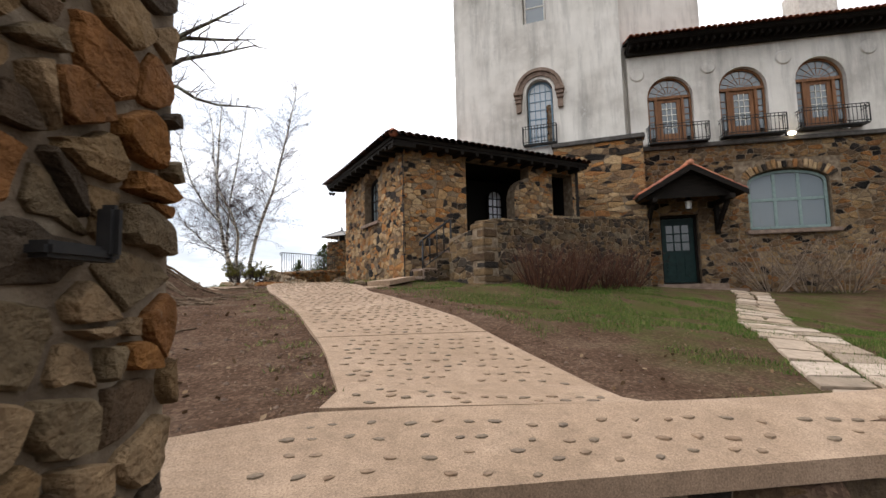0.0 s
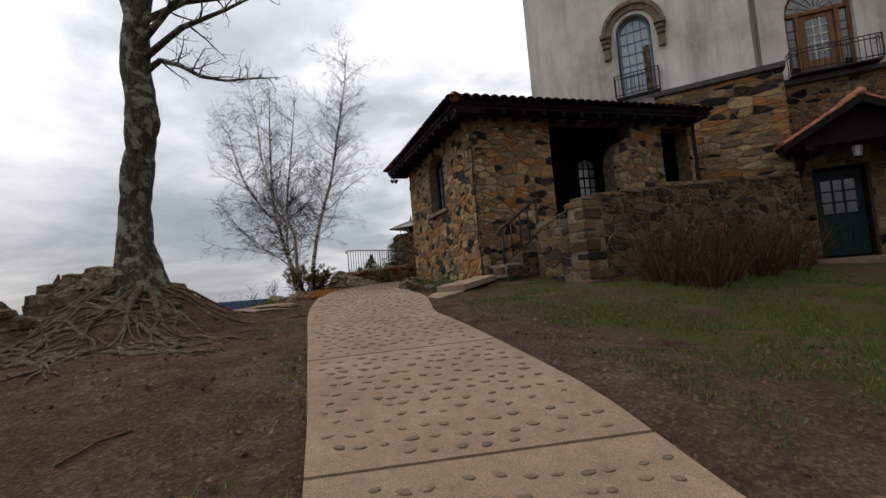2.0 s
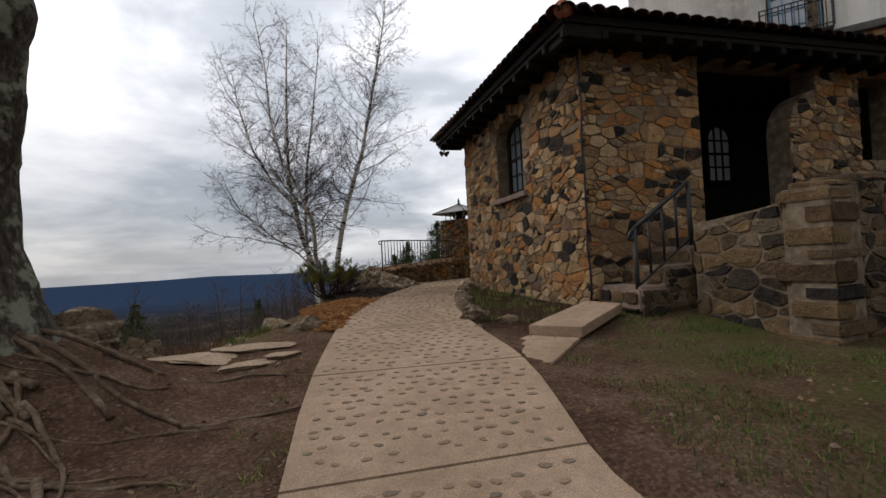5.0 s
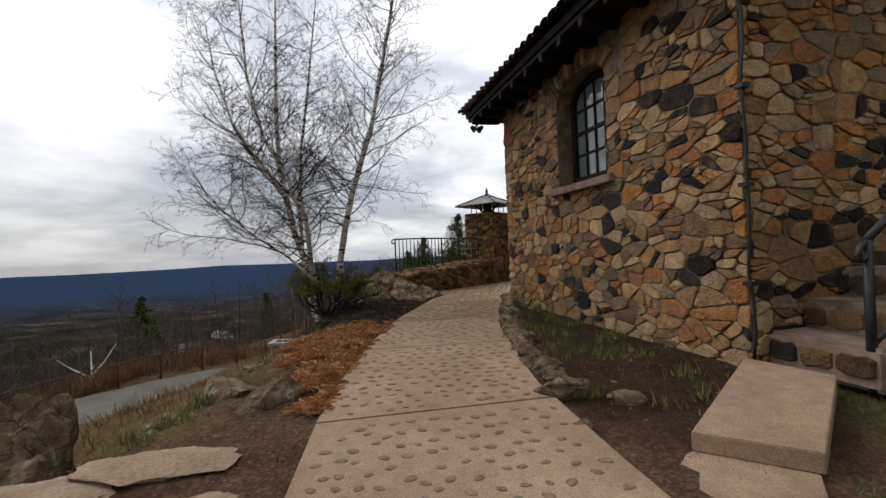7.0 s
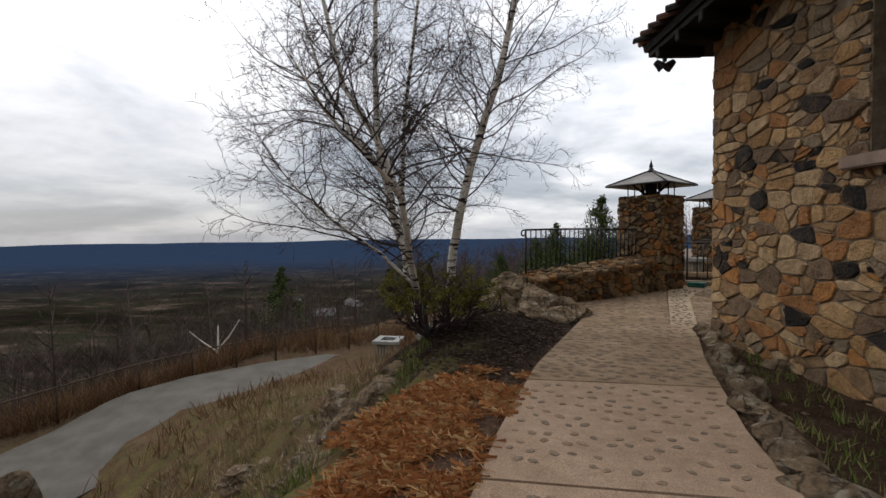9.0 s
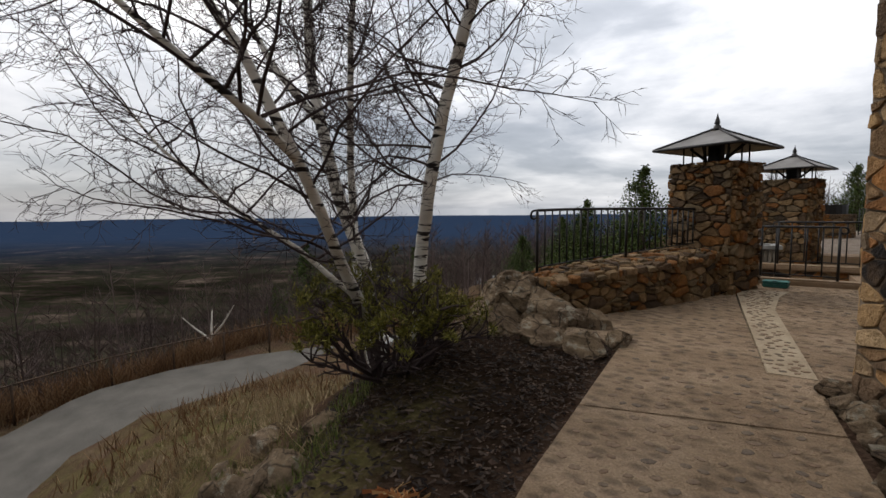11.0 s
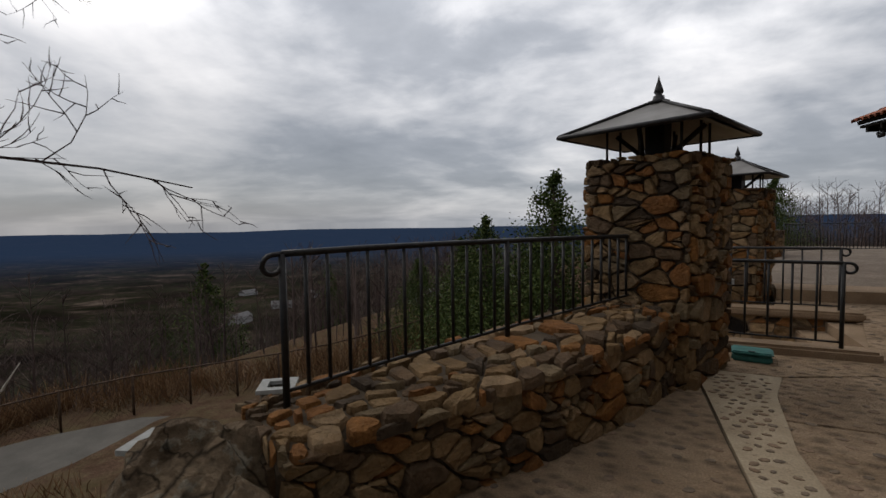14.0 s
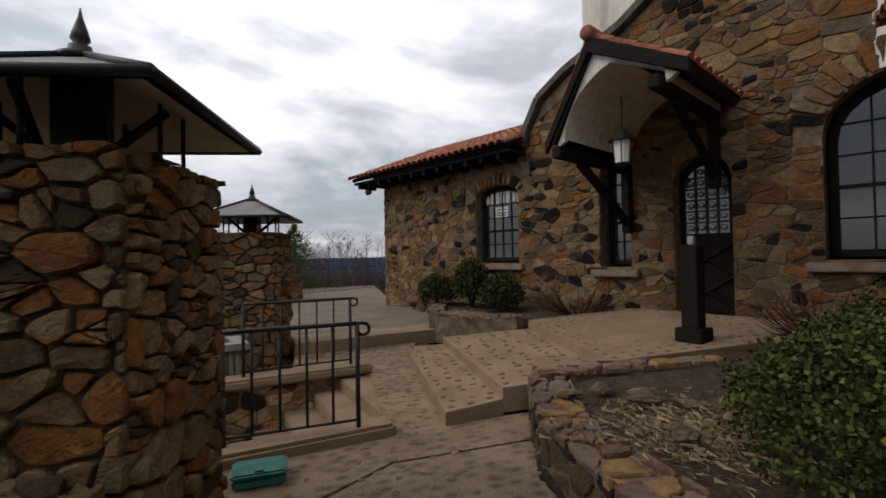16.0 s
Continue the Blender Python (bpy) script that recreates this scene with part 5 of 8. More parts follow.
lantern(MAIN @ Matrix.Translation((1.16, -0.75, 4.18)), "small square porch lantern with milky glass", 1.1)
dr = thing("green_door", MAIN, "dark green panelled door with small panes", "door")
green_door = material("dark_green_paint", lambda n: n.ramp(n.noise(n.coords(), 6.0, 4.0), [(0.3, (0.005, 0.016, 0.015)), (0.7, (0.012, 0.034, 0.031))]), 0.45)
part("door_leaf", slab_with_holes(arch_outline(0.5, 1.58, 1.62, 3.9, 0), [arch_outline(0.66, 1.42, 2.75, 3.65, 0)], 0.28, 0.34), green_door, dr)
part("door_frame", slab_with_holes(arch_outline(0.42, 1.66, 1.6, 4.0, 0), [arch_outline(0.5, 1.58, 1.6, 3.92, 0)], 0.2, 0.4), dark_wood, dr)
for k in range(3):
    part("raised_panel", boxes((0.64 + k * 0.29, 0.86 + k * 0.29, 0.255, 0.285, 1.85, 2.55), bevel=0.012), green_door, dr)
part("pane", boxes((0.66, 1.42, 0.30, 0.31, 2.75, 3.65)), glass, dr)
for x in (0.91, 1.16):
    part("glazing_bar", boxes((x - 0.02, x + 0.02, 0.27, 0.30, 2.75, 3.65)), green_door, dr)
for z in (3.05, 3.35):
    part("glazing_bar", boxes((0.66, 1.42, 0.272, 0.298, z - 0.02, z + 0.02)), green_door, dr)
st = thing("door_steps", MAIN, "three brown stone steps before the green door", "steps", kind="structure")
for k, (a, b, dpt, z) in enumerate(((-0.1, 3.0, 1.7, 1.2), (-0.1, 2.6, 1.3, 1.38), (0.0, 2.2, 0.85, 1.56))):
    part("step", boxes((a, b, -dpt, 0.0, z - 0.3, z), bevel=0.02), sill_mat, st)


# ------------------------------------------------------------ gate pier at the start
PIER = Matrix.Translation((-0.74, 0.2, 0)) @ Matrix.Rotation(radians(90), 4, "Z")
pier = stone_wall("wall_gate_pier", PIER, [(-0.8, 0.0), (1.05, 0.0), (1.05, 3.6), (-0.8, 3.6)], [], 1.2, -1, "rough brown fieldstone gate pier with deep joints", 0.15, stone_brown, stone_brown_far, 51, flat=1.3, depth=0.04, joint=0.012)
hinge = thing("gate_hinge", PIER, "black iron strap hinge bolted to the gate pier", "hinge")
part("hinge_plate", boxes((0.58, 0.76, -0.08, -0.03, 1.575, 1.605), bevel=0.008), iron, hinge)
part("hinge_pin", boxes((0.715, 0.745, -0.095, -0.05, 1.58, 1.69), bevel=0.01), iron, hinge)

# stone face under the cross walk's edge
kerb_angle = math.degrees(math.atan(0.136))
KERB2 = Matrix.Translation((0.0, 1.985, 0)) @ Matrix.Rotation(radians(kerb_angle), 4, "Z")
stone_wall("kerb_face", KERB2, [(-1.0, 0.0), (5.0, 0.0), (5.0, 0.62), (-1.0, 0.62)], [], 0.3, -1, "dark fieldstone face under the walk's edge", 0.16, stone_grey, stone_grey_far, 52)

# ------------------------------------------------------------ capped stone pillars
CAP_UNDER = material("dull_white_soffit", lambda n: n.ramp(n.noise(n.coords(), 6.0, 5.0), [(0.3, (0.42, 0.39, 0.33)), (0.7, (0.56, 0.53, 0.46))]), 0.85)


def pillar(m, w, z0, z1, seed, near_count, label):
    """A square fieldstone pillar under a low sheet-metal hood; m's origin is its middle."""
    g = thing("stone_pillar", m, label, "pillar", "capped stone pillars")
    h = w / 2
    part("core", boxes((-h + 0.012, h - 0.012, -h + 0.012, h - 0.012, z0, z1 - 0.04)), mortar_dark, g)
    for k in range(4):
        side = thing("face", Matrix.Rotation(math.pi / 2 * k, 4, "Z") @ Matrix.Translation((0, -h, 0)), "", "")
        side.name = "face"
        side.parent = g
        rng = random.Random(seed + k)
        jv, jf, cnt = [], [], 0
        for poly in rubble_outlines(rng, -h, h, z0, z1, 0.125, 1.7):
            for nx, nz, d in ((1, 0, h + 0.005), (-1, 0, h + 0.005), (0, 1, z1), (0, -1, -z0)):
                poly = clip_poly(poly, nx, nz, d)
                if len(poly) < 3:
                    break
            if area(poly) < 0.002:
                continue
            v, f = stone_shape(rng, poly, 0.009, 0.05, -1, 0.0)
            if k in near_count:
                mesh_object("stone", v, f, stone_brown, side)
            else:
                b = len(jv)
                jv += v
                jf += [tuple(i + b for i in q) for q in f]
        if jv:
            mesh_object("stonework", jv, jf, stone_brown_far, side)["kind"] = "stuff"
    # cap stones
    rng = random.Random(seed + 9)
    for i in range(4):
        for j in range(4):
            a, b = -h + w * i / 4, -h + w * j / 4
            v, f = stone_shape(rng, [(a, b), (a + w / 4, b), (a + w / 4, b + w / 4), (a, b + w / 4)], 0.01, 0.03, 1, 0.0)
            mesh_object("cap_stone", [(x, z, z1 - 0.04 + y) for x, y, z in v], [tuple(reversed(q)) for q in f], stone_brown, g)
    ze, zp, e = z1 + 0.22, z1 + 0.52, h * 1.42
    for k in range(4):
        r = Matrix.Rotation(math.pi / 2 * k, 3, "Z")
        tri = [r @ Vector((-e, -e, ze)), r @ Vector((e, -e, ze)), r @ Vector((0.06, -0.06, zp)), r @ Vector((-0.06, -0.06, zp))]
        bm = bmesh.new()
        hi = [bm.verts.new(p) for p in tri]
        lo = [bm.verts.new(p - Vector((0, 0, 0.012))) for p in tri]
        bm.faces.new(hi)
        bm.faces.new(lo[::-1])
        for i in range(4):
            bm.faces.new((lo[i], lo[(i + 1) % 4], hi[(i + 1) % 4], hi[i]))
        part("hood_sheet", bm, metal_roof, g)
        inn = [r @ Vector((-e + 0.05, -e + 0.05, ze - 0.014)), r @ Vector((e - 0.05, -e + 0.05, ze - 0.014)), r @ Vector((0.05, -0.05, zp - 0.05)), r @ Vector((-0.05, -0.05, zp - 0.05))]
        bm = bmesh.new()
        bm.faces.new([bm.verts.new(p) for p in inn])
        part("hood_lining", bm, CAP_UNDER, g, "dull cream underside of the hood")
        rod("hood_edge", [tuple(tri[0]), tuple(tri[1])], 0.022, iron, g)
        rod("hip_seam", [tuple(tri[0] + Vector((0, 0, 0.012))), tuple(tri[3] + Vector((0, 0, 0.012)))], 0.016, iron, g)
        q = r @ Vector((-h * 0.72, -h * 0.72, 0))
        rod("support_rod", [(q.x, q.y, z1 - 0.05), (q.x, q.y, ze + 0.11)], 0.013, iron, g)
        q = r @ Vector((0, -h * 0.8, 0))
        rod("support_rod", [(q.x, q.y, z1 - 0.05), (q.x, q.y, ze + 0.09)], 0.013, iron, g)
        q2 = r @ Vector((-h * 0.2, -h * 0.2, 0))
        rod("strut", [(q2.x, q2.y, z1 - 0.03), (q.x * 1.1, q.y * 1.1, ze + 0.05)], 0.024, iron, g)
    part("flue", boxes((-0.09, 0.09, -0.09, 0.09, z1 - 0.05, zp - 0.04), bevel=0.01), iron, g)
    prof = [(0.10, 0.0), (0.10, 0.025), (0.055, 0.04), (0.05, 0.075), (0.025, 0.085), (0.045, 0.11), (0.035, 0.15), (0.012, 0.22), (0.002, 0.27)]
    v, f = [], []
    tube(v, f, [(0, 0, zp + z) for r2, z in prof], [r2 for r2, z in prof], 10)
    mesh_object("finial", v, f, iron, g, "dark pointed finial", smooth=True)
    return g


P1 = Matrix.Translation((-4.71, 21.74, 0)) @ Matrix.Rotation(radians(-22), 4, "Z")
pillar(P1, 0.94, 1.0, 3.92, 200, (0, 1), "square brown fieldstone pillar under a grey metal hood")
P2 = Matrix.Translation((-3.46, 26.85, 0)) @ Matrix.Rotation(radians(-22), 4, "Z")
pillar(P2, 0.9, 1.0, 3.86, 300, (0,), "farther brown fieldstone pillar under a grey metal hood")

# ------------------------------------------------------------ parapet wall with its railing
RA, RB = Vector((-6.42, 18.52, 0)), Vector((-4.86, 21.35, 0))
PAR_L = (RB - RA).length
PAR = Matrix.Translation(RA) @ Matrix.Rotation(math.atan2((RB - RA).y, (RB - RA).x), 4, "Z")


def bow(x):
    """How far the parapet bows out on the court side."""
    return 0.16 * math.sin(math.pi * min(max(x / PAR_L, 0), 1))


def par_top(x):
    return 2.40 + 0.2 * min(max(x / PAR_L, 0), 1) ** 0.8


par = thing("wall_parapet", PAR, "low rounded fieldstone parapet wall below the iron railing", "wall", kind="structure")
bm = bmesh.new()
sect = [(-0.36, 0.9), (-0.34, -0.14), (-0.24, -0.03), (0.0, 0.0), (0.2, -0.05), (0.28, -0.2), (0.28, 1.5)]
rows_v = []
for k in range(15):
    x = -0.1 + (PAR_L + 0.1) * k / 14
    t = par_top(x)
    rows_v.append([bm.verts.new((x, y - (bow(x) if y < 0 else 0), (t + dz) if dz <= 0 else 1.0)) for y, dz in sect])
for a, b in zip(rows_v, rows_v[1:]):
    for i in range(len(sect) - 1):
        bm.faces.new((a[i], b[i], b[i + 1], a[i + 1]))
bm.faces.new(rows_v[0])
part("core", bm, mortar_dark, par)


def par_face(v):
    x, y, z = v
    return (x, y - 0.36 - bow(x), z)


lay_stones(par, [(-0.1, 1.3), (PAR_L - 0.1, 1.3), (PAR_L - 0.1, 2.53), (-0.1, 2.33)], [], 0.0, -1, 0.12, stone_brown, stone_brown_far, 61, flat=1.6, depth=0.045, joint=0.008, curve=par_face, limit=240)
rng = random.Random(62)
for poly in rubble_outlines(rng, -0.1, PAR_L - 0.05, -0.4, 0.26, 0.115, 1.4):
    for nx, nz, d in ((1, 0, PAR_L - 0.05), (-1, 0, 0.14), (0, 1, 0.28), (0, -1, 0.42)):
        poly = clip_poly(poly, nx, nz, d)
        if len(poly) < 3:
            break
    if area(poly) < 0.003:
        continue
    v, f = stone_shape(rng, poly, 0.012, 0.045, 1, 0.0)
    mesh_object("coping_stone", [(x, z - (bow(x) if z < 0 else 0), par_top(x) + y - 0.02 - 0.14 * max(-z - 0.16, 0) * 5 * 0.3) for x, y, z in v], [tuple(reversed(q)) for q in f], stone_brown, par)
endo = thing("end_face", Matrix.Translation((-0.1, 0.28, 0)) @ Matrix.Rotation(radians(-90), 4, "Z"), "", "")
endo.parent = par
lay_stones(endo, [(0, 1.2), (0.62, 1.2), (0.6, 2.3), (0.05, 2.34)], [], 0.0, -1, 0.17, stone_brown, stone_brown_far, 64, depth=0.05, flat=1.2)

rail_pts = [(x, 0.04, par_top(x) + 0.02) for x in [PAR_L * k / 6 for k in range(7)]]
railing("parapet_railing", PAR, [(0.07, 0.04, par_top(0) + 0.03)] + rail_pts[1:], 0.78, 0.122, "black iron railing with a scrolled end on the parapet", end_height=0.585, curl=(True, False), r=0.0115, posts=(0, 1, 2), post_drop=0.05, low=0.06)

# ------------------------------------------------------------ paved court
pale_mortar = material("pale_mortar_strip", lambda n: n.mix(1.0, n.ramp(n.noise(n.coords(), 4.0, 6.0), [(0.3, (0.28, 0.215, 0.14)), (0.7, (0.42, 0.34, 0.235))]), n.ramp(n.noise(n.coords(), 80.0, 3.0), [(0.3, 0.75), (0.7, 1.2)]), "MULTIPLY"), 0.9, bump=grit, strength=0.4)
CZ = 1.93
court_slabs = [
    [(-5.12, 17.42), (-4.02, 17.42), (-4.28, 20.25), (-4.36, 21.3), (-4.85, 20.9), (-5.55, 19.8), (-5.95, 18.7), (-5.5, 17.9)],
    [(-3.7, 17.42), (-2.85, 17.9), (-2.2, 19.3), (-1.95, 20.7), (-3.87, 20.7), (-3.92, 20.2)],
    [(-3.87, 20.72), (-1.95, 20.72), (-1.5, 21.9), (-2.95, 22.1), (-3.7, 21.75), (-3.85, 21.2)],
    [(-4.3, 21.8), (-3.7, 21.78), (-2.95, 22.13), (-1.5, 21.93), (-1.2, 22.5), (-2.2, 22.6), (-1.36, 25.6), (-0.8, 26.5), (-2.9, 26.45), (-3.2, 25.1), (-2.2, 24.9), (-2.78, 22.66), (-4.15, 22.95)],
]
for k, poly in enumerate(court_slabs):
    flat_slab("pavement", poly, [CZ if y > 18.5 else 1.93 for x, y in poly], 0.3, court_mat, "worn brown paving set with small flat stones", "paving")
solid("pavement_bed", Matrix.Identity(4), [(-5.2, 17.35), (-2.6, 17.35), (-1.2, 22.4), (-0.6, 26.6), (-2.2, 26.6), (-2.2, 22.6), (-4.9, 21.5), (-6.0, 18.6)], 1.5, 1.90, mortar_dark, "dark bedding below the paving joints", category="paving")
strip = flat_slab("pavement_strip", [(-4.02, 17.42), (-3.7, 17.42), (-3.9, 20.2), (-3.83, 21.2), (-3.68, 21.76), (-4.3, 21.78), (-4.34, 21.3), (-4.26, 20.25)], [1.936] * 8, 0.3, pale_mortar, "pale mortar strip set with dark pebbles", "paving")
set_stones(strip, 17.5, 21.72, lambda y: (interp(y, [(17.4, -4.0), (20.25, -4.22), (21.3, -4.3), (21.8, -4.26)]), interp(y, [(17.4, -3.74), (20.2, -3.95), (21.2, -3.88), (21.8, -3.74)])), 91, 0.1, lambda x, y: 1.937, (0.05, 0.085))
ct = tagged(new("court_stones"), "small flat stones set in the worn paving", "paving stones", kind="structure")
set_stones(ct, 17.5, 26.3, lambda y: (interp(y, [(17.5, -5.0), (18.6, -5.8), (21, -4.75), (21.9, -4.2), (22.6, -2.6), (26.3, -2.1)]), interp(y, [(17.5, -3.2), (20, -2.6), (22.4, -2.4), (26, -1.5)])), 92, 0.2, lambda x, y: 1.931, (0.06, 0.10))


def stepped(name, poly, zs, label, seed):
    """A broad ramped step of tan concrete set with stones."""
    ob = flat_slab(name, poly, zs, 0.24, court_tan, label, "step")
    A, B, C, D = [Vector((x, y, z)) for (x, y), z in zip(poly, zs)]
    rng = random.Random(seed)
    n1, n2 = max(2, int((B - A).length / 0.2)), max(2, int((D - A).length / 0.19))
    for i in range(n1):
        for j in range(n2):
            u, v2 = (i + rng.uniform(0.25, 0.75)) / n1, (j + rng.uniform(0.25, 0.75)) / n2
            p = A * (1 - u) * (1 - v2) + B * u * (1 - v2) + C * u * v2 + D * (1 - u) * v2
            o = new("path_stone", PEBBLES[rng.randrange(10)])
            o.parent = ob
            s = rng.uniform(0.06, 0.11)
            o.matrix_local = Matrix.Translation(p) @ Matrix.Rotation(rng.uniform(-1, 1), 4, "Z") @ Matrix.Diagonal((s, s, 0.13, 1))
    return ob


court_tan = material("court_concrete", lambda n: n.mix(1.0, n.ramp(n.noise(n.coords(), 1.8, 7.0, 0.6), [(0.25, (0.19, 0.128, 0.078)), (0.5, (0.255, 0.178, 0.112)), (0.75, (0.31, 0.225, 0.15))]), n.ramp(n.noise(n.coords(), 90.0, 3.0), [(0.3, 0.75), (0.7, 1.2)]), "MULTIPLY"), 0.9, bump=concrete_relief, strength=0.45, distance=0.012)
stepped("court_step", [(-2.27, 22.57), (-1.66, 22.56), (-0.85, 25.36), (-1.37, 25.6)], [2.05, 2.08, 2.08, 2.05], "broad shallow step of tan concrete set with stones", 71)
stepped("court_step", [(-1.67, 22.55), (-0.52, 22.3), (0.55, 25.06), (-0.86, 25.36)], [2.19, 2.24, 2.24, 2.19], "broad shallow step of tan concrete set with stones", 72)
stepped("court_landing", [(-0.54, 22.27), (2.75, 21.4), (2.3, 24.4), (0.55, 25.05)], [2.36, 2.52, 2.52, 2.38], "tan concrete landing set with stones before the door", 73)
flat_slab("court_step", [(-2.9, 26.45), (-0.3, 26.52), (0.25, 27.3), (-2.8, 27.3)], [2.12] * 4, 0.24, court_tan, "long tan concrete step up to the gravel court", "step")
gravel = material("dull_gravel", lambda n: n.mix(1.0, n.ramp(n.noise(n.coords(), 2.0, 6.0), [(0.3, (0.13, 0.10, 0.075)), (0.7, (0.20, 0.16, 0.125))]), n.ramp(n.voronoi(n.coords(), 40.0, "F1", "Color"), [(0.0, 0.6), (0.9, 1.4)]), "MULTIPLY"), 0.95, bump=grit, strength=0.6)
flat_slab("gravel_court", [(-4.2, 27.3), (0.4, 27.3), (0.6, 31), (3, 40), (-5, 40)], [2.10, 2.10, 2.14, 2.16, 2.16], 0.5, gravel, "dull brown gravel court beyond the long step", "court")

# stairwell between the two guard rails
well = thing("stairwell", Matrix.Identity(4), "rough stone stairwell going down beside the pillar", "stairs", kind="structure")
part("front_coping", boxes((-4.2, -2.72, -0.13, 0.13, 1.9, 2.03), bevel=0.03), court_tan, well, m=Matrix.Translation((0, 22.72, 0)) @ Matrix.Rotation(radians(0), 4, "Z"))
part("front_wall", boxes((-4.9, -2.75, 22.62, 22.84, 0.3, 1.9)), mortar_dark, well)
wf = stone_wall("wall_stairwell", Matrix.Translation((-5.0, 24.85, 0)), [(0, 0.3), (2.75, 0.3), (2.75, 2.0), (0, 2.0)], [], 0.3, -1, "tan rubble side wall of the stairwell", 0.17, stone, stone_far, 81, limit=120)
part("back_coping", boxes((-5.0, -2.2, 24.75, 25.1, 1.93, 2.05), bevel=0.03), court_tan, well)
for k in range(6):
    part("stair_tread", boxes((-2.6 - 0.36 * (k + 1), -2.55 - 0.36 * k, 22.84, 24.86, 0.2, 1.76 - 0.17 * k), bevel=0.015), court_tan, well)
part("east_riser", boxes((-2.62, -2.2, 22.84, 24.86, 0.6, 1.9)), court_tan, well)
railing("guard_railing", Matrix.Identity(4), [(-4.05, 22.78, 2.03), (-3.03, 22.68, 2.03)], 0.86, 0.2, "black iron guard rail with scrolled ends on the coping", curl=(True, True), group="stairwell guard rails", r=0.012)
railing("guard_railing", Matrix.Identity(4), [(-3.75, 24.92, 2.05), (-2.45, 24.92, 2.05)], 0.86, 0.22, "black iron guard rail with scrolled ends behind the stairwell", curl=(True, True), group="stairwell guard rails", r=0.012)

teal = material("teal_plastic", lambda n: n.ramp(n.noise(n.coords(), 14.0, 4.0), [(0.3, (0.025, 0.11, 0.095)), (0.7, (0.05, 0.17, 0.15))]), 0.6)
ub = thing("utility_box", Matrix.Translation((-3.84, 22.3, 1.93)) @ Matrix.Rotation(radians(-8), 4, "Z"), "low teal plastic utility box on the paving", "utility box")
part("body", boxes((-0.17, 0.17, -0.12, 0.14, 0.0, 0.07), bevel=0.015), teal, ub)
part("lid", boxes((-0.18, 0.18, -0.13, 0.15, 0.07, 0.10), bevel=0.02), teal, ub)
part("latch", boxes((-0.03, 0.03, -0.1, -0.08, 0.10, 0.108)), iron, ub)


def log_bin(m, label):
    """A litter bin faced with upright logs under a square pale top."""
    g = thing("litter_bin", m, label, "litter bin", "log litter bins")
    n = 28
    for k in range(n):
        s, t = divmod(k, 7)
        a = Matrix.Rotation(math.pi / 2 * s, 3, "Z") @ Vector((-0.24 + 0.08 * t, -0.27, 0))
        rod("log_stave", [(a.x, a.y, 0), (a.x, a.y, 0.72)], 0.04, log_mat, g, 7)
    part("bin_top", slab_ring(0.36, 0.19, 0.72, 0.80), bin_top, g, "square pale top with an opening")
    part("liner", boxes((-0.22, 0.22, -0.22, 0.22, 0.04, 0.6)), iron, g)
    return g


def slab_ring(ro, ri, z0, z1):
    bm = bmesh.new()
    o = [(-ro, -ro), (ro, -ro), (ro, ro), (-ro, ro)]
    i = [(-ri, -ri), (ri, -ri), (ri, ri), (-ri, ri)]
    vs = [[bm.verts.new((x, y, z)) for x, y in lp] for lp in (o, i) for z in (z0, z1)]
    for k in range(4):
        j = (k + 1) % 4
        bm.faces.new((vs[1][k], vs[1][j], vs[3][j], vs[3][k]))
        bm.faces.new((vs[0][j], vs[0][k], vs[2][k], vs[2][j]))
        bm.faces.new((vs[0][k], vs[0][j], vs[1][j], vs[1][k]))
        bm.faces.new((vs[2][j], vs[2][k], vs[3][k], vs[3][j]))
    return bm


log_mat = material("grey_log", lambda n: n.ramp(n.noise(n.coords((8, 8, 2)), 1.0, 5.0), [(0.3, (0.12, 0.10, 0.075)), (0.7, (0.27, 0.23, 0.18))]), 0.9)
bin_top = material("pale_grey_board", lambda n: n.ramp(n.noise(n.coords(), 8.0, 5.0), [(0.3, (0.20, 0.20, 0.185)), (0.7, (0.30, 0.30, 0.285))]), 0.8)
log_bin(Matrix.Translation((-11.2, 20.95, ground_z(-11.2, 20.95))) @ Matrix.Rotation(radians(20), 4, "Z"), "log-faced litter bin with a square pale top")
log_bin(Matrix.Translation((-11.7, 23.77, ground_z(-11.7, 23.77))) @ Matrix.Rotation(radians(35), 4, "Z"), "log-faced litter bin with a square pale top")
log_bin(Matrix.Translation((-4.05, 25.55, 1.6)) @ Matrix.Rotation(radians(5), 4, "Z"), "log-faced litter bin behind the guard rail")

# ------------------------------------------------------------ court front of the house: wing, gable, door porch
CO = [arch_outline(3.5, 4.68, 3.28, 4.95, 0.22), arch_outline(1.15, 1.7, 3.2, 5.1, 0.27), arch_outline(-0.36, 0.46, 2.3, 4.92, 0.4), arch_outline(-3.0, -1.4, 3.3, 5.6, 0.7)]
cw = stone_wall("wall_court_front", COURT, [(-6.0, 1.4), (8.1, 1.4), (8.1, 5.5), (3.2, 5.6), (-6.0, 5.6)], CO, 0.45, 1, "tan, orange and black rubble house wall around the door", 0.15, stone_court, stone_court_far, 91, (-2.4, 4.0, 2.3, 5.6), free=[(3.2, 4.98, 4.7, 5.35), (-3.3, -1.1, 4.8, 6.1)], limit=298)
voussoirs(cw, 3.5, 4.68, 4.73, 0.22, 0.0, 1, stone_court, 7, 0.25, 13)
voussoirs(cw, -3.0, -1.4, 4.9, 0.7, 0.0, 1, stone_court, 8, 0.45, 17)
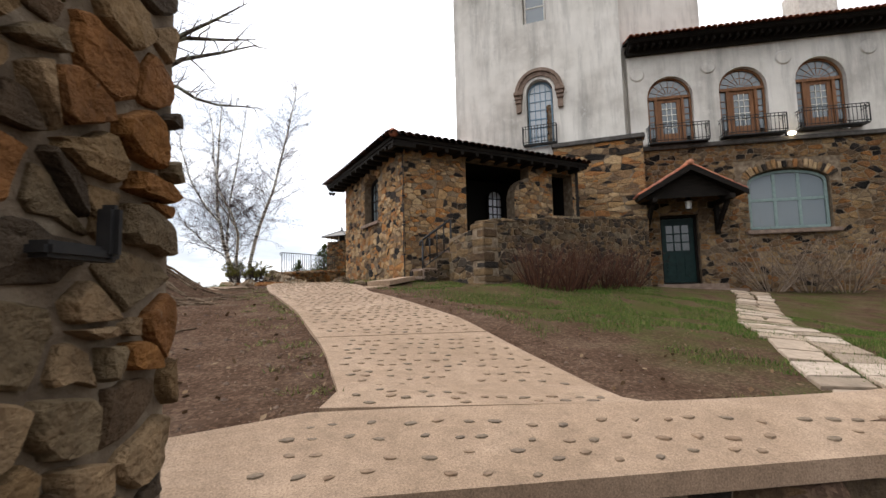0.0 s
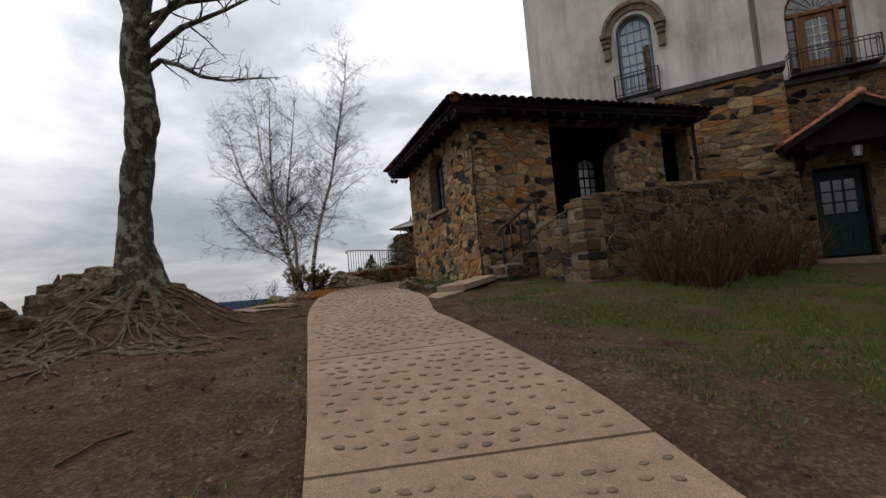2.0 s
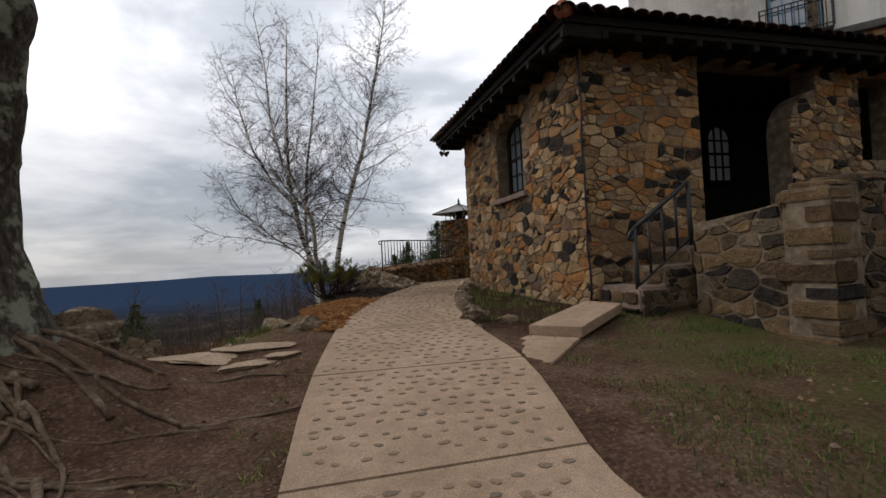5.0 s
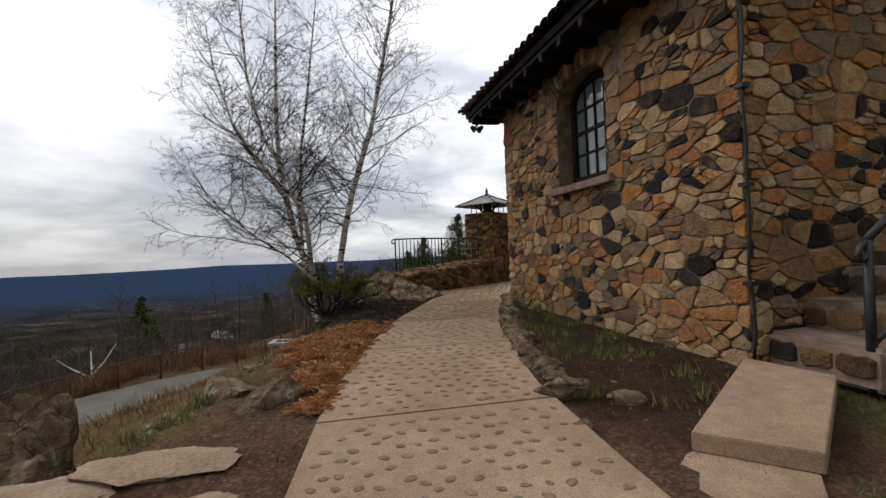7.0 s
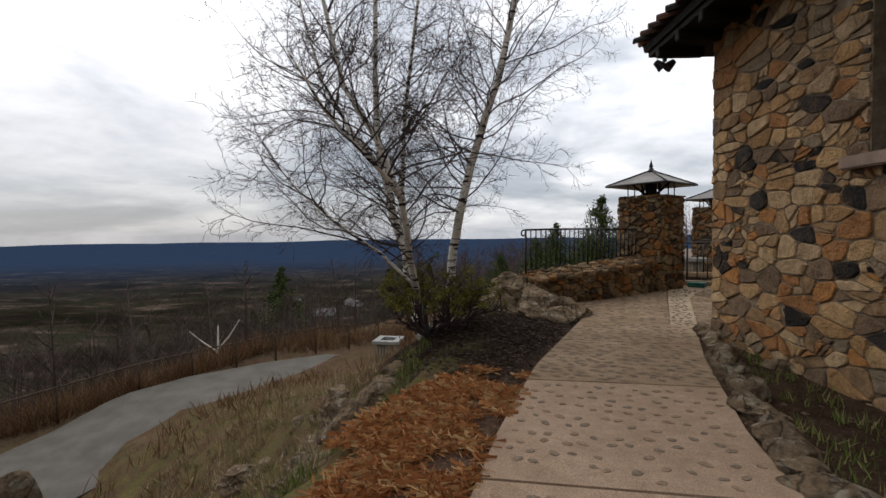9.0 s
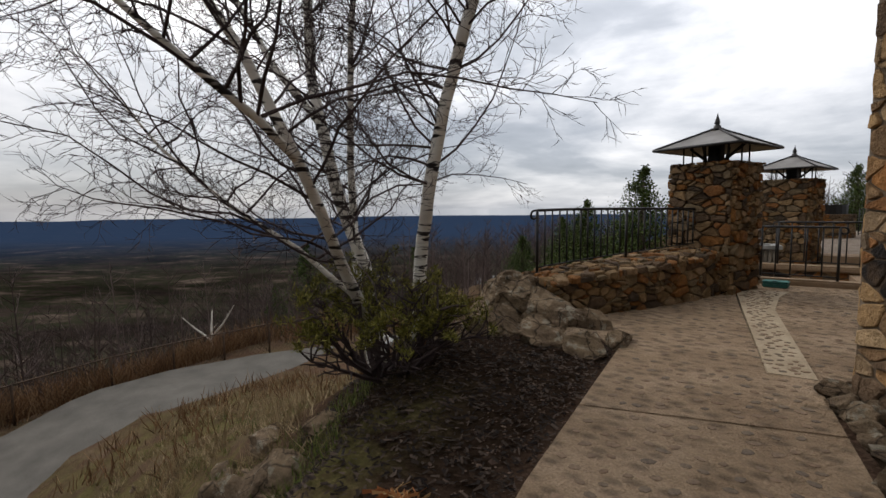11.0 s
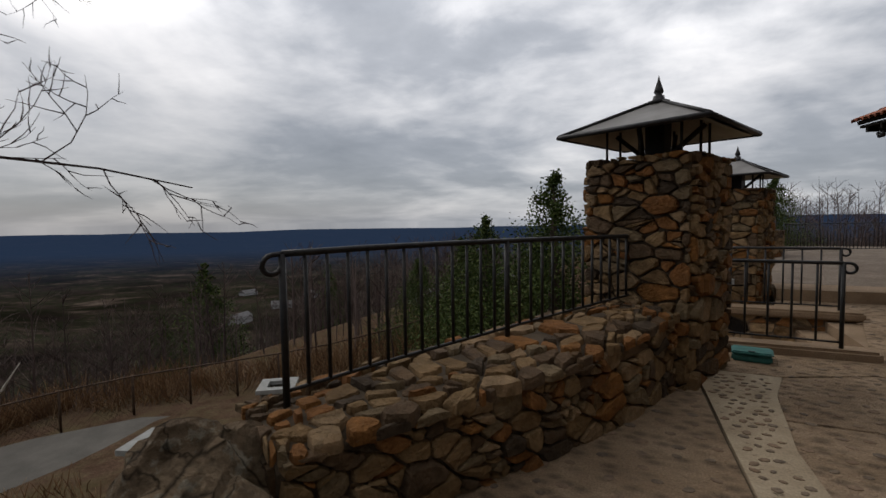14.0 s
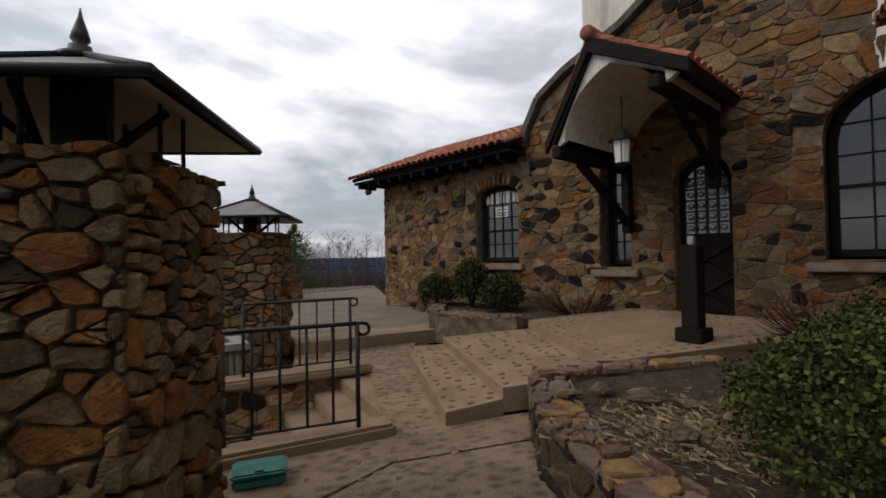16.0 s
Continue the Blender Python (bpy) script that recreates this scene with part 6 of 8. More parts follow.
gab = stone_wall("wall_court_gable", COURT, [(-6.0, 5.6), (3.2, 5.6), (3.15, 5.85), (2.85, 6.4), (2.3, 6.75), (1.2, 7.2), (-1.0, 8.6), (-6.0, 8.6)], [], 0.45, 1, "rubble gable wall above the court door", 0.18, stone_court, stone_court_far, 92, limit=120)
cp = [(3.3, 5.62), (3.22, 5.95), (2.9, 6.5), (2.32, 6.86), (1.2, 7.32), (-1.0, 8.75)]
cg = thing("gable_coping", COURT, "dark curved stone coping on the gable shoulder", "coping", kind="structure")
for (xa, za), (xb, zb) in zip(cp, cp[1:]):
    bm = bmesh.new()
    L = math.hypot(xb - xa, zb - za)
    box(bm, 0, L, -0.5, 0.14, -0.06, 0.06, Matrix.Translation((xa, 0, za)) @ Matrix.Rotation(-math.atan2(zb - za, xb - xa), 4, "Y"))
    part("coping_stone", bm, slate, cg)
stone_wall("wall_wing_end", COURT @ Matrix.Translation((8.1, 0, 0)) @ Matrix.Rotation(radians(-90), 4, "Z"), [(0, 1.4), (5.0, 1.4), (5.0, 5.5), (0, 5.5)], [], 0.4, 1, "rubble end wall of the low wing", 0.2, stone_court, stone_court_far, 93, limit=0)
# near-black solids added in place of the unlit rooms
solid("wall_house_core", COURT, [(-6.0, -0.8), (3.0, -0.8), (3.0, -4.0), (-6.0, -4.0)], 1.5, 5.9, unlit_black, "near-black solid standing in for the unlit house inside")
solid("wall_wing_core", COURT, [(3.1, -0.8), (8.0, -0.8), (8.0, -4.5), (3.1, -4.5)], 1.5, 5.4, unlit_black, "near-black solid standing in for the unlit wing inside")
tiled_slope("roof_wing", COURT, "red clay barrel-tile roof of the low wing", [(3.25, 0.62, 5.62), (8.75, 0.62, 5.62), (8.75, -2.6, 6.9), (3.25, -2.6, 6.9)], 28, 7)
closing = part("eave_board", boxes((3.25, 8.7, -0.42, -0.05, 5.5, 5.84)), dark_wood)
closing.matrix_world = COURT
tagged(closing, "dark board closing the wing eave above the wall", "board", kind="structure")
we = thing("eave_rafters", COURT, "dark rafter tails under the wing's tiled eave", "rafters", kind="structure")
part("soffit", boxes((3.25, 8.7, -0.4, 0.58, 5.46, 5.52)), dark_wood, we)
for k in range(12):
    part("rafter_tail", boxes((3.5 + k * 0.45, 3.6 + k * 0.45, 0.0, 0.56, 5.34, 5.46), bevel=0.01), dark_wood, we)
floodlight(COURT @ Matrix.Translation((8.35, 0.35, 5.4)))
sash_window("wing_window", COURT, 3.53, 4.65, 3.32, 4.92, 0.2, -0.18, 1, 4, 5, dark_wood, glass, "dark sash window with a notice and a short curtain", fw=0.08)
nt = thing("window_notice", COURT, "white paper notice inside the wing window", "notice")
part("sheet", boxes((3.95, 4.3, -0.232, -0.229, 4.25, 4.5)), white_paint, nt)
for z in (4.43, 4.36, 4.31):
    part("text_bar", boxes((3.99, 4.26, -0.2285, -0.2275, z, z + 0.022)), iron, nt)
cu = thing("window_curtain", COURT, "short white curtain across the window head", "curtain")
bm = bmesh.new()
vs = [[bm.verts.new((3.62 + 0.94 * k / 24, -0.228 + 0.006 * math.sin(k * 1.7), z)) for k in range(25)] for z in (4.58, 4.84)]
for k in range(24):
    bm.faces.new((vs[0][k], vs[0][k + 1], vs[1][k + 1], vs[1][k]))
part("cloth", bm, white_paint, cu)
sash_window("side_window", COURT, 1.17, 1.68, 3.24, 5.06, 0.25, -0.28, 1, 2, 5, dark_wood, glass, "narrow dark arched window beside the door", fw=0.06)
sash_window("hall_window", COURT, -2.97, -1.43, 3.34, 5.56, 0.68, -0.25, 1, 4, 5, dark_wood, glass, "large dark arched window with small panes", fw=0.09)
for a, b, z in ((3.35, 4.85, 3.26), (1.0, 1.85, 3.16), (-3.2, -1.2, 3.27)):
    ob = part("window_sill", boxes((a, b, -0.2, 0.13, z - 0.12, z), bevel=0.015), sill_mat)
    ob.matrix_world = COURT
    tagged(ob, "brownstone window sill on the court front", "sill", kind="structure")
cd = thing("court_door", COURT, "dark arched plank door with rows of bullseye panes", "door")
part("door_leaf", slab_with_holes(arch_outline(-0.34, 0.44, 2.5, 4.88, 0.38), [arch_outline(-0.26, 0.36, 3.72, 4.78, 0.3)], -0.22, -0.28), dark_wood, cd)
for i in range(4):
    for j in range(6):
        x, z = -0.26 + 0.155 * (i + 0.5), 3.72 + 0.175 * (j + 0.5)
        if abs(x - 0.05) > 0.2 and z > 4.62:
            continue
        bm = bmesh.new()
        bmesh.ops.create_uvsphere(bm, u_segments=10, v_segments=6, radius=0.05, matrix=Matrix.Translation((x, -0.235, z)) @ Matrix.Diagonal((1, 0.35, 1, 1)))
        part("bullseye", bm, glass_light, cd, smooth=True)
for i in range(1, 4):
    part("glazing_bar", boxes((-0.26 + 0.155 * i - 0.012, -0.26 + 0.155 * i + 0.012, -0.25, -0.2, 3.72, 4.76)), iron, cd)
for j in range(1, 6):
    part("glazing_bar", boxes((-0.26, 0.36, -0.248, -0.202, 3.72 + 0.175 * j - 0.012, 3.72 + 0.175 * j + 0.012)), iron, cd)
part("pane", slab_with_holes(arch_outline(-0.26, 0.36, 3.72, 4.78, 0.3), [], -0.25, -0.256), glass_light, cd)
for k in range(2):
    rod("cross_brace", [(-0.3, -0.2, 2.6 + 0.5 * k), (0.4, -0.2, 3.05 + 0.5 * k)], 0.03, dark_wood, cd, 4)
    rod("cross_brace", [(0.4, -0.2, 2.6 + 0.5 * k), (-0.3, -0.2, 3.05 + 0.5 * k)], 0.03, dark_wood, cd, 4)
# the hood over the door: outward is +y in this frame, so it is built turned about
HOOD = COURT @ Matrix.Rotation(math.pi, 4, "Z")
gable_porch("porch_hood", HOOD, -1.35, 0.5, 2.1, (5.02, 5.62), 6.28, "red-tiled gable hood with a cream arch over the door", arch=True, peak=0.36)
lantern(HOOD @ Matrix.Translation((-0.5, -1.6, 4.78)), "black iron hanging lantern with milky glass", 1.25)
bo = thing("bollard_light", Matrix.Translation((0.78, 22.3, 2.42)) @ Matrix.Rotation(radians(10), 4, "Z"), "dark brown square bollard light on a plinth", "bollard light")
part("plinth", boxes((-0.15, 0.15, -0.15, 0.15, 0, 0.16), bevel=0.012), dark_wood, bo)
part("post", boxes((-0.095, 0.095, -0.095, 0.095, 0.16, 1.1), bevel=0.01), dark_wood, bo)
part("sensor_cap", boxes((-0.035, 0.035, -0.035, 0.035, 1.1, 1.2), bevel=0.008), bin_top, bo)

# ------------------------------------------------------------ planting beds
soil = material("dark_mulch", lambda n: n.mix(1.0, n.ramp(n.noise(n.coords(), 6.0, 7.0, 0.7), [(0.3, (0.035, 0.024, 0.017)), (0.7, (0.09, 0.064, 0.046))]), n.ramp(n.voronoi(n.coords(), 45.0, "F1", "Color"), [(0.0, 0.6), (0.92, 1.6)]), "MULTIPLY"), 0.95, bump=lambda n: n.noise(n.coords(), 35.0, 5.0, 0.7), strength=0.9, distance=0.04)


def bed_wall(name, pts, z0, z1, width, seed, label):
    """A low mortared stone edging along pts."""
    for (ax, ay), (bx, by) in zip(pts, pts[1:]):
        a, b = Vector((ax, ay, 0)), Vector((bx, by, 0))
        L = (b - a).length
        m = Matrix.Translation(a) @ Matrix.Rotation(math.atan2(by - ay, bx - ax), 4, "Z")
        w = stone_wall(name, m, [(0, z0), (L, z0), (L, z1), (0, z1)], [], width, 1, label, 0.15, stone_grey, stone_grey_far, seed, limit=90, joint=0.014)
        rng = random.Random(seed + 5)
        for poly in rubble_outlines(rng, 0, L, -width, 0.0, 0.2, 1.2):
            for nx, nz, d in ((1, 0, L), (-1, 0, 0), (0, 1, 0.03), (0, -1, width + 0.03)):
                poly = clip_poly(poly, nx, nz, d)
                if len(poly) < 3:
                    break
            if area(poly) < 0.004:
                continue
            v, f = stone_shape(rng, poly, 0.012, 0.035, 1, 0.0)
            mesh_object("coping_stone", [(x, z, z1 + y) for x, y, z in v], [tuple(reversed(q)) for q in f], stone_red, w)
        seed += 1


stone_red = stone_material("flat_coping_stone", [(0.0, (0.20, 0.12, 0.085)), (0.2, (0.16, 0.10, 0.085)), (0.4, (0.27, 0.16, 0.07)), (0.6, (0.15, 0.13, 0.115)), (0.8, (0.22, 0.15, 0.10))], False)
bed_wall("wall_bed", [(-3.35, 18.05), (-2.62, 19.2), (-2.42, 20.5), (-2.15, 21.4), (-1.5, 22.35)], 1.8, 2.3, 0.32, 101, "low mortared fieldstone edging of a planting bed")
bed_wall("wall_bed", [(-1.45, 22.4), (-0.5, 22.1), (0.4, 21.85)], 1.9, 2.36, 0.2, 111, "low mortared fieldstone edging of a planting bed")
flat_slab("soil_bed", [(-3.1, 17.9), (3.0, 20.4), (2.6, 21.6), (-0.4, 22.0), (-1.4, 22.2), (-2.15, 20.9), (-2.4, 19.2)], [2.2, 2.35, 2.4, 2.34, 2.27, 2.24, 2.2], 0.4, soil, "dark mulched planting bed with loose stones", "bed")
bed_wall("wall_bed", [(0.35, 27.6), (-0.25, 26.55), (0.55, 25.2)], 1.9, 2.42, 0.25, 121, "low mortared fieldstone edging below the wing")
flat_slab("soil_bed", [(0.4, 27.6), (-0.1, 26.5), (0.7, 25.3), (2.2, 24.7), (0.9, 29.5)], [2.38, 2.36, 2.36, 2.42, 2.4], 0.4, soil, "dark mulched planting bed below the wing window", "bed")


# ------------------------------------------------------------ rocks
def rock(m, size, seed, label="weathered brown rock with pale lichen", group="loose rocks", name="rock", layered=0.0, mat=None):
    """A rock from a roughened, flat-cut block; size: half lengths."""
    bm = bmesh.new()
    bmesh.ops.create_icosphere(bm, subdivisions=5 if max(size) > 1.25 else 4 if max(size) > 0.42 else 3, radius=1)
    rng = random.Random(seed)
    cuts = [(Vector((rng.uniform(-1, 1), rng.uniform(-1, 1), rng.uniform(-0.4, 1))).normalized(), rng.uniform(0.42, 0.8)) for _ in range(13)]
    off = Vector((seed * 1.7, seed * 0.9, seed * 0.3))
    for v in bm.verts:
        p = v.co.copy()
        for n, d in cuts:
            e = p.dot(n) - d
            if e > 0:
                p -= n * e
        crease = max(0.0, 1 - 5 * abs(noise.noise(p * 1.9 + off * 1.3)))
        p *= 1 - 0.13 * crease + 0.08 * noise.noise(p * 2.2 + off) + 0.09 * noise.noise(p * 5 + off) + 0.05 * noise.noise(p * 12 + off)
        q = Vector((p.x * size[0], p.y * size[1], p.z * size[2]))
        if layered:
            k = round(q.z / layered)
            q.z = q.z * 0.35 + k * layered * 0.65
            s = 1 + 0.10 * noise.noise(Vector((k * 3.3, q.x, q.y)) + off)
            q.x *= s
            q.y *= s
        v.co = q
    ob = part(name, bm, mat or rock_mat)
    ob.matrix_world = m
    return tagged(ob, label, "rock", group)


def rock_at(x, y, size, seed, sink=0.35, rz=0, **kw):
    return rock(Matrix.Translation((x, y, ground_z(x, y) - size[2] * sink + size[2] * 0.5)) @ Matrix.Rotation(radians(rz), 4, "Z"), size, seed, **kw)


for k, (x, y, z, size, rz) in enumerate([(-7.15, 11.15, 0.72, (0.58, 0.5, 1.0), 20), (-7.85, 11.6, 0.7, (0.75, 0.6, 1.3), 60), (-7.5, 10.5, 0.8, (0.7, 0.55, 1.1), 10)]):
    rock(Matrix.Translation((x, y, z)) @ Matrix.Rotation(radians(rz), 4, "Z"), size, 601 + k, label="dark blocky boulder with pale lichen at the cliff edge", group="cliff boulders")
LEDGE = "layered brown sandstone ledge on the cliff edge"
for k, (x, y, s, rz) in enumerate([(-7.35, 9.0, (1.15, 0.7, 0.85), 10), (-8.6, 8.7, (1.2, 0.8, 0.95), -15), (-6.55, 9.05, (0.6, 0.5, 0.75), 25), (-7.1, 8.35, (0.7, 0.4, 0.5), -5), (-8.0, 8.2, (0.9, 0.45, 0.6), 8), (-9.3, 8.3, (0.9, 0.6, 0.8), 12), (-6.6, 8.2, (0.5, 0.3, 0.35), 15), (-6.6, 9.1, (0.7, 0.5, 0.5), 30), (-8.0, 7.2, (0.9, 0.6, 0.35), 5), (-9.5, 7.4, (1.2, 0.8, 0.5), 20),
                                   (-7.0, 7.6, (0.6, 0.45, 0.28), -10), (-6.2, 9.4, (0.55, 0.45, 0.42), 50), (-9.4, 9.4, (0.9, 0.8, 0.5), 0), (-6.75, 8.1, (0.5, 0.35, 0.25), 70), (-7.7, 9.6, (0.8, 0.6, 0.5), 25),
                                   (-10.5, 8.4, (1.1, 0.9, 0.5), 0), (-10.2, 6.6, (1.0, 0.8, 0.4), 40)]):
    rock_at(x, y, s, 10 + k, 0.3, rz, label=LEDGE, group="sandstone ledges", layered=0.16)
rng = random.Random(93)
for k in range(26):
    x, y = rng.uniform(-10.5, -6.2), rng.uniform(8.1, 9.6)
    q = rng.uniform(0.35, 0.75)
    rock_at(x, y, (q * 1.4, q * 0.8, q * (0.75 if y > 8.6 else 0.5)), 660 + k, 0.3, rng.uniform(-25, 25), label=LEDGE, group="sandstone ledges", layered=0.13)
for k, (x, y, s, rz, sink) in enumerate([(-4.78, 11.42, (0.4, 0.28, 0.22), 20, 0.65), (-5.3, 11.62, (0.42, 0.28, 0.18), -20, 0.7), (-5.75, 11.8, (0.36, 0.26, 0.2), 40, 0.6), (-6.2, 11.95, (0.3, 0.24, 0.18), 10, 0.6), (-5.25, 12.35, (0.45, 0.24, 0.16), 70, 0.8),
                                         (-7.2, 14.7, (0.45, 0.36, 0.36), 60, 0.3), (-6.95, 15.05, (0.36, 0.3, 0.3), 15, 0.3), (-7.45, 14.35, (0.4, 0.3, 0.28), -30, 0.4), (-7.0, 14.3, (0.3, 0.24, 0.2), 45, 0.5), (-7.55, 15.1, (0.55, 0.45, 0.4), 10, 0.3), (-6.6, 13.7, (0.4, 0.26, 0.16), 30, 0.8),
                                         (-8.3, 13.6, (0.6, 0.4, 0.3), 0, 0.5), (-9.0, 14.4, (0.6, 0.4, 0.3), 25, 0.5), (-8.0, 12.6, (0.5, 0.36, 0.26), 70, 0.6), (-5.9, 12.9, (0.4, 0.22, 0.14), 40, 0.9), (-9.7, 15.3, (0.6, 0.36, 0.3), 35, 0.5)]):
    rock_at(x, y, s, 40 + k, sink, rz, label="tan and grey boulder bedded in the bank", group="bank boulders")
for k, (x, y, s, rz) in enumerate([(-6.5, 18.15, (0.66, 0.5, 0.62), 20), (-6.0, 18.0, (0.6, 0.42, 0.5), -10), (-5.42, 17.4, (0.3, 0.5, 0.28), 25), (-5.85, 17.55, (0.42, 0.3, 0.24), 60), (-6.95, 18.7, (0.6, 0.6, 0.6), 50), (-7.0, 17.6, (0.5, 0.4, 0.36), 0),
                                   (-5.7, 18.15, (0.36, 0.28, 0.3), 0), (-6.45, 17.55, (0.5, 0.34, 0.32), 35), (-6.75, 18.0, (0.55, 0.4, 0.5), -30), (-5.2, 17.65, (0.2, 0.3, 0.16), 10), (-7.3, 18.15, (0.5, 0.4, 0.34), 70)]):
    rock(Matrix.Translation((x, y, ground_z(x, y) + s[2] * 0.12)) @ Matrix.Rotation(radians(rz), 4, "Z") @ Matrix.Rotation(radians(24), 4, "Y") @ Matrix.Rotation(radians(-12 + 5 * (k % 5)), 4, "X"), s, 70 + k, label="large tan ledge rock beside the parapet wall", group="parapet ledge rocks")
rng = random.Random(91)
for k in range(84):
    y = rng.uniform(11.1, 16.2)
    edge = interp(y, [(10.0, -5.3), (11.0, -5.15), (13, -5.75), (15, -6.5), (16.5, -7.2)])
    q = rng.uniform(0.10, 0.34)
    x = min(edge - 0.1 - (1.6 if k < 44 else 5.0) * rng.random() ** 1.3, interp(y, LEFT) - 0.4 - q)
    rock_at(x, y, (q * rng.uniform(1.0, 1.6), q * rng.uniform(0.7, 1.1), q * rng.uniform(0.4, 0.75)), 700 + k, 0.6, rng.uniform(0, 180), label="rough tan and grey rock bedded in the bank", group="bank boulders", layered=0.12 if k % 3 == 0 else 0.0)
# flat stepping stones on the bank
sandstone = material("worn_sandstone", lambda n: n.mix(1.0, n.ramp(n.noise(n.coords(), 2.5, 7.0, 0.65), [(0.3, (0.20, 0.14, 0.092)), (0.7, (0.36, 0.265, 0.185))]), n.ramp(n.noise(n.coords(), 40.0, 4.0), [(0.3, 0.75), (0.7, 1.2)]), "MULTIPLY"), 0.9, bump=grit, strength=0.5)
for k, (x, y, s, rz) in enumerate([(-4.95, 10.35, (0.62, 0.36, 0.06), 20), (-4.4, 9.75, (0.34, 0.22, 0.05), 60), (-5.2, 10.0, (0.7, 0.42, 0.06), 10), (-4.25, 10.1, (0.3, 0.16, 0.05), 50), (-5.75, 10.85, (0.8, 0.4, 0.07), 25), (-6.3, 11.0, (0.5, 0.3, 0.07), 0)]):
    rock_at(x, y, s, 80 + k, 0.3, rz, mat=sandstone, label="flat worn flagstone sunk in the earth", group="flat flagstones", name="flagstone")
# edging stones of the bed beside the hut
rng = random.Random(8)
for k in range(30):
    y = 11.75 + 5.4 * k / 29
    x = interp(y, RIGHT) + 0.12 + rng.uniform(-0.03, 0.05)
    s = rng.uniform(0.12, 0.21)
    rock(Matrix.Translation((x, y, path_z(x, y) + s * 0.18)) @ Matrix.Rotation(rng.uniform(0, 3), 4, "Z"), (s * 1.25, s * 0.85, s * 0.6), 100 + k, label="small grey and tan edging stone along the walk", group="edging stones", name="edging_stone")
for k, (x, y, s) in enumerate([(-2.1, 11.75, 0.13), (-2.42, 11.25, 0.09), (-2.75, 12.9, 0.08), (-1.9, 13.2, 0.06), (-2.3, 12.3, 0.03), (-3.0, 16.0, 0.16), (-3.45, 16.9, 0.2)]):
    rock_at(x, y, (s * 1.2, s * 0.9, s * 0.7), 140 + k, 0.3, 33 * k, label="small loose stone lying on bare earth", group="loose stones", name="loose_stone")
for k in range(8):
    rock(Matrix.Translation((-1.2 + rng.uniform(-0.5, 0.6), 21.2 + rng.uniform(-0.5, 0.5), 2.36)) @ Matrix.Rotation(rng.uniform(0, 3), 4, "Z"), (0.16, 0.11, 0.03), 150 + k, label="flat broken stone lying on the mulch", group="broken bed stones", name="loose_stone")

# ------------------------------------------------------------ trees and shrubs
def bark(name, a, b, c, scale, stretch, lichen=0.75):
    def col(n):
        p = n.coords(stretch)
        base = n.ramp(n.noise(p, scale, 7.0, 0.65), [(0.3, a), (0.52, b), (0.75, c)])
        l = n.ramp(n.noise(n.coords(), 6.0, 4.0), [(0.52, 0.0), (0.60, lichen)])
        return n.mix(l, base, (0.27, 0.28, 0.21))
    return material(name, col, 0.92, bump=lambda n: n.noise(n.coords(stretch), scale * 1.5, 6.0, 0.7), strength=0.9, distance=0.04)


maple_bark = bark("furrowed_bark", (0.012, 0.010, 0.008), (0.07, 0.058, 0.044), (0.21, 0.185, 0.14), 22.0, (1, 1, 0.45))
twig_mat = material("dark_twig", lambda n: n.ramp(n.noise(n.coords(), 5.0, 3.0), [(0.3, (0.05, 0.036, 0.03)), (0.7, (0.12, 0.09, 0.075))]), 0.85)
birch_twig = material("birch_twig", lambda n: n.ramp(n.noise(n.coords(), 3.0, 3.0), [(0.3, (0.028, 0.018, 0.018)), (0.7, (0.07, 0.05, 0.047))]), 0.8)
red_twig = material("red_twig", lambda n: n.ramp(n.add("ShaderNodeNewGeometry").outputs["Random Per Island"], [(0.0, (0.028, 0.012, 0.008)), (0.5, (0.06, 0.024, 0.014)), (1.0, (0.11, 0.05, 0.028))]), 0.85)
tan_twig = material("tan_twig", lambda n: n.ramp(n.add("ShaderNodeNewGeometry").outputs["Random Per Island"], [(0.0, (0.10, 0.07, 0.05)), (0.5, (0.19, 0.14, 0.10)), (1.0, (0.30, 0.23, 0.175))]), 0.85)


def birch_colour(n):
    p = n.coords((1.2, 1.2, 7.0))
    w = n.ramp(n.noise(n.coords(), 4.0, 5.0), [(0.3, (0.54, 0.49, 0.42)), (0.7, (0.80, 0.77, 0.70))])
    marks = n.ramp(n.noise(p, 3.2, 3.0, 0.5), [(0.56, 0.0), (0.61, 1.0)])
    c = n.mix(marks, w, (0.025, 0.02, 0.018))
    rings = n.ramp(n.noise(n.coords((2, 2, 40)), 1.0, 2.0), [(0.62, 0.0), (0.7, 0.35)])
    return n.mix(rings, c, (0.2, 0.17, 0.14))


birch_bark = material("white_birch_bark", birch_colour, 0.75, bump=lambda n: n.noise(n.coords((1, 1, 6)), 9.0, 4.0), strength=0.25)


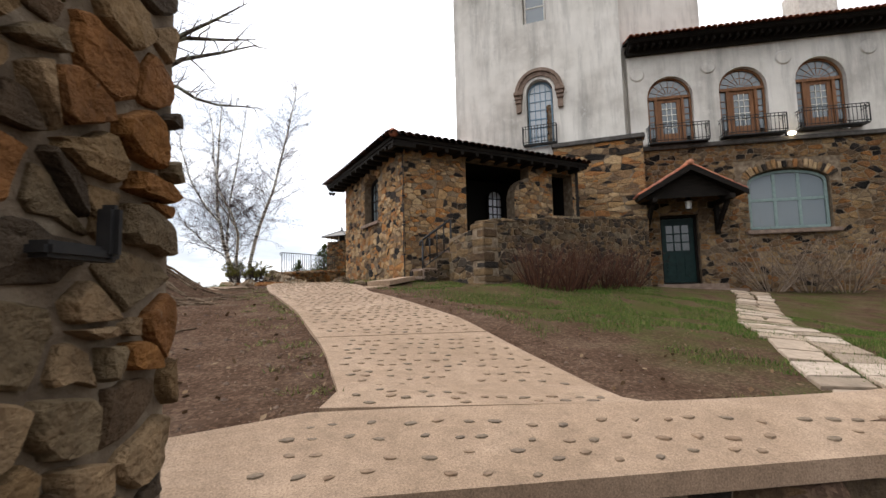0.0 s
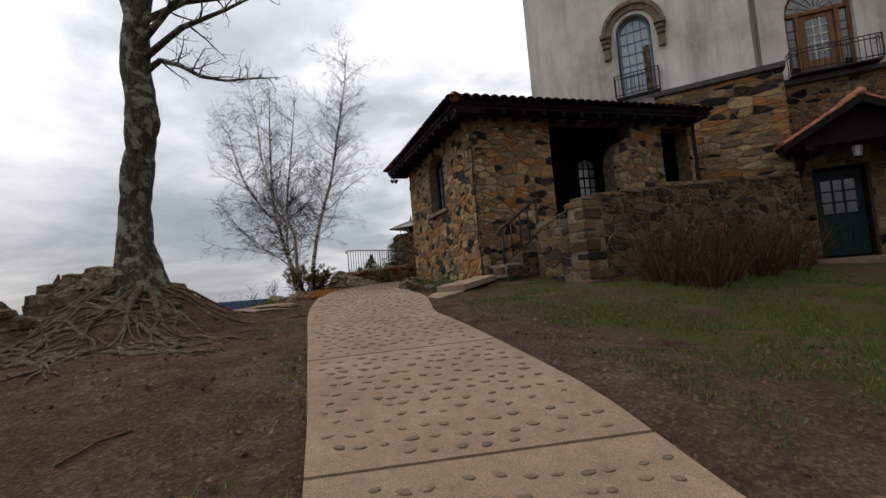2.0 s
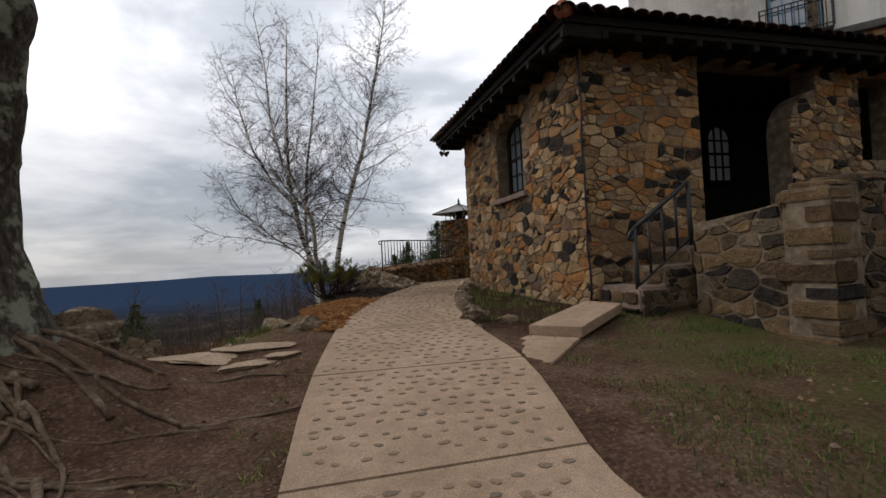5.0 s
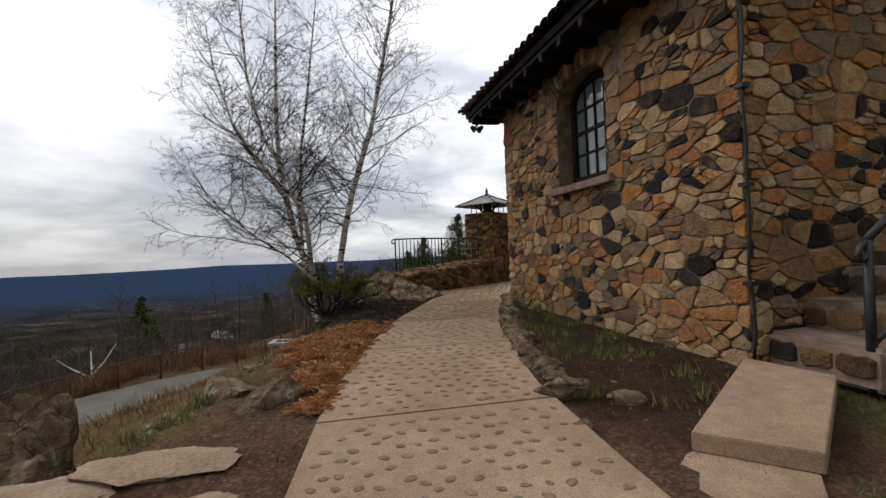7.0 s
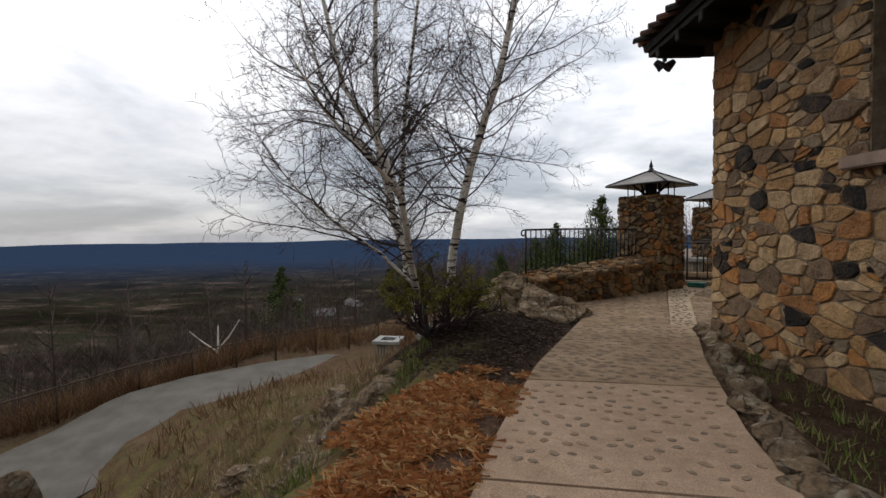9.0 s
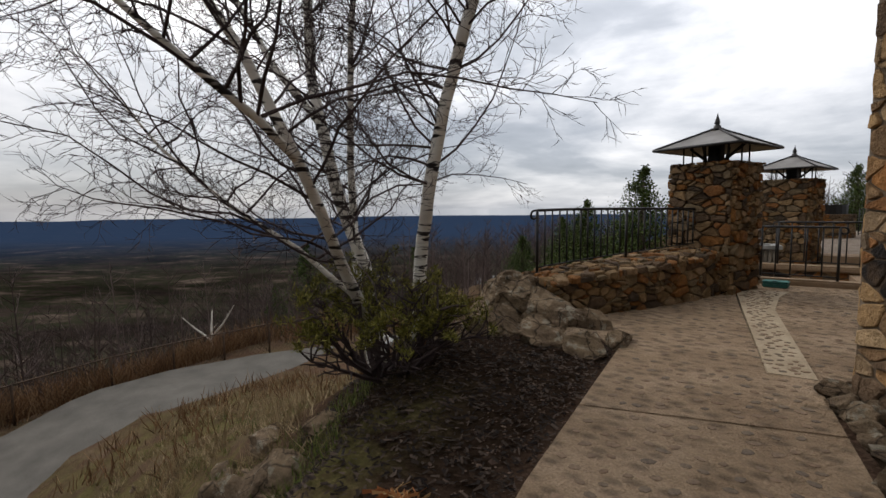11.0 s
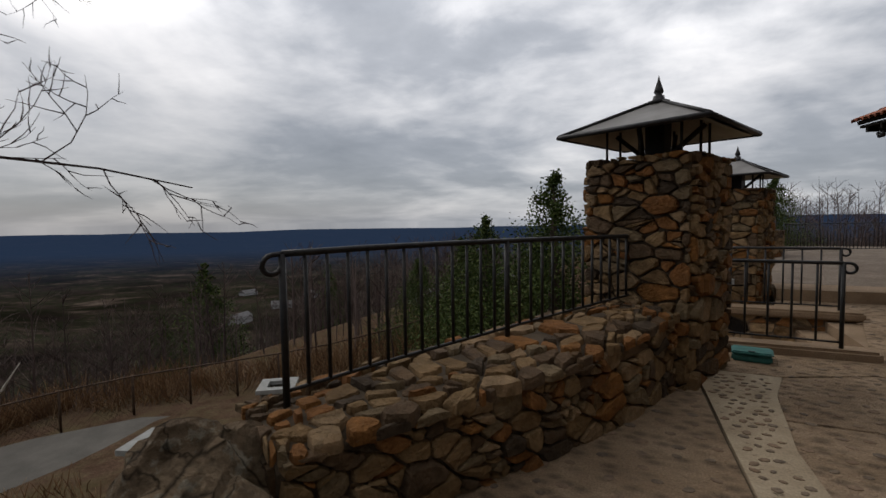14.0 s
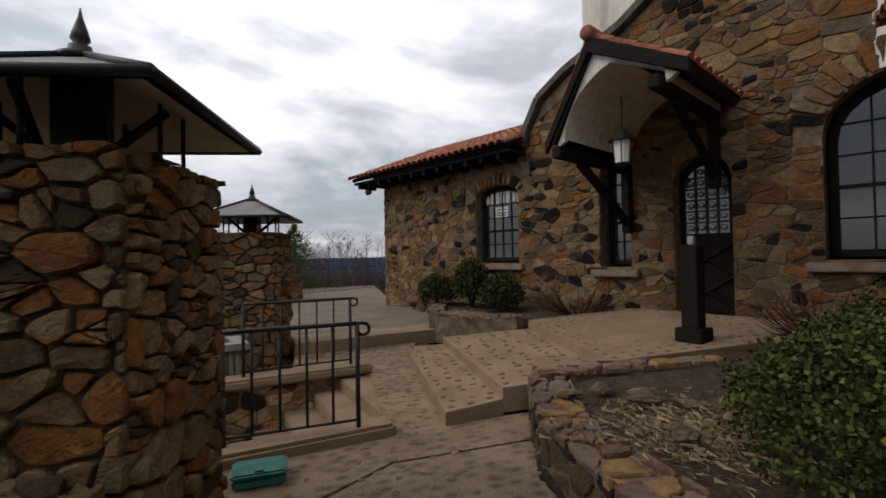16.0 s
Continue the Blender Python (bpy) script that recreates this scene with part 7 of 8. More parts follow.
class Tree:
    """Gathers limbs and twigs as tubes."""

    def __init__(self, seed):
        self.r = random.Random(seed)
        self.limbs = []
        self.tv, self.tf = [], []

    def path(self, p, d, length, n, curve, lift):
        pts, p, d = [tuple(p)], Vector(p), Vector(d).normalized()
        for _ in range(n):
            d = (d + Vector((self.r.gauss(0, curve), self.r.gauss(0, curve), self.r.gauss(0, curve) + lift))).normalized()
            p = p + d * (length / n)
            pts.append(tuple(p))
        return pts

    def twigs(self, pts, radius, level, spread, density, length, lift, droop=0.0):
        """Grows side shoots along a limb."""
        if level == 0:
            return
        total = sum((Vector(b) - Vector(a)).length for a, b in zip(pts, pts[1:]))
        n = max(1, int(total * density))
        for k in range(n):
            t = 0.15 + 0.85 * (k + self.r.random()) / n
            f = t * (len(pts) - 1)
            i = min(int(f), len(pts) - 2)
            a, b = Vector(pts[i]), Vector(pts[i + 1])
            p = a + (b - a) * (f - i)
            d = (b - a).normalized()
            side = Vector((self.r.gauss(0, 1), self.r.gauss(0, 1), self.r.gauss(0, 0.7))).normalized()
            side = (side - d * side.dot(d)).normalized()
            nd = (d * (1 - spread) + side * spread).normalized()
            L = length * self.r.uniform(0.5, 1.15) * (1.15 - 0.6 * t)
            r0 = max(radius * (0.55 - 0.2 * t), 0.0027)
            sub = self.path(p, nd, L, 4 if level > 1 else 3, 0.16, lift - droop)
            sides = 4 if r0 > 0.012 else 3
            rad = [r0 * (1 - 0.75 * j / (len(sub) - 1)) for j in range(len(sub))]
            tube(self.tv, self.tf, sub, rad, sides)
            self.twigs(sub, r0, level - 1, spread, density * 1.55, length * 0.5, lift, droop)

    def limb(self, pts, radii, sides=10):
        # finer, slightly wavering course
        fine, rad = [], []
        for i in range(len(pts) - 1):
            for k in range(4):
                t = k / 4
                q = Vector(pts[i]).lerp(Vector(pts[i + 1]), t)
                w = min(0.05 * radii[i], 0.008)
                fine.append(tuple(q + Vector((self.r.uniform(-w, w), self.r.uniform(-w, w), 0))))
                rad.append((radii[i] * (1 - t) + radii[i + 1] * t) * self.r.uniform(0.98, 1.03))
        fine.append(tuple(pts[-1]))
        rad.append(radii[-1])
        v, f = [], []
        tube(v, f, fine, rad, sides)
        self.limbs.append((v, f))
        return fine

    def build(self, name, label, trunk_mat, branch_mat, group=""):
        g = thing(name, Matrix.Identity(4), label, "tree", group)
        for k, (v, f) in enumerate(self.limbs):
            mesh_object("trunk" if k == 0 else "limb", v, f, trunk_mat, g, smooth=True)
        if self.tv:
            mesh_object("crown", self.tv, self.tf, branch_mat, g)["kind"] = "stuff"
        return g


# the big tree on the bank
t = Tree(5)
bz = ground_z(-5.63, 8.45)
TX, TY = -0.36, 0.45
def grown(pts):
    return [(x + TX, y + TY, z) for x, y, z in pts]


tr = t.limb(grown([(-5.33, 8.0, bz - 0.3), (-5.36, 8.0, bz + 0.15), (-5.42, 8.0, bz + 0.7), (-5.42, 8.02, 3.4), (-5.33, 8.02, 3.95), (-5.28, 8.02, 4.25), (-5.22, 8.02, 4.7), (-5.22, 8.02, 5.0), (-5.3, 8.02, 5.6), (-5.22, 8.02, 6.4)]), [0.52, 0.36, 0.25, 0.205, 0.225, 0.195, 0.235, 0.2, 0.21, 0.17], 16)
l1 = t.limb(grown([(-5.24, 8.02, 6.2), (-5.45, 8.0, 7.0), (-5.55, 7.95, 7.9), (-5.4, 7.9, 9.5)]), [0.14, 0.12, 0.1, 0.05])
l2 = t.limb(grown([(-5.2, 8.02, 6.2), (-5.0, 8.05, 7.0), (-4.9, 8.0, 7.9), (-4.7, 7.9, 9.2)]), [0.13, 0.11, 0.09, 0.05])
l3 = t.limb(grown([(-5.15, 8.0, 5.4), (-4.85, 8.0, 5.56), (-4.5, 7.98, 5.42), (-4.15, 7.95, 5.18), (-3.75, 7.95, 5.05), (-3.3, 7.92, 5.0), (-2.9, 7.9, 4.94)]), [0.055, 0.042, 0.036, 0.028, 0.02, 0.014, 0.006], 7)
t.twigs(l3, 0.028, 3, 0.55, 6.0, 0.6, 0.04)
for p, tip in (((-5.2, 8.05, 5.65), (-2.9, 7.6, 6.0)), ((-5.18, 8.02, 5.9), (-3.2, 7.9, 7.0)), ((-5.15, 8.0, 6.2), (-3.2, 8.3, 6.5)), ((-5.5, 7.95, 7.6), (-6.9, 8.2, 9.0)), ((-5.0, 8, 7.0), (-3.4, 7.4, 8.0))):
    a, b = Vector(grown([p])[0]), Vector(grown([tip])[0])
    lm = t.limb([tuple(a), tuple(a.lerp(b, 0.35) + Vector((0, 0, 0.15))), tuple(a.lerp(b, 0.7) + Vector((0, 0, 0.05))), tuple(b)], [0.06, 0.042, 0.026, 0.008], 7)
    t.twigs(lm, 0.035, 3, 0.55, 3.6, 0.75, 0.03)
t.twigs(l1, 0.06, 3, 0.6, 1.8, 1.2, 0.05)
t.twigs(l2, 0.06, 3, 0.6, 1.8, 1.2, 0.05)
maple = t.build("bare_tree", "bare grey-barked tree with a swollen trunk on the bank", maple_bark, twig_mat)
# surface roots
root_mat = bark("worn_root", (0.045, 0.028, 0.018), (0.12, 0.08, 0.05), (0.22, 0.16, 0.11), 12.0, (1, 1, 1), 0.08)
rng = random.Random(17)
for k in range(150):
    a = rng.uniform(-2.9, 0.75)
    p = Vector((-5.63 + 0.3 * math.cos(a), 8.42 + 0.3 * math.sin(a), 0))
    if k > 11:
        p = Vector((-5.5 + rng.uniform(-2.8, 1.3), 7.8 + rng.uniform(-1.15, 0.6), 0))
    d = a if k <= 11 else (rng.choice((0.0, math.pi)) + rng.gauss(-0.15, 0.3))
    L = rng.uniform(0.8, 2.9) if k <= 11 else rng.uniform(0.6, 1.9)
    n = 14
    pts, rad = [], []
    r0 = rng.uniform(0.022, 0.042) if k <= 11 else rng.uniform(0.012, 0.035)
    for i in range(n + 1):
        z = ground_z(p.x, p.y) + r0 * (0.3 + 0.5 * math.sin(i * 1.1 + k)) + (0.10 * max(0, 1 - i / 3) if k <= 11 else 0)
        pts.append((p.x, p.y, z))
        rad.append(r0 * (1 - 0.75 * i / n) * rng.uniform(0.85, 1.15))
        d += rng.gauss(0, 0.24 if k <= 11 else 0.15)
        p = p + Vector((math.cos(d), math.sin(d), 0)) * (L / n)
    v, f = [], []
    tube(v, f, pts, rad, 7)
    mesh_object("root", v, f, root_mat, maple, smooth=True)


# the birch clump: several stems from one stool
def birch(seed, stems, label, count):
    """Stems as given, with many thin ascending branches grown along them."""
    t = Tree(seed)
    courses = [t.limb(pts, [0.62 * r for r in rad], 9) for pts, rad in stems]
    for c, (pts, rad) in zip(courses, stems):
        n = len(c)
        limbs = count if pts[0][2] < 2 else count // 2
        for k in range(limbs):
            f = 0.2 + 0.78 * (k + t.r.random()) / limbs
            p = Vector(c[min(int(f * (n - 1)), n - 2)])
            a = t.r.uniform(0, 6.283)
            rise = 0.35 + 0.75 * f
            L = t.r.uniform(0.9, 2.0) * (1.25 - 0.7 * f) + 0.2
            sub = t.path(p, (math.cos(a), math.sin(a), rise), L, 7, 0.19, 0.02)
            r0 = 0.0125 * (1.2 - 0.6 * f)
            tube(t.tv, t.tf, sub, [r0 * (1 - 0.8 * i / 7) for i in range(8)], 5)
            t.twigs(sub, r0 * 0.7, 3, 0.5, 7.0, 0.6, 0.03, 0.03)
        t.twigs(c[int(n * 0.45):], 0.018, 3, 0.5, 6.0, 0.7, 0.06, 0.02)
    return t, courses


bz = 1.55
b1, c1 = birch(21, [([(-7.1, 16.95, bz), (-6.97, 16.89, 2.8), (-6.76, 16.76, 3.47), (-6.52, 16.65, 4.13), (-6.27, 16.6, 4.76), (-6.07, 16.6, 5.24), (-5.9, 16.6, 5.95), (-5.71, 16.6, 6.77), (-5.54, 16.6, 7.5), (-5.3, 16.6, 8.6), (-5.2, 16.6, 9.5)], [0.125, 0.11, 0.10, 0.092, 0.085, 0.078, 0.068, 0.056, 0.044, 0.026, 0.01])], "", 62)
b1.build("birch_tree", "white-barked leaning birch with black marks and bare twigs", birch_bark, birch_twig, "birch clump")
b2, c2 = birch(22, [
    ([(-7.45, 16.8, bz), (-7.63, 16.74, 2.65), (-7.79, 16.53, 3.41), (-7.85, 16.4, 4.1), (-7.98, 16.4, 4.6), (-8.0, 16.4, 5.8), (-7.95, 16.4, 7.2), (-7.8, 16.3, 8.8)], [0.13, 0.118, 0.105, 0.095, 0.085, 0.065, 0.045, 0.015]),
    ([(-7.3, 16.55, bz), (-7.22, 16.3, 2.25), (-7.0, 15.8, 2.8), (-6.81, 15.44, 3.21), (-6.66, 15.12, 3.56), (-6.75, 14.8, 4.2), (-6.95, 14.5, 4.75), (-7.1, 14.35, 5.7), (-7.15, 14.3, 6.8), (-7.3, 14.2, 7.9)], [0.12, 0.1, 0.078, 0.068, 0.062, 0.05, 0.042, 0.034, 0.024, 0.01]),
    ([(-7.5, 16.75, bz), (-7.7, 16.7, 2.6), (-7.75, 16.7, 3.7), (-7.6, 16.6, 5.0), (-7.3, 16.5, 6.4), (-7.0, 16.5, 8.4)], [0.08, 0.07, 0.062, 0.05, 0.036, 0.012]),
    ([(-6.66, 15.12, 3.56), (-6.62, 14.8, 3.78), (-6.66, 14.42, 4.02), (-6.75, 14.0, 4.35), (-6.8, 13.6, 4.8)], [0.05, 0.044, 0.036, 0.024, 0.01]),
    ([(-7.15, 16.1, 2.45), (-7.4, 15.7, 2.9), (-7.8, 15.3, 3.3), (-8.2, 15.0, 3.75), (-8.5, 14.8, 4.2)], [0.04, 0.036, 0.03, 0.02, 0.01]),
    ([(-7.85, 16.4, 4.1), (-8.3, 16.2, 4.7), (-8.7, 16.0, 5.5), (-9.0, 15.9, 6.6), (-9.1, 15.8, 7.6)], [0.07, 0.055, 0.04, 0.028, 0.01])], "", 26)
b2.build("birch_tree", "clump of three white birch stems with dense bare twigs", birch_bark, birch_twig, "birch clump")


def twig_shrub(name, x, y, z, radius, height, stems, seed, mat, label, fine=3, upright=0.75):
    """A leafless shrub of many stems."""
    t = Tree(seed)
    g = thing(name, Matrix.Identity(4), label, "shrub")
    for k in range(stems):
        a, d = t.r.uniform(0, 6.283), t.r.random() ** 0.5
        p = Vector((x + 0.35 * radius * d * math.cos(a), y + 0.35 * radius * d * math.sin(a), z))
        dirn = Vector((math.cos(a) * d * (1 - upright) * 2.2, math.sin(a) * d * (1 - upright) * 2.2, upright))
        pts = t.path(p, dirn, height * t.r.uniform(0.7, 1.1), 5, 0.09, 0.03)
        tube(t.tv, t.tf, pts, [0.012 * (1 - 0.7 * i / 5) for i in range(6)], 4)
        t.twigs(pts, 0.009, 2, 0.42, fine, height * 0.32, 0.06)
    mesh_object("twig_growth", t.tv, t.tf, mat, g)["kind"] = "stuff"
    return g


for k, (x, y, r, h, n) in enumerate([(2.1, 10.35, 0.9, 1.15, 60), (3.1, 11.1, 0.9, 1.2, 60), (4.1, 11.9, 0.9, 1.15, 55), (5.0, 12.7, 0.8, 1.1, 45), (2.6, 10.2, 0.7, 0.95, 40)]):
    twig_shrub("red_shrub", x, y, ground_z(x, y) - 0.05, r, h, n, 300 + k, red_twig, "dense red-brown leafless shrub below the terrace wall", 4)
for k, (u, v2, h, n) in enumerate([(3.2, -1.3, 2.0, 34), (4.3, -1.2, 2.1, 38), (5.2, -1.4, 2.0, 34)]):
    p = MAIN @ Vector((u, v2, 0))
    twig_shrub("bare_shrub", p.x, p.y, ground_z(p.x, p.y), 1.1, h, n, 320 + k, tan_twig, "pale leafless shrub below the wide window", 3.2, 0.62)
p = COURT @ Vector((1.9, 0.5, 0))
twig_shrub("barberry_shrub", p.x, p.y, 2.38, 0.7, 0.72, 60, 330, red_twig, "low dense dark red shrub below the house wall", 6, 0.5)
p = COURT @ Vector((-1.5, 1.0, 0))
twig_shrub("barberry_shrub", p.x, p.y, 2.4, 0.7, 0.75, 50, 331, red_twig, "low thin red-brown shrub below the hall window", 5, 0.5)


# ------------------------------------------------------------ leafy shrubs and conifers
def leaf_material(name, a, b, c):
    return material(name, lambda n: n.ramp(n.add("ShaderNodeNewGeometry").outputs["Random Per Island"], [(0.0, a), (0.55, b), (1.0, c)]), 0.75, spec=0.12)


box_leaf = leaf_material("boxwood_leaf", (0.018, 0.030, 0.008), (0.048, 0.06, 0.014), (0.12, 0.115, 0.03))
ever_leaf = leaf_material("evergreen_leaf", (0.013, 0.024, 0.008), (0.032, 0.045, 0.013), (0.08, 0.08, 0.025))
pine_leaf = leaf_material("mugo_needle", (0.055, 0.053, 0.010), (0.13, 0.125, 0.022), (0.26, 0.225, 0.055))
hem_leaf = leaf_material("hemlock_needle", (0.022, 0.038, 0.010), (0.05, 0.075, 0.018), (0.10, 0.12, 0.035))


def leaves(v, f, p, size, rng, n, spread, up=0.3, thin=0.45):
    """n small folded leaves about p."""
    for _ in range(n):
        q = Vector(p) + Vector((rng.gauss(0, spread), rng.gauss(0, spread), rng.gauss(0, spread)))
        d = Vector((rng.gauss(0, 1), rng.gauss(0, 1), rng.gauss(up, 0.8))).normalized()
        s = d.cross(Vector((rng.gauss(0, 1), rng.gauss(0, 1), rng.gauss(0, 1)))).normalized() * size * thin
        L = size * rng.uniform(0.7, 1.3)
        b = len(v)
        v += [tuple(q), tuple(q + d * L * 0.5 + s), tuple(q + d * L), tuple(q + d * L * 0.5 - s)]
        f.append((b, b + 1, b + 2, b + 3))


def leafy_shrub(name, x, y, z, rx, ry, h, count, size, seed, mat, label, group=""):
    """A rounded evergreen: stems inside, leaves in an uneven shell."""
    rng = random.Random(seed)
    g = thing(name, Matrix.Translation((x, y, z)), label, "shrub", group)
    v, f = [], []
    for k in range(14):
        a = rng.uniform(0, 6.283)
        tube(v, f, [(0, 0, 0), (rx * 0.4 * math.cos(a), ry * 0.4 * math.sin(a), h * 0.45), (rx * 0.75 * math.cos(a), ry * 0.75 * math.sin(a), h * 0.8)], [0.02, 0.014, 0.005], 4)
    mesh_object("twig_growth", v, f, twig_mat, g)["kind"] = "stuff"
    v, f = [], []
    while len(f) < count:
        d = Vector((rng.gauss(0, 1), rng.gauss(0, 1), rng.gauss(0.2, 0.9))).normalized()
        if d.z < -0.45:
            continue
        rad = (1 - 0.5 * rng.random() ** 2.2) * (1 + 0.22 * noise.noise(d * 2.6 + Vector((seed, 0, 0))) + 0.12 * noise.noise(d * 7 + Vector((0, seed, 0))))
        p = (d.x * rx * rad, d.y * ry * rad, h * 0.48 + d.z * h * 0.52 * rad)
        if p[2] < 0.02:
            continue
        leaves(v, f, p, size, rng, 5, size * 0.8)
    mesh_object("foliage", v, f, mat, g)["kind"] = "stuff"
    return g


leafy_shrub("boxwood_shrub", -1.2, 19.85, 2.22, 0.72, 0.7, 0.80, 16000, 0.032, 1, box_leaf, "dense rounded dark green boxwood with small leaves", "boxwood shrubs")
leafy_shrub("boxwood_shrub", 0.15, 20.25, 2.28, 0.7, 0.65, 0.78, 9000, 0.034, 2, box_leaf, "dense rounded dark green boxwood with small leaves", "boxwood shrubs")
for k, (u, v2, r, h) in enumerate([(5.15, 0.75, 0.36, 0.62), (4.2, 0.7, 0.34, 0.98), (3.35, 0.75, 0.38, 0.68)]):
    p = COURT @ Vector((u, v2, 0))
    leafy_shrub("evergreen_shrub", p.x, p.y, 2.36, r, r, h, 5000, 0.05, 10 + k, ever_leaf, "dark green evergreen shrub below the wing window", "evergreen shrubs")

# the spreading pine under the birches: bare twisting stems with tufts at their ends
t = Tree(44)
rng = random.Random(45)
mp = thing("mugo_pine", Matrix.Identity(4), "low spreading pine with bare twisted stems and needle tufts", "shrub")
lv, lf = [], []
for k in range(30):
    a = 6.283 * k / 30 + rng.uniform(-0.2, 0.2)
    p = Vector((-6.85 + 0.15 * math.cos(a), 16.2 + 0.15 * math.sin(a), ground_z(-6.85, 16.2) - 0.05))
    d = Vector((math.cos(a), math.sin(a), rng.uniform(0.4, 1.15)))
    pts = t.path(p, d, rng.uniform(0.55, 0.92), 7, 0.24, 0.07)
    tube(t.tv, t.tf, pts, [0.028 * (1 - 0.7 * i / 7) for i in range(8)], 5)
    for q in pts[4:]:
        for _ in range(3):
            sub = t.path(q, (math.cos(a) + rng.gauss(0, 0.8), math.sin(a) + rng.gauss(0, 0.8), rng.uniform(0.4, 1.4)), rng.uniform(0.16, 0.36), 4, 0.22, 0.06)
            tube(t.tv, t.tf, sub, [0.009, 0.008, 0.007, 0.006, 0.004], 4)
            if sub[-1][2] < 2.2 or rng.random() < 0.15:
                continue
            for e in sub[-2:]:
                leaves(lv, lf, e, 0.055, rng, 27, 0.018, 0.9, 0.09)
mesh_object("twig_growth", t.tv, t.tf, birch_twig, mp)["kind"] = "stuff"
mesh_object("needle_growth", lv, lf, pine_leaf, mp)["kind"] = "stuff"


def conifer(x, y, z, h, r, seed, label, tiers=22):
    rng = random.Random(seed)
    g = thing("conifer_tree", Matrix.Translation((x, y, z)), label, "tree", "hillside conifers")
    v, f = [], []
    tube(v, f, [(0, 0, -0.5), (0, 0, h * 0.5), (0, 0, h)], [r * 0.09, r * 0.06, 0.01], 7)
    mesh_object("trunk", v, f, twig_mat, g)
    v, f = [], []
    for k in range(tiers):
        t = (k + 0.5) / tiers
        zz = h * (0.1 + 0.9 * t)
        R = 1.2 * r * (1 - t) ** 0.95 + 0.04
        for j in range(max(4, int(11 * (1 - t)) + 3)):
            a = rng.uniform(0, 6.283)
            L = R * rng.uniform(0.65, 1.15)
            for s in range(4):
                u = (s + 1) / 4
                p = (L * u * math.cos(a), L * u * math.sin(a), zz - L * 0.25 * u + rng.gauss(0, 0.05))
                leaves(v, f, p, 0.075 * (h / 4), rng, 22, L * 0.11 + 0.03, 0.0, 0.35)
    mesh_object("crown", v, f, hem_leaf, g)["kind"] = "stuff"


for k, (x, y, top, r) in enumerate([(-6.5, 25.5, 4.2, 1.5), (-8.1, 26.2, 3.4, 1.4), (-55.5, 56.0, -1.2, 6.4), (-41.5, 62.0, -1.6, 4.0), (-47.0, 44.5, -5.0, 4.0), (-9.4, 28.0, 2.9, 1.3), (-11.5, 29.5, 2.2, 1.4), (-7.3, 27.6, 3.0, 1.2), (-0.5, 40.5, 5.0, 1.7)]):
    gz = ground_z(x, y)
    conifer(x, y, gz, top - gz, r, 400 + k, "young green conifer growing on the slope")


def bare_wood(name, spots, seed, label, hmin, hmax, mat, top_most=1e9):
    """Leafless woodland trees as one mass."""
    rng = random.Random(seed)
    v, f = [], []
    for x, y in spots:
        z = ground_z(x, y) - 0.2
        h = min(rng.uniform(hmin, hmax), (top_most - z) * rng.uniform(0.8, 1.0))
        if h < 0.8:
            continue
        lean = Vector((rng.gauss(0, 0.05), rng.gauss(0, 0.05), 1))
        top = Vector((x, y, z)) + lean * h
        r0 = h * 0.0095
        tube(v, f, [(x, y, z), tuple(Vector((x, y, z)).lerp(top, 0.5)), tuple(top)], [r0, r0 * 0.6, r0 * 0.1], 4)
        for k in range(rng.randrange(12, 20)):
            t = rng.uniform(0.22, 0.95)
            p = Vector((x, y, z)).lerp(top, t)
            a = rng.uniform(0, 6.283)
            L = h * 0.3 * (1.1 - t) + 0.25
            d = Vector((math.cos(a) * 0.8, math.sin(a) * 0.8, rng.uniform(0.5, 1.1))).normalized()
            q = p + d * L
            tube(v, f, [tuple(p), tuple(p.lerp(q, 0.5) + Vector((0, 0, -0.04 * L))), tuple(q)], [r0 * 0.35, r0 * 0.22, r0 * 0.05], 3)
            for _ in range(3):
                s = p.lerp(q, rng.uniform(0.35, 0.95))
                e = s + (d + Vector((rng.gauss(0, 0.6), rng.gauss(0, 0.6), rng.gauss(0.2, 0.4)))).normalized() * L * 0.45
                tube(v, f, [tuple(s), tuple(e)], [r0 * 0.16, r0 * 0.03], 3)
    ob = mesh_object(name, v, f, mat)
    return tagged(ob, label, "woods", kind="stuff")


rng = random.Random(50)
grey_twig = material("woodland_twig", lambda n: n.ramp(n.add("ShaderNodeNewGeometry").outputs["Random Per Island"], [(0.0, (0.036, 0.025, 0.022)), (0.5, (0.08, 0.056, 0.05)), (1.0, (0.14, 0.104, 0.092))]), 0.9)
near_spots = [(rng.uniform(-30, -20.5), rng.uniform(8, 48)) for _ in range(300)] + [(rng.uniform(-13, -7.5), rng.uniform(28, 44)) for _ in range(70)] + [(rng.uniform(-19, -13), rng.uniform(28, 46)) for _ in range(80)]
bare_wood("hillside_woods", near_spots, 51, "bare grey-brown woodland on the slope below the fence", 2.6, 5.0, grey_twig, 2.9)
bare_wood("north_woods", [(rng.uniform(-6, 12), rng.uniform(43, 70)) for _ in range(150)], 52, "bare grey-brown trees beyond the court", 3.5, 7.5, grey_twig, 5.6)
mid = [(rng.uniform(-110, -30), rng.uniform(0, 130)) for _ in range(520)]
bare_wood("valley_woods", mid, 53, "bare grey-brown woodland stepping down to the valley", 5.0, 9.0, grey_twig)

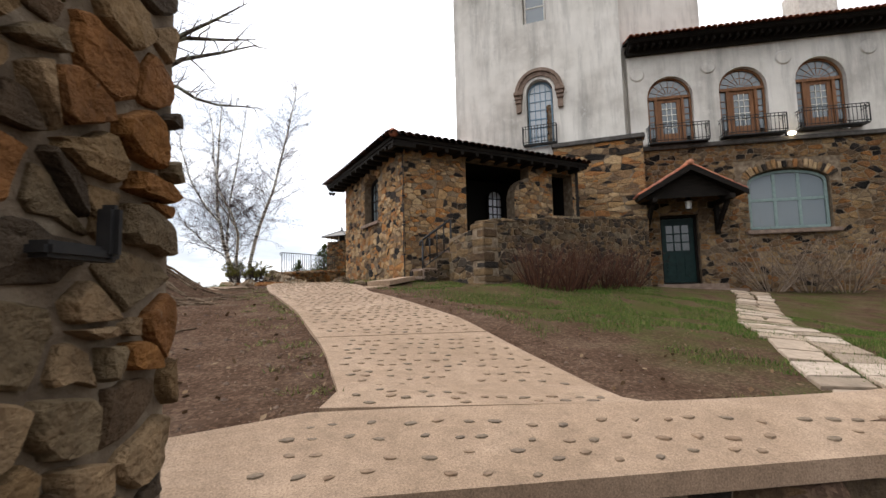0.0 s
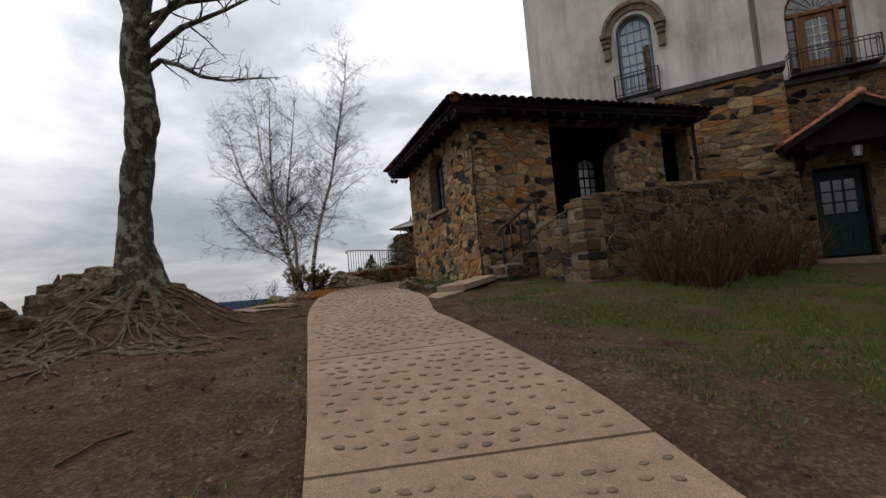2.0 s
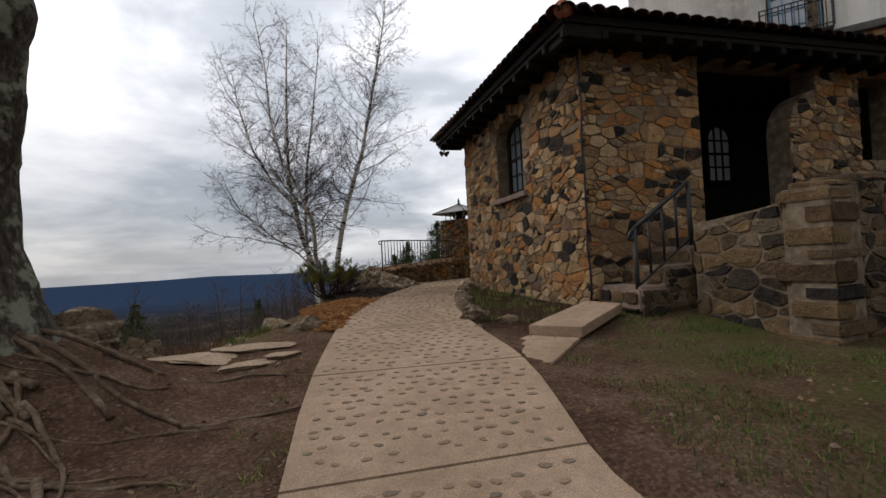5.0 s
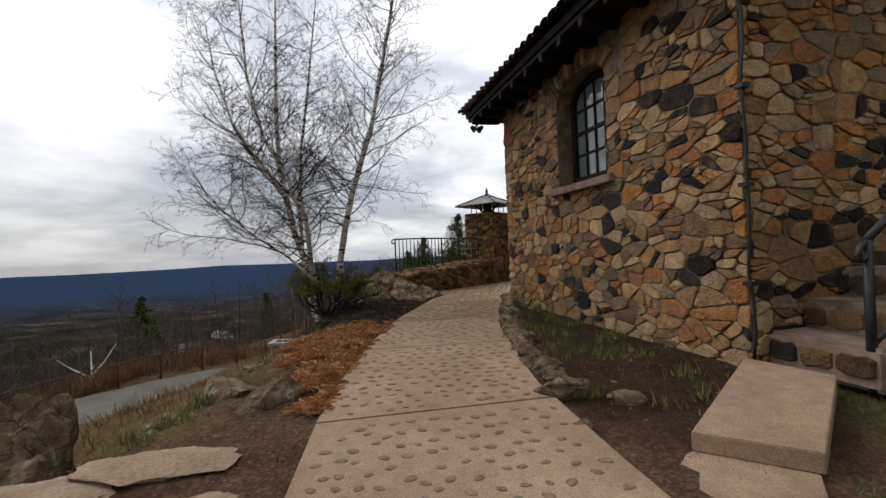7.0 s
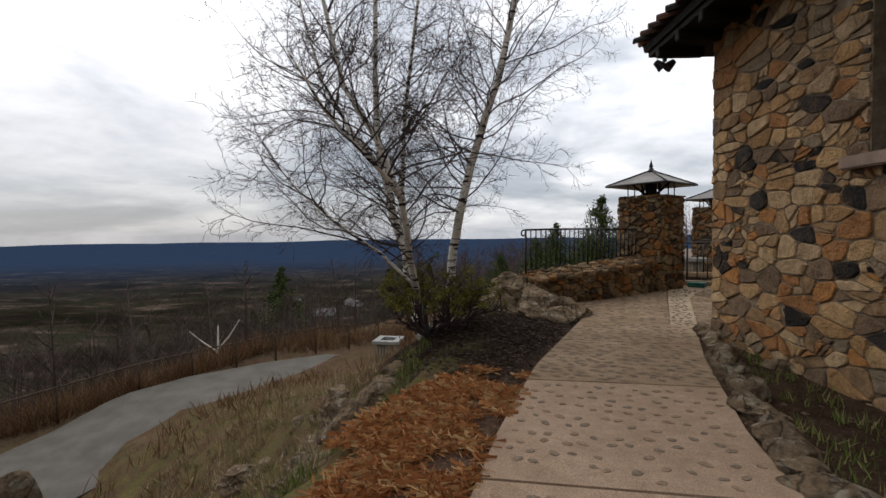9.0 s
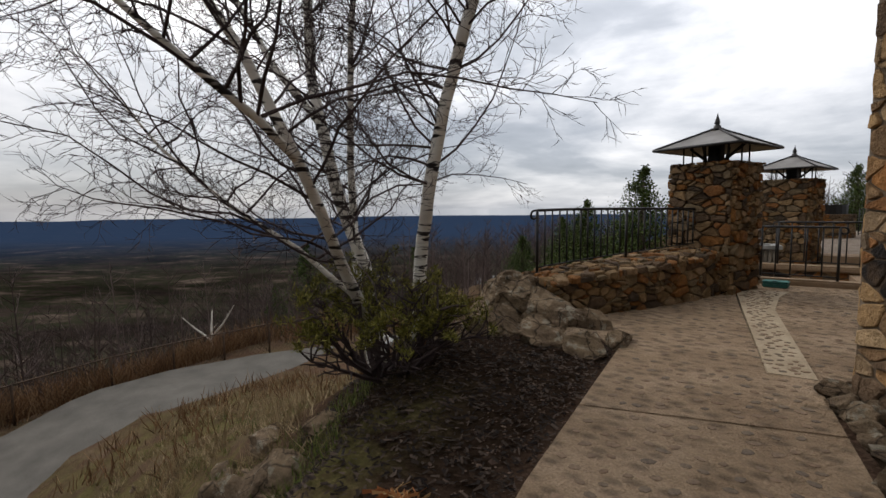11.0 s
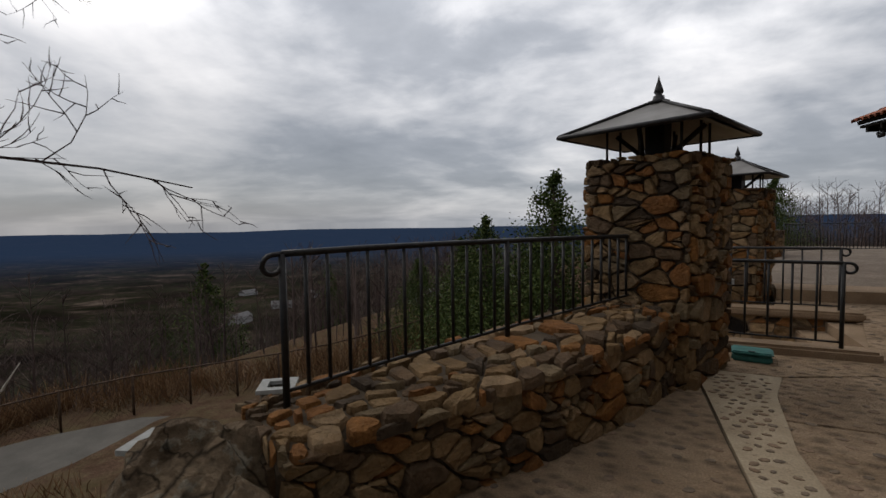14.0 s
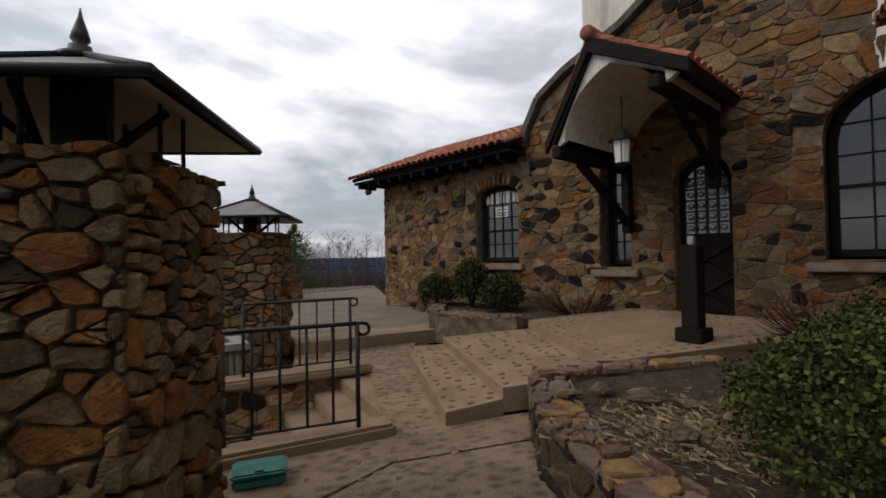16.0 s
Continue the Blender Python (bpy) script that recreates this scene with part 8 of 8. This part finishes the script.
# low scrub along the fence and round the parapet
tv = Tree(54)
for k in range(2200):
    if k < 1400:
        x, y = tv.r.uniform(-21.5, -19.4), tv.r.uniform(9, 24)
        h = tv.r.uniform(0.5, 1.1)
    elif k < 1850:
        x = tv.r.uniform(-19.5, -9.5)
        y = interp(x, [(-19.5, 23.5), (-18, 24.2), (-16.5, 26.0), (-14, 27.4), (-9, 28.4)]) + tv.r.random() * 3.0
        h = tv.r.uniform(0.4, 1.0)
    elif k < 2020:
        y = tv.r.uniform(11, 21)
        x = interp(y, [(11, -13.6), (16, -14.5), (20, -15.2), (21, -14.6)]) + 0.2 + tv.r.random() ** 2 * 3.5
        h = tv.r.uniform(0.2, 0.5)
    else:
        x, y = tv.r.uniform(-9.5, -6.8), tv.r.uniform(17.5, 24)
        h = tv.r.uniform(0.3, 0.6)
    for j in range(6):
        pts = tv.path((x + tv.r.gauss(0, 0.15), y + tv.r.gauss(0, 0.15), ground_z(x, y)), (tv.r.gauss(0, 0.35), tv.r.gauss(0, 0.35), 1), h * tv.r.uniform(0.6, 1.2), 2, 0.15, 0.0)
        tube(tv.tv, tv.tf, pts, [0.011, 0.008, 0.003], 3)
straw_mat = leaf_material("dry_scrub", (0.08, 0.04, 0.018), (0.17, 0.09, 0.042), (0.30, 0.20, 0.11))
tagged(mesh_object("dry_scrub", tv.tv, tv.tf, straw_mat), "dry brown scrub along the chain-link fence", "scrub", kind="stuff")

# the dead white branch beyond the road
t = Tree(56)
a = t.limb([(-21.0, 22.5, -2.2), (-21.1, 22.6, -1.4), (-21.5, 22.9, -0.6)], [0.07, 0.055, 0.02], 6)
t.limb([(-21.08, 22.58, -1.5), (-20.8, 22.9, -1.0), (-20.5, 23.2, -0.3)], [0.05, 0.035, 0.012], 6)
t.limb([(-21.08, 22.58, -1.6), (-21.9, 22.4, -1.2), (-22.4, 22.2, -0.8)], [0.045, 0.03, 0.01], 6)
t.twigs(a, 0.02, 2, 0.6, 2.5, 0.6, 0.05)
pale = material("bleached_wood", lambda n: n.ramp(n.noise(n.coords(), 8.0, 4.0), [(0.3, (0.34, 0.31, 0.26)), (0.7, (0.52, 0.48, 0.42))]), 0.8)
t.build("dead_tree", "bleached white dead branch standing beyond the road", pale, pale)

# ------------------------------------------------------------ lower road and fence
road_rows = []
outer = [(-15.8, 2), (-17.6, 12), (-18.9, 17.5), (-18.9, 20), (-17.9, 22.3), (-16.6, 24.0), (-15.0, 25.0), (-12.8, 25.6)]
inner = [(-12.6, 2), (-14.0, 12), (-14.8, 16.8), (-15.5, 18.6), (-15.6, 20.0), (-14.8, 21.2), (-13.6, 22.2), (-12.2, 23.0)]
for k in range(29):
    u = k / 4
    xo, yo = interp(u, [(n, p[0]) for n, p in enumerate(outer)]), interp(u, [(n, p[1]) for n, p in enumerate(outer)])
    xi, yi = interp(u, [(n, p[0]) for n, p in enumerate(inner)]), interp(u, [(n, p[1]) for n, p in enumerate(inner)])
    road_rows.append(((xo, yo, ground_z(-16.5, yo) + 0.05), (xi, yi, ground_z(-16.0, yi) + 0.05)))
ribbon("road", road_rows, 0.3, asphalt, "worn grey asphalt path on the terrace below", "road")
fence = thing("chain_link_fence", Matrix.Identity(4), "rusty chain-link fence along the lower path", "fence")
fpts = []
line = [(-18.6, 6), (-18.9, 12), (-19.2, 16), (-19.2, 19), (-18.7, 21), (-18.0, 22.9), (-16.9, 24.7), (-15.7, 25.9), (-14.2, 26.6), (-12.0, 27.2), (-9.5, 27.6)]
for k in range(15):
    u = k * 10 / 14
    x, y = interp(u, [(n, p[0]) for n, p in enumerate(line)]), interp(u, [(n, p[1]) for n, p in enumerate(line)])
    fpts.append(Vector((x, y, ground_z(x, y))))
rust = material("rusty_steel", lambda n: n.ramp(n.noise(n.coords(), 9.0, 5.0), [(0.3, (0.04, 0.026, 0.018)), (0.7, (0.10, 0.062, 0.04))]), 0.75, 0.3)
for p in fpts:
    rod("fence_post", [tuple(p), tuple(p + Vector((0, 0, 1.05)))], 0.03, rust, fence)
rod("top_rail", [tuple(p + Vector((0, 0, 1.03))) for p in fpts], 0.022, rust, fence)
v, f = [], []
for a, b in zip(fpts, fpts[1:]):
    n = int((b - a).length / 0.13)
    for k in range(n):
        p, q = a.lerp(b, k / n), a.lerp(b, min(1, (k + 7) / n))
        tube(v, f, [tuple(p + Vector((0, 0, 0.03))), tuple(q + Vector((0, 0, 1.0)))], [0.004, 0.004], 3)
        tube(v, f, [tuple(q + Vector((0, 0, 0.03))), tuple(p + Vector((0, 0, 1.0)))], [0.004, 0.004], 3)
mesh_object("wire_mesh", v, f, rust, fence)["kind"] = "stuff"
railing("lower_railing", Matrix.Identity(4), [(-8.9, 19.4, ground_z(-8.9, 19.4)), (-8.3, 21.5, ground_z(-8.3, 21.5)), (-7.6, 23.6, ground_z(-7.6, 23.6))], 0.75, 0.16, "black iron railing on the terrace below the parapet", curl=(False, False), r=0.011)

# north end of the court: a curved stone wall, its dark drum and far railing
nw = thing("round_planter", Matrix.Translation((-2.3, 34.5, 2.1)), "round rubble planter with a dark rim", "planter")
bm = bmesh.new()
bmesh.ops.create_cone(bm, cap_ends=True, segments=24, radius1=1.0, radius2=0.95, depth=0.9, matrix=Matrix.Translation((0, 0, 0.4)))
part("drum", bm, mortar_dark, nw)
bm = bmesh.new()
bmesh.ops.create_cone(bm, cap_ends=True, segments=24, radius1=0.8, radius2=0.8, depth=0.35, matrix=Matrix.Translation((0, 0, 1.0)))
part("dark_rim", bm, iron, nw)


def around(vv):
    a = vv[0]
    rr = 1.0 - vv[1]
    return (rr * math.sin(a), -rr * math.cos(a), vv[2])


lay_stones(nw, [(-2.0, 0.0), (2.0, 0.0), (2.0, 0.85), (-2.0, 0.85)], [], 0.0, -1, 0.18, stone_brown, stone_brown_far, 500, curve=around, limit=80)
railing("far_railing", Matrix.Identity(4), [(-1.0, 36.0, 2.15), (1.2, 37.5, 2.15), (3.6, 38.5, 2.15)], 0.95, 0.13, "black iron railing at the far end of the court", curl=(False, False), r=0.011)

# ------------------------------------------------------------ small ground cover
rng = random.Random(71)
v, f = [], []
n = 0
while n < 70000:
    y = rng.uniform(2.9, 14.5)
    x = interp(y, RIGHT) + rng.uniform(0.02, 1) ** 0.75 * 8.5
    h = noise.noise(Vector((x * 0.9, y * 0.9, 0))) + 0.5 * noise.noise(Vector((x * 2.3, y * 2.3, 4)))
    d = x - interp(y, RIGHT)
    if y > 10.9 and x < -0.9 and rng.random() < 0.88:
        n += 0.2
        continue
    if h < 0.12 - 0.16 * min(d / 2.2, 1.6):
        n += 0.2
        continue
    hp = HUT.inverted() @ Vector((x, y, 0))
    if hp.y > -0.1 and hp.x > -0.1:
        continue
    tp = TERR.inverted() @ Vector((x, y, 0))
    if tp.y > -0.15 and tp.x > -0.1:
        continue
    z = ground_z(x, y)
    a = rng.uniform(0, 6.283)
    hh = rng.uniform(0.02, 0.06)
    w = 0.004
    b = len(v)
    v += [(x - w * math.cos(a), y - w * math.sin(a), z), (x + w * math.cos(a), y + w * math.sin(a), z), (x + rng.gauss(0, 0.015), y + rng.gauss(0, 0.015), z + hh)]
    f.append((b, b + 1, b + 2))
    n += 1
grass_mat = leaf_material("lawn_blade", (0.028, 0.058, 0.009), (0.06, 0.115, 0.017), (0.16, 0.15, 0.05))
tagged(mesh_object("grass", v, f, grass_mat), "short patchy spring grass beside the walk", "grass", kind="stuff")

v, f = [], []
for k in range(700):
    which = rng.random()
    if which < 0.1:
        y = rng.uniform(11.3, 16.8)
        x = interp(y, RIGHT) + rng.uniform(0.3, 1.5)
        if (HUT_W.inverted() @ Vector((x, y, 0))).y < 0.05:
            continue
    elif which < 0.6:
        y = rng.uniform(10.6, 16)
        x = interp(y, [(10.0, -5.3), (11.0, -5.2), (13, -5.8), (15, -6.4), (16.5, -7.0)]) - rng.random() ** 1.5 * 3.0
    elif which < 0.68:
        y = rng.uniform(3, 10)
        x = interp(y, LEFT) - rng.random() ** 2 * 0.6
    else:
        x, y = rng.uniform(-13.5, -9), rng.uniform(12, 20)
    z = ground_z(x, y)
    for j in range(22):
        a = rng.uniform(0, 6.283)
        px, py = x + rng.gauss(0, 0.06), y + rng.gauss(0, 0.06)
        hh = rng.uniform(0.04, 0.12) * (0.4 if y < 10 else 1.0)
        b = len(v)
        v += [(px - 0.005 * math.cos(a), py - 0.005 * math.sin(a), z), (px + 0.005 * math.cos(a), py + 0.005 * math.sin(a), z), (px + rng.gauss(0, 0.03), py + rng.gauss(0, 0.03), z + hh)]
        f.append((b, b + 1, b + 2))
weed_mat = leaf_material("weed_blade", (0.06, 0.085, 0.018), (0.11, 0.14, 0.03), (0.24, 0.2, 0.09))
tagged(mesh_object("weeds", v, f, weed_mat), "small green weed tufts on bare earth", "weeds", kind="stuff")

# rust-coloured needles and straw
v, f = [], []
for k in range(26000):
    r = rng.random()
    if r < 0.72:
        y = rng.uniform(11.2, 14.7)
        x = interp(y, LEFT) - rng.uniform(0.02, 1.0) * (0.35 + 0.75 * max(0, 1 - abs(y - 13.2) / 2.2))
        if noise.noise(Vector((x * 2.1, y * 2.1, 3.0))) < -0.12:
            continue
        z = ground_z(x, y) + rng.uniform(0.0, 0.05)
    else:
        continue
    a = rng.uniform(0, 6.283)
    L = rng.uniform(0.04, 0.13)
    b = len(v)
    v += [(x, y, z), (x + L * math.cos(a), y + L * math.sin(a), z + rng.uniform(-0.005, 0.035)), (x + L * math.cos(a) - 0.0035 * math.sin(a), y + L * math.sin(a) + 0.0035 * math.cos(a), z + 0.004), (x - 0.0035 * math.sin(a), y + 0.0035 * math.cos(a), z)]
    f.append((b, b + 1, b + 2, b + 3))
needle_mat = leaf_material("rust_needles", (0.20, 0.070, 0.025), (0.37, 0.155, 0.055), (0.42, 0.29, 0.14))
tagged(mesh_object("fallen_needles", v, f, needle_mat), "rust-coloured fallen needles and straw on the ground", "needle_growth", kind="stuff")

# pale straw on the planting beds
v, f = [], []
for k in range(3600):
    x, y, z = (-1.45 + rng.gauss(0, 0.3), 20.75 + rng.gauss(0, 0.3), 2.29) if k % 4 else (-0.1 + rng.gauss(0, 0.15), 25.9 + rng.gauss(0, 0.3), 2.4)
    z += rng.uniform(0, 0.06)
    a, L = rng.uniform(0, 6.283), rng.uniform(0.03, 0.1)
    b = len(v)
    v += [(x, y, z), (x + L * math.cos(a), y + L * math.sin(a), z + rng.uniform(-0.005, 0.03)), (x + L * math.cos(a) - 0.003 * math.sin(a), y + L * math.sin(a) + 0.003 * math.cos(a), z + 0.004)]
    f.append((b, b + 1, b + 2))
hay = leaf_material("dry_grass_blade", (0.15, 0.105, 0.055), (0.30, 0.22, 0.125), (0.44, 0.35, 0.21))
tagged(mesh_object("bed_straw", v, f, hay), "pale dry straw lying on the mulched beds", "straw", kind="stuff")

# dry grass on the bank
v, f = [], []
for k in range(900):
    y = rng.uniform(10.8, 20)
    x = interp(y, [(10.5, -5.6), (13, -6.0), (15, -7.0), (17, -8.0), (20, -9.5)]) - rng.random() ** 1.2 * interp(y, [(10.5, 7.0), (20, 4.5)])
    if noise.noise(Vector((x * 0.7, y * 0.7, 8.0))) < -0.05:
        continue
    tall = 2.2 if rng.random() < 0.06 else 1.0
    for j in range(26):
        a = rng.uniform(0, 6.283)
        px, py = x + rng.gauss(0, 0.09), y + rng.gauss(0, 0.09)
        hh = rng.uniform(0.06, 0.2) * tall
        b = len(v)
        z = ground_z(px, py)
        v += [(px - 0.006 * math.cos(a), py - 0.006 * math.sin(a), z), (px + 0.006 * math.cos(a), py + 0.006 * math.sin(a), z), (px + rng.gauss(0, 0.07), py + rng.gauss(0, 0.07), z + hh)]
        f.append((b, b + 1, b + 2))
tagged(mesh_object("dry_grass", v, f, hay), "straw-coloured dry grass tufts on the bank", "grass", kind="stuff")

# bark chips on the mulch below the birches
v, f = [], []
for k in range(5200):
    y = rng.uniform(14.4, 17.6)
    x = interp(y, LEFT) - 0.03 - rng.random() * 2.6
    z = ground_z(x, y) + rng.uniform(0.0, 0.02)
    a, L, w = rng.uniform(0, 6.283), rng.uniform(0.01, 0.032), rng.uniform(0.003, 0.009)
    c, q = math.cos(a), math.sin(a)
    b = len(v)
    v += [(x - c * L - q * w, y - q * L + c * w, z), (x - c * L + q * w, y - q * L - c * w, z + rng.uniform(0, 0.012)), (x + c * L + q * w, y + q * L - c * w, z + rng.uniform(0, 0.02)), (x + c * L - q * w, y + q * L + c * w, z + 0.008)]
    f.append((b, b + 1, b + 2, b + 3))
chip = leaf_material("bark_chip", (0.008, 0.005, 0.004), (0.024, 0.016, 0.011), (0.085, 0.06, 0.044))
tagged(mesh_object("bark_chips", v, f, chip), "dark bark chips and pale litter under the birches", "mulch", kind="stuff")

# gravel and litter on the bare earth
v, f = [], []
for k in range(13000):
    y = rng.uniform(1.9, 16.5)
    if rng.random() < 0.82:
        x = interp(y, LEFT) - rng.random() ** 1.4 * 4.2
        if y > 10.5 and x < -5.6:
            continue
    else:
        x = interp(y, RIGHT) + rng.random() ** 1.5 * 3.0
        if (HUT.inverted() @ Vector((x, y, 0))).y > -0.1 and (HUT.inverted() @ Vector((x, y, 0))).x > -0.1:
            continue
    z = ground_z(x, y)
    s = rng.uniform(0.004, 0.012) if rng.random() < 0.96 else rng.uniform(0.014, 0.03)
    b = len(v)
    a = rng.uniform(0, 3)
    c, q = math.cos(a) * s, math.sin(a) * s
    v += [(x - c, y - q, z), (x + q, y - c, z), (x + c * 1.3, y + q * 1.3, z), (x - q, y + c, z), (x + rng.uniform(-0.3, 0.3) * s, y, z + s * 0.7)]
    f += [(b, b + 1, b + 4), (b + 1, b + 2, b + 4), (b + 2, b + 3, b + 4), (b + 3, b, b + 4)]
pebbly = leaf_material("loose_gravel", (0.05, 0.031, 0.022), (0.10, 0.066, 0.047), (0.17, 0.12, 0.088))
tagged(mesh_object("loose_gravel", v, f, pebbly), "loose brown gravel scattered over bare earth", "gravel", kind="stuff")
leaf_l = leaf_material("dead_leaf", (0.09, 0.05, 0.026), (0.14, 0.085, 0.045), (0.2, 0.14, 0.085))
v, f = [], []
for k in range(700):
    y = rng.uniform(2, 10)
    x = interp(y, LEFT) - rng.random() * 3.8 if rng.random() < 0.6 else interp(y, RIGHT) + rng.random() * 3
    leaves(v, f, (x, y, ground_z(x, y) + 0.012), 0.045, rng, 1, 0.004, 0.0)
tagged(mesh_object("dead_leaves", v, f, leaf_l), "scattered dry brown leaves on the earth", "leaves", kind="stuff")
# a stick lying on the walk and two on the earth
for pts in ([(-0.78, 3.62, path_z(0, 3.6) + 0.012), (-0.6, 3.66, path_z(0, 3.66) + 0.018), (-0.42, 3.6, path_z(0, 3.6) + 0.01)], [(-2.7, 4.55, ground_z(-2.7, 4.55) + 0.01), (-2.68, 4.8, ground_z(-2.68, 4.8) + 0.02), (-2.6, 4.95, ground_z(-2.6, 4.95) + 0.01)]):
    st2 = thing("fallen_stick", Matrix.Identity(4), "thin dry stick lying on the ground", "stick", "fallen sticks")
    rod("stick", pts, 0.009, root_mat, st2)

# flagstone side path to the green door
flag_mat = material("pale_flagstone", lambda n: n.mix(1.0, n.ramp(n.add("ShaderNodeObjectInfo").outputs["Random"], [(0.0, (0.24, 0.185, 0.135)), (0.5, (0.33, 0.25, 0.18)), (1.0, (0.42, 0.34, 0.27))]), n.ramp(n.noise(n.coords(), 9.0, 6.0), [(0.3, 0.75), (0.7, 1.15)]), "MULTIPLY"), 0.85, bump=grit, strength=0.4)
rng = random.Random(88)
FL = [((2.6, 3.0), (3.3, 2.9)), ((2.9, 3.9), (3.9, 3.9)), ((3.6, 5.4), (4.6, 5.3)), ((4.6, 7.4), (5.5, 7.2)), ((6.0, 9.8), (6.8, 9.5)), ((7.6, 12.2), (8.4, 12.0)), ((8.6, 14.2), (9.6, 14.0))]
k = 0
for (a0, b0), (a1, b1) in zip(FL, FL[1:]):
    A, B, C, D = [Vector((*p, 0)) for p in (a0, b0, b1, a1)]
    n = max(3, int((D - A).length / 0.5))
    for i in range(n):
        for j in range(2):
            q = []
            for u, w in ((j / 2 + 0.02, i / n + 0.02), ((j + 1) / 2 - 0.02, i / n + 0.02), ((j + 1) / 2 - 0.02, (i + 1) / n - 0.03), (j / 2 + 0.02, (i + 1) / n - 0.03)):
                p = A * (1 - u) * (1 - w) + B * u * (1 - w) + C * u * w + D * (1 - u) * w
                q.append((p.x + rng.uniform(-0.05, 0.05), p.y + rng.uniform(-0.05, 0.05)))
            z = [ground_z(x, y) + 0.03 for x, y in q]
            flat_slab("flagstone", q, z, 0.08, flag_mat, "pale flagstone of the side path through the lawn", "flagstone")
            k += 1


# ------------------------------------------------------------ far houses in the valley
house_white = material("far_white_siding", (0.3, 0.3, 0.295), 0.8)
house_roof = material("far_grey_roof", (0.12, 0.115, 0.115), 0.8)
rng = random.Random(123)
for k in range(16):
    d, a = rng.uniform(420, 900), radians(rng.uniform(100, 142))
    x, y = d * math.cos(a) * 1.0, d * math.sin(a)
    h = thing("far_house", Matrix.Translation((x, y, ground_z(x, y) - 0.5)) @ Matrix.Rotation(rng.uniform(0, 3), 4, "Z"), "small pale house far off among valley woods", "house", "valley houses")
    w, l, e = rng.uniform(4, 8), rng.uniform(7, 16), rng.uniform(4, 6)
    part("house_body", boxes((-l, l, -w, w, 0, e)), house_white, h)
    part("gable_roof", slab_with_holes([(-w - 0.5, e), (w + 0.5, e), (0, e + w * 0.6)], [], -l - 0.4, l + 0.4), house_roof, h, m=Matrix.Rotation(radians(90), 4, "Z"))
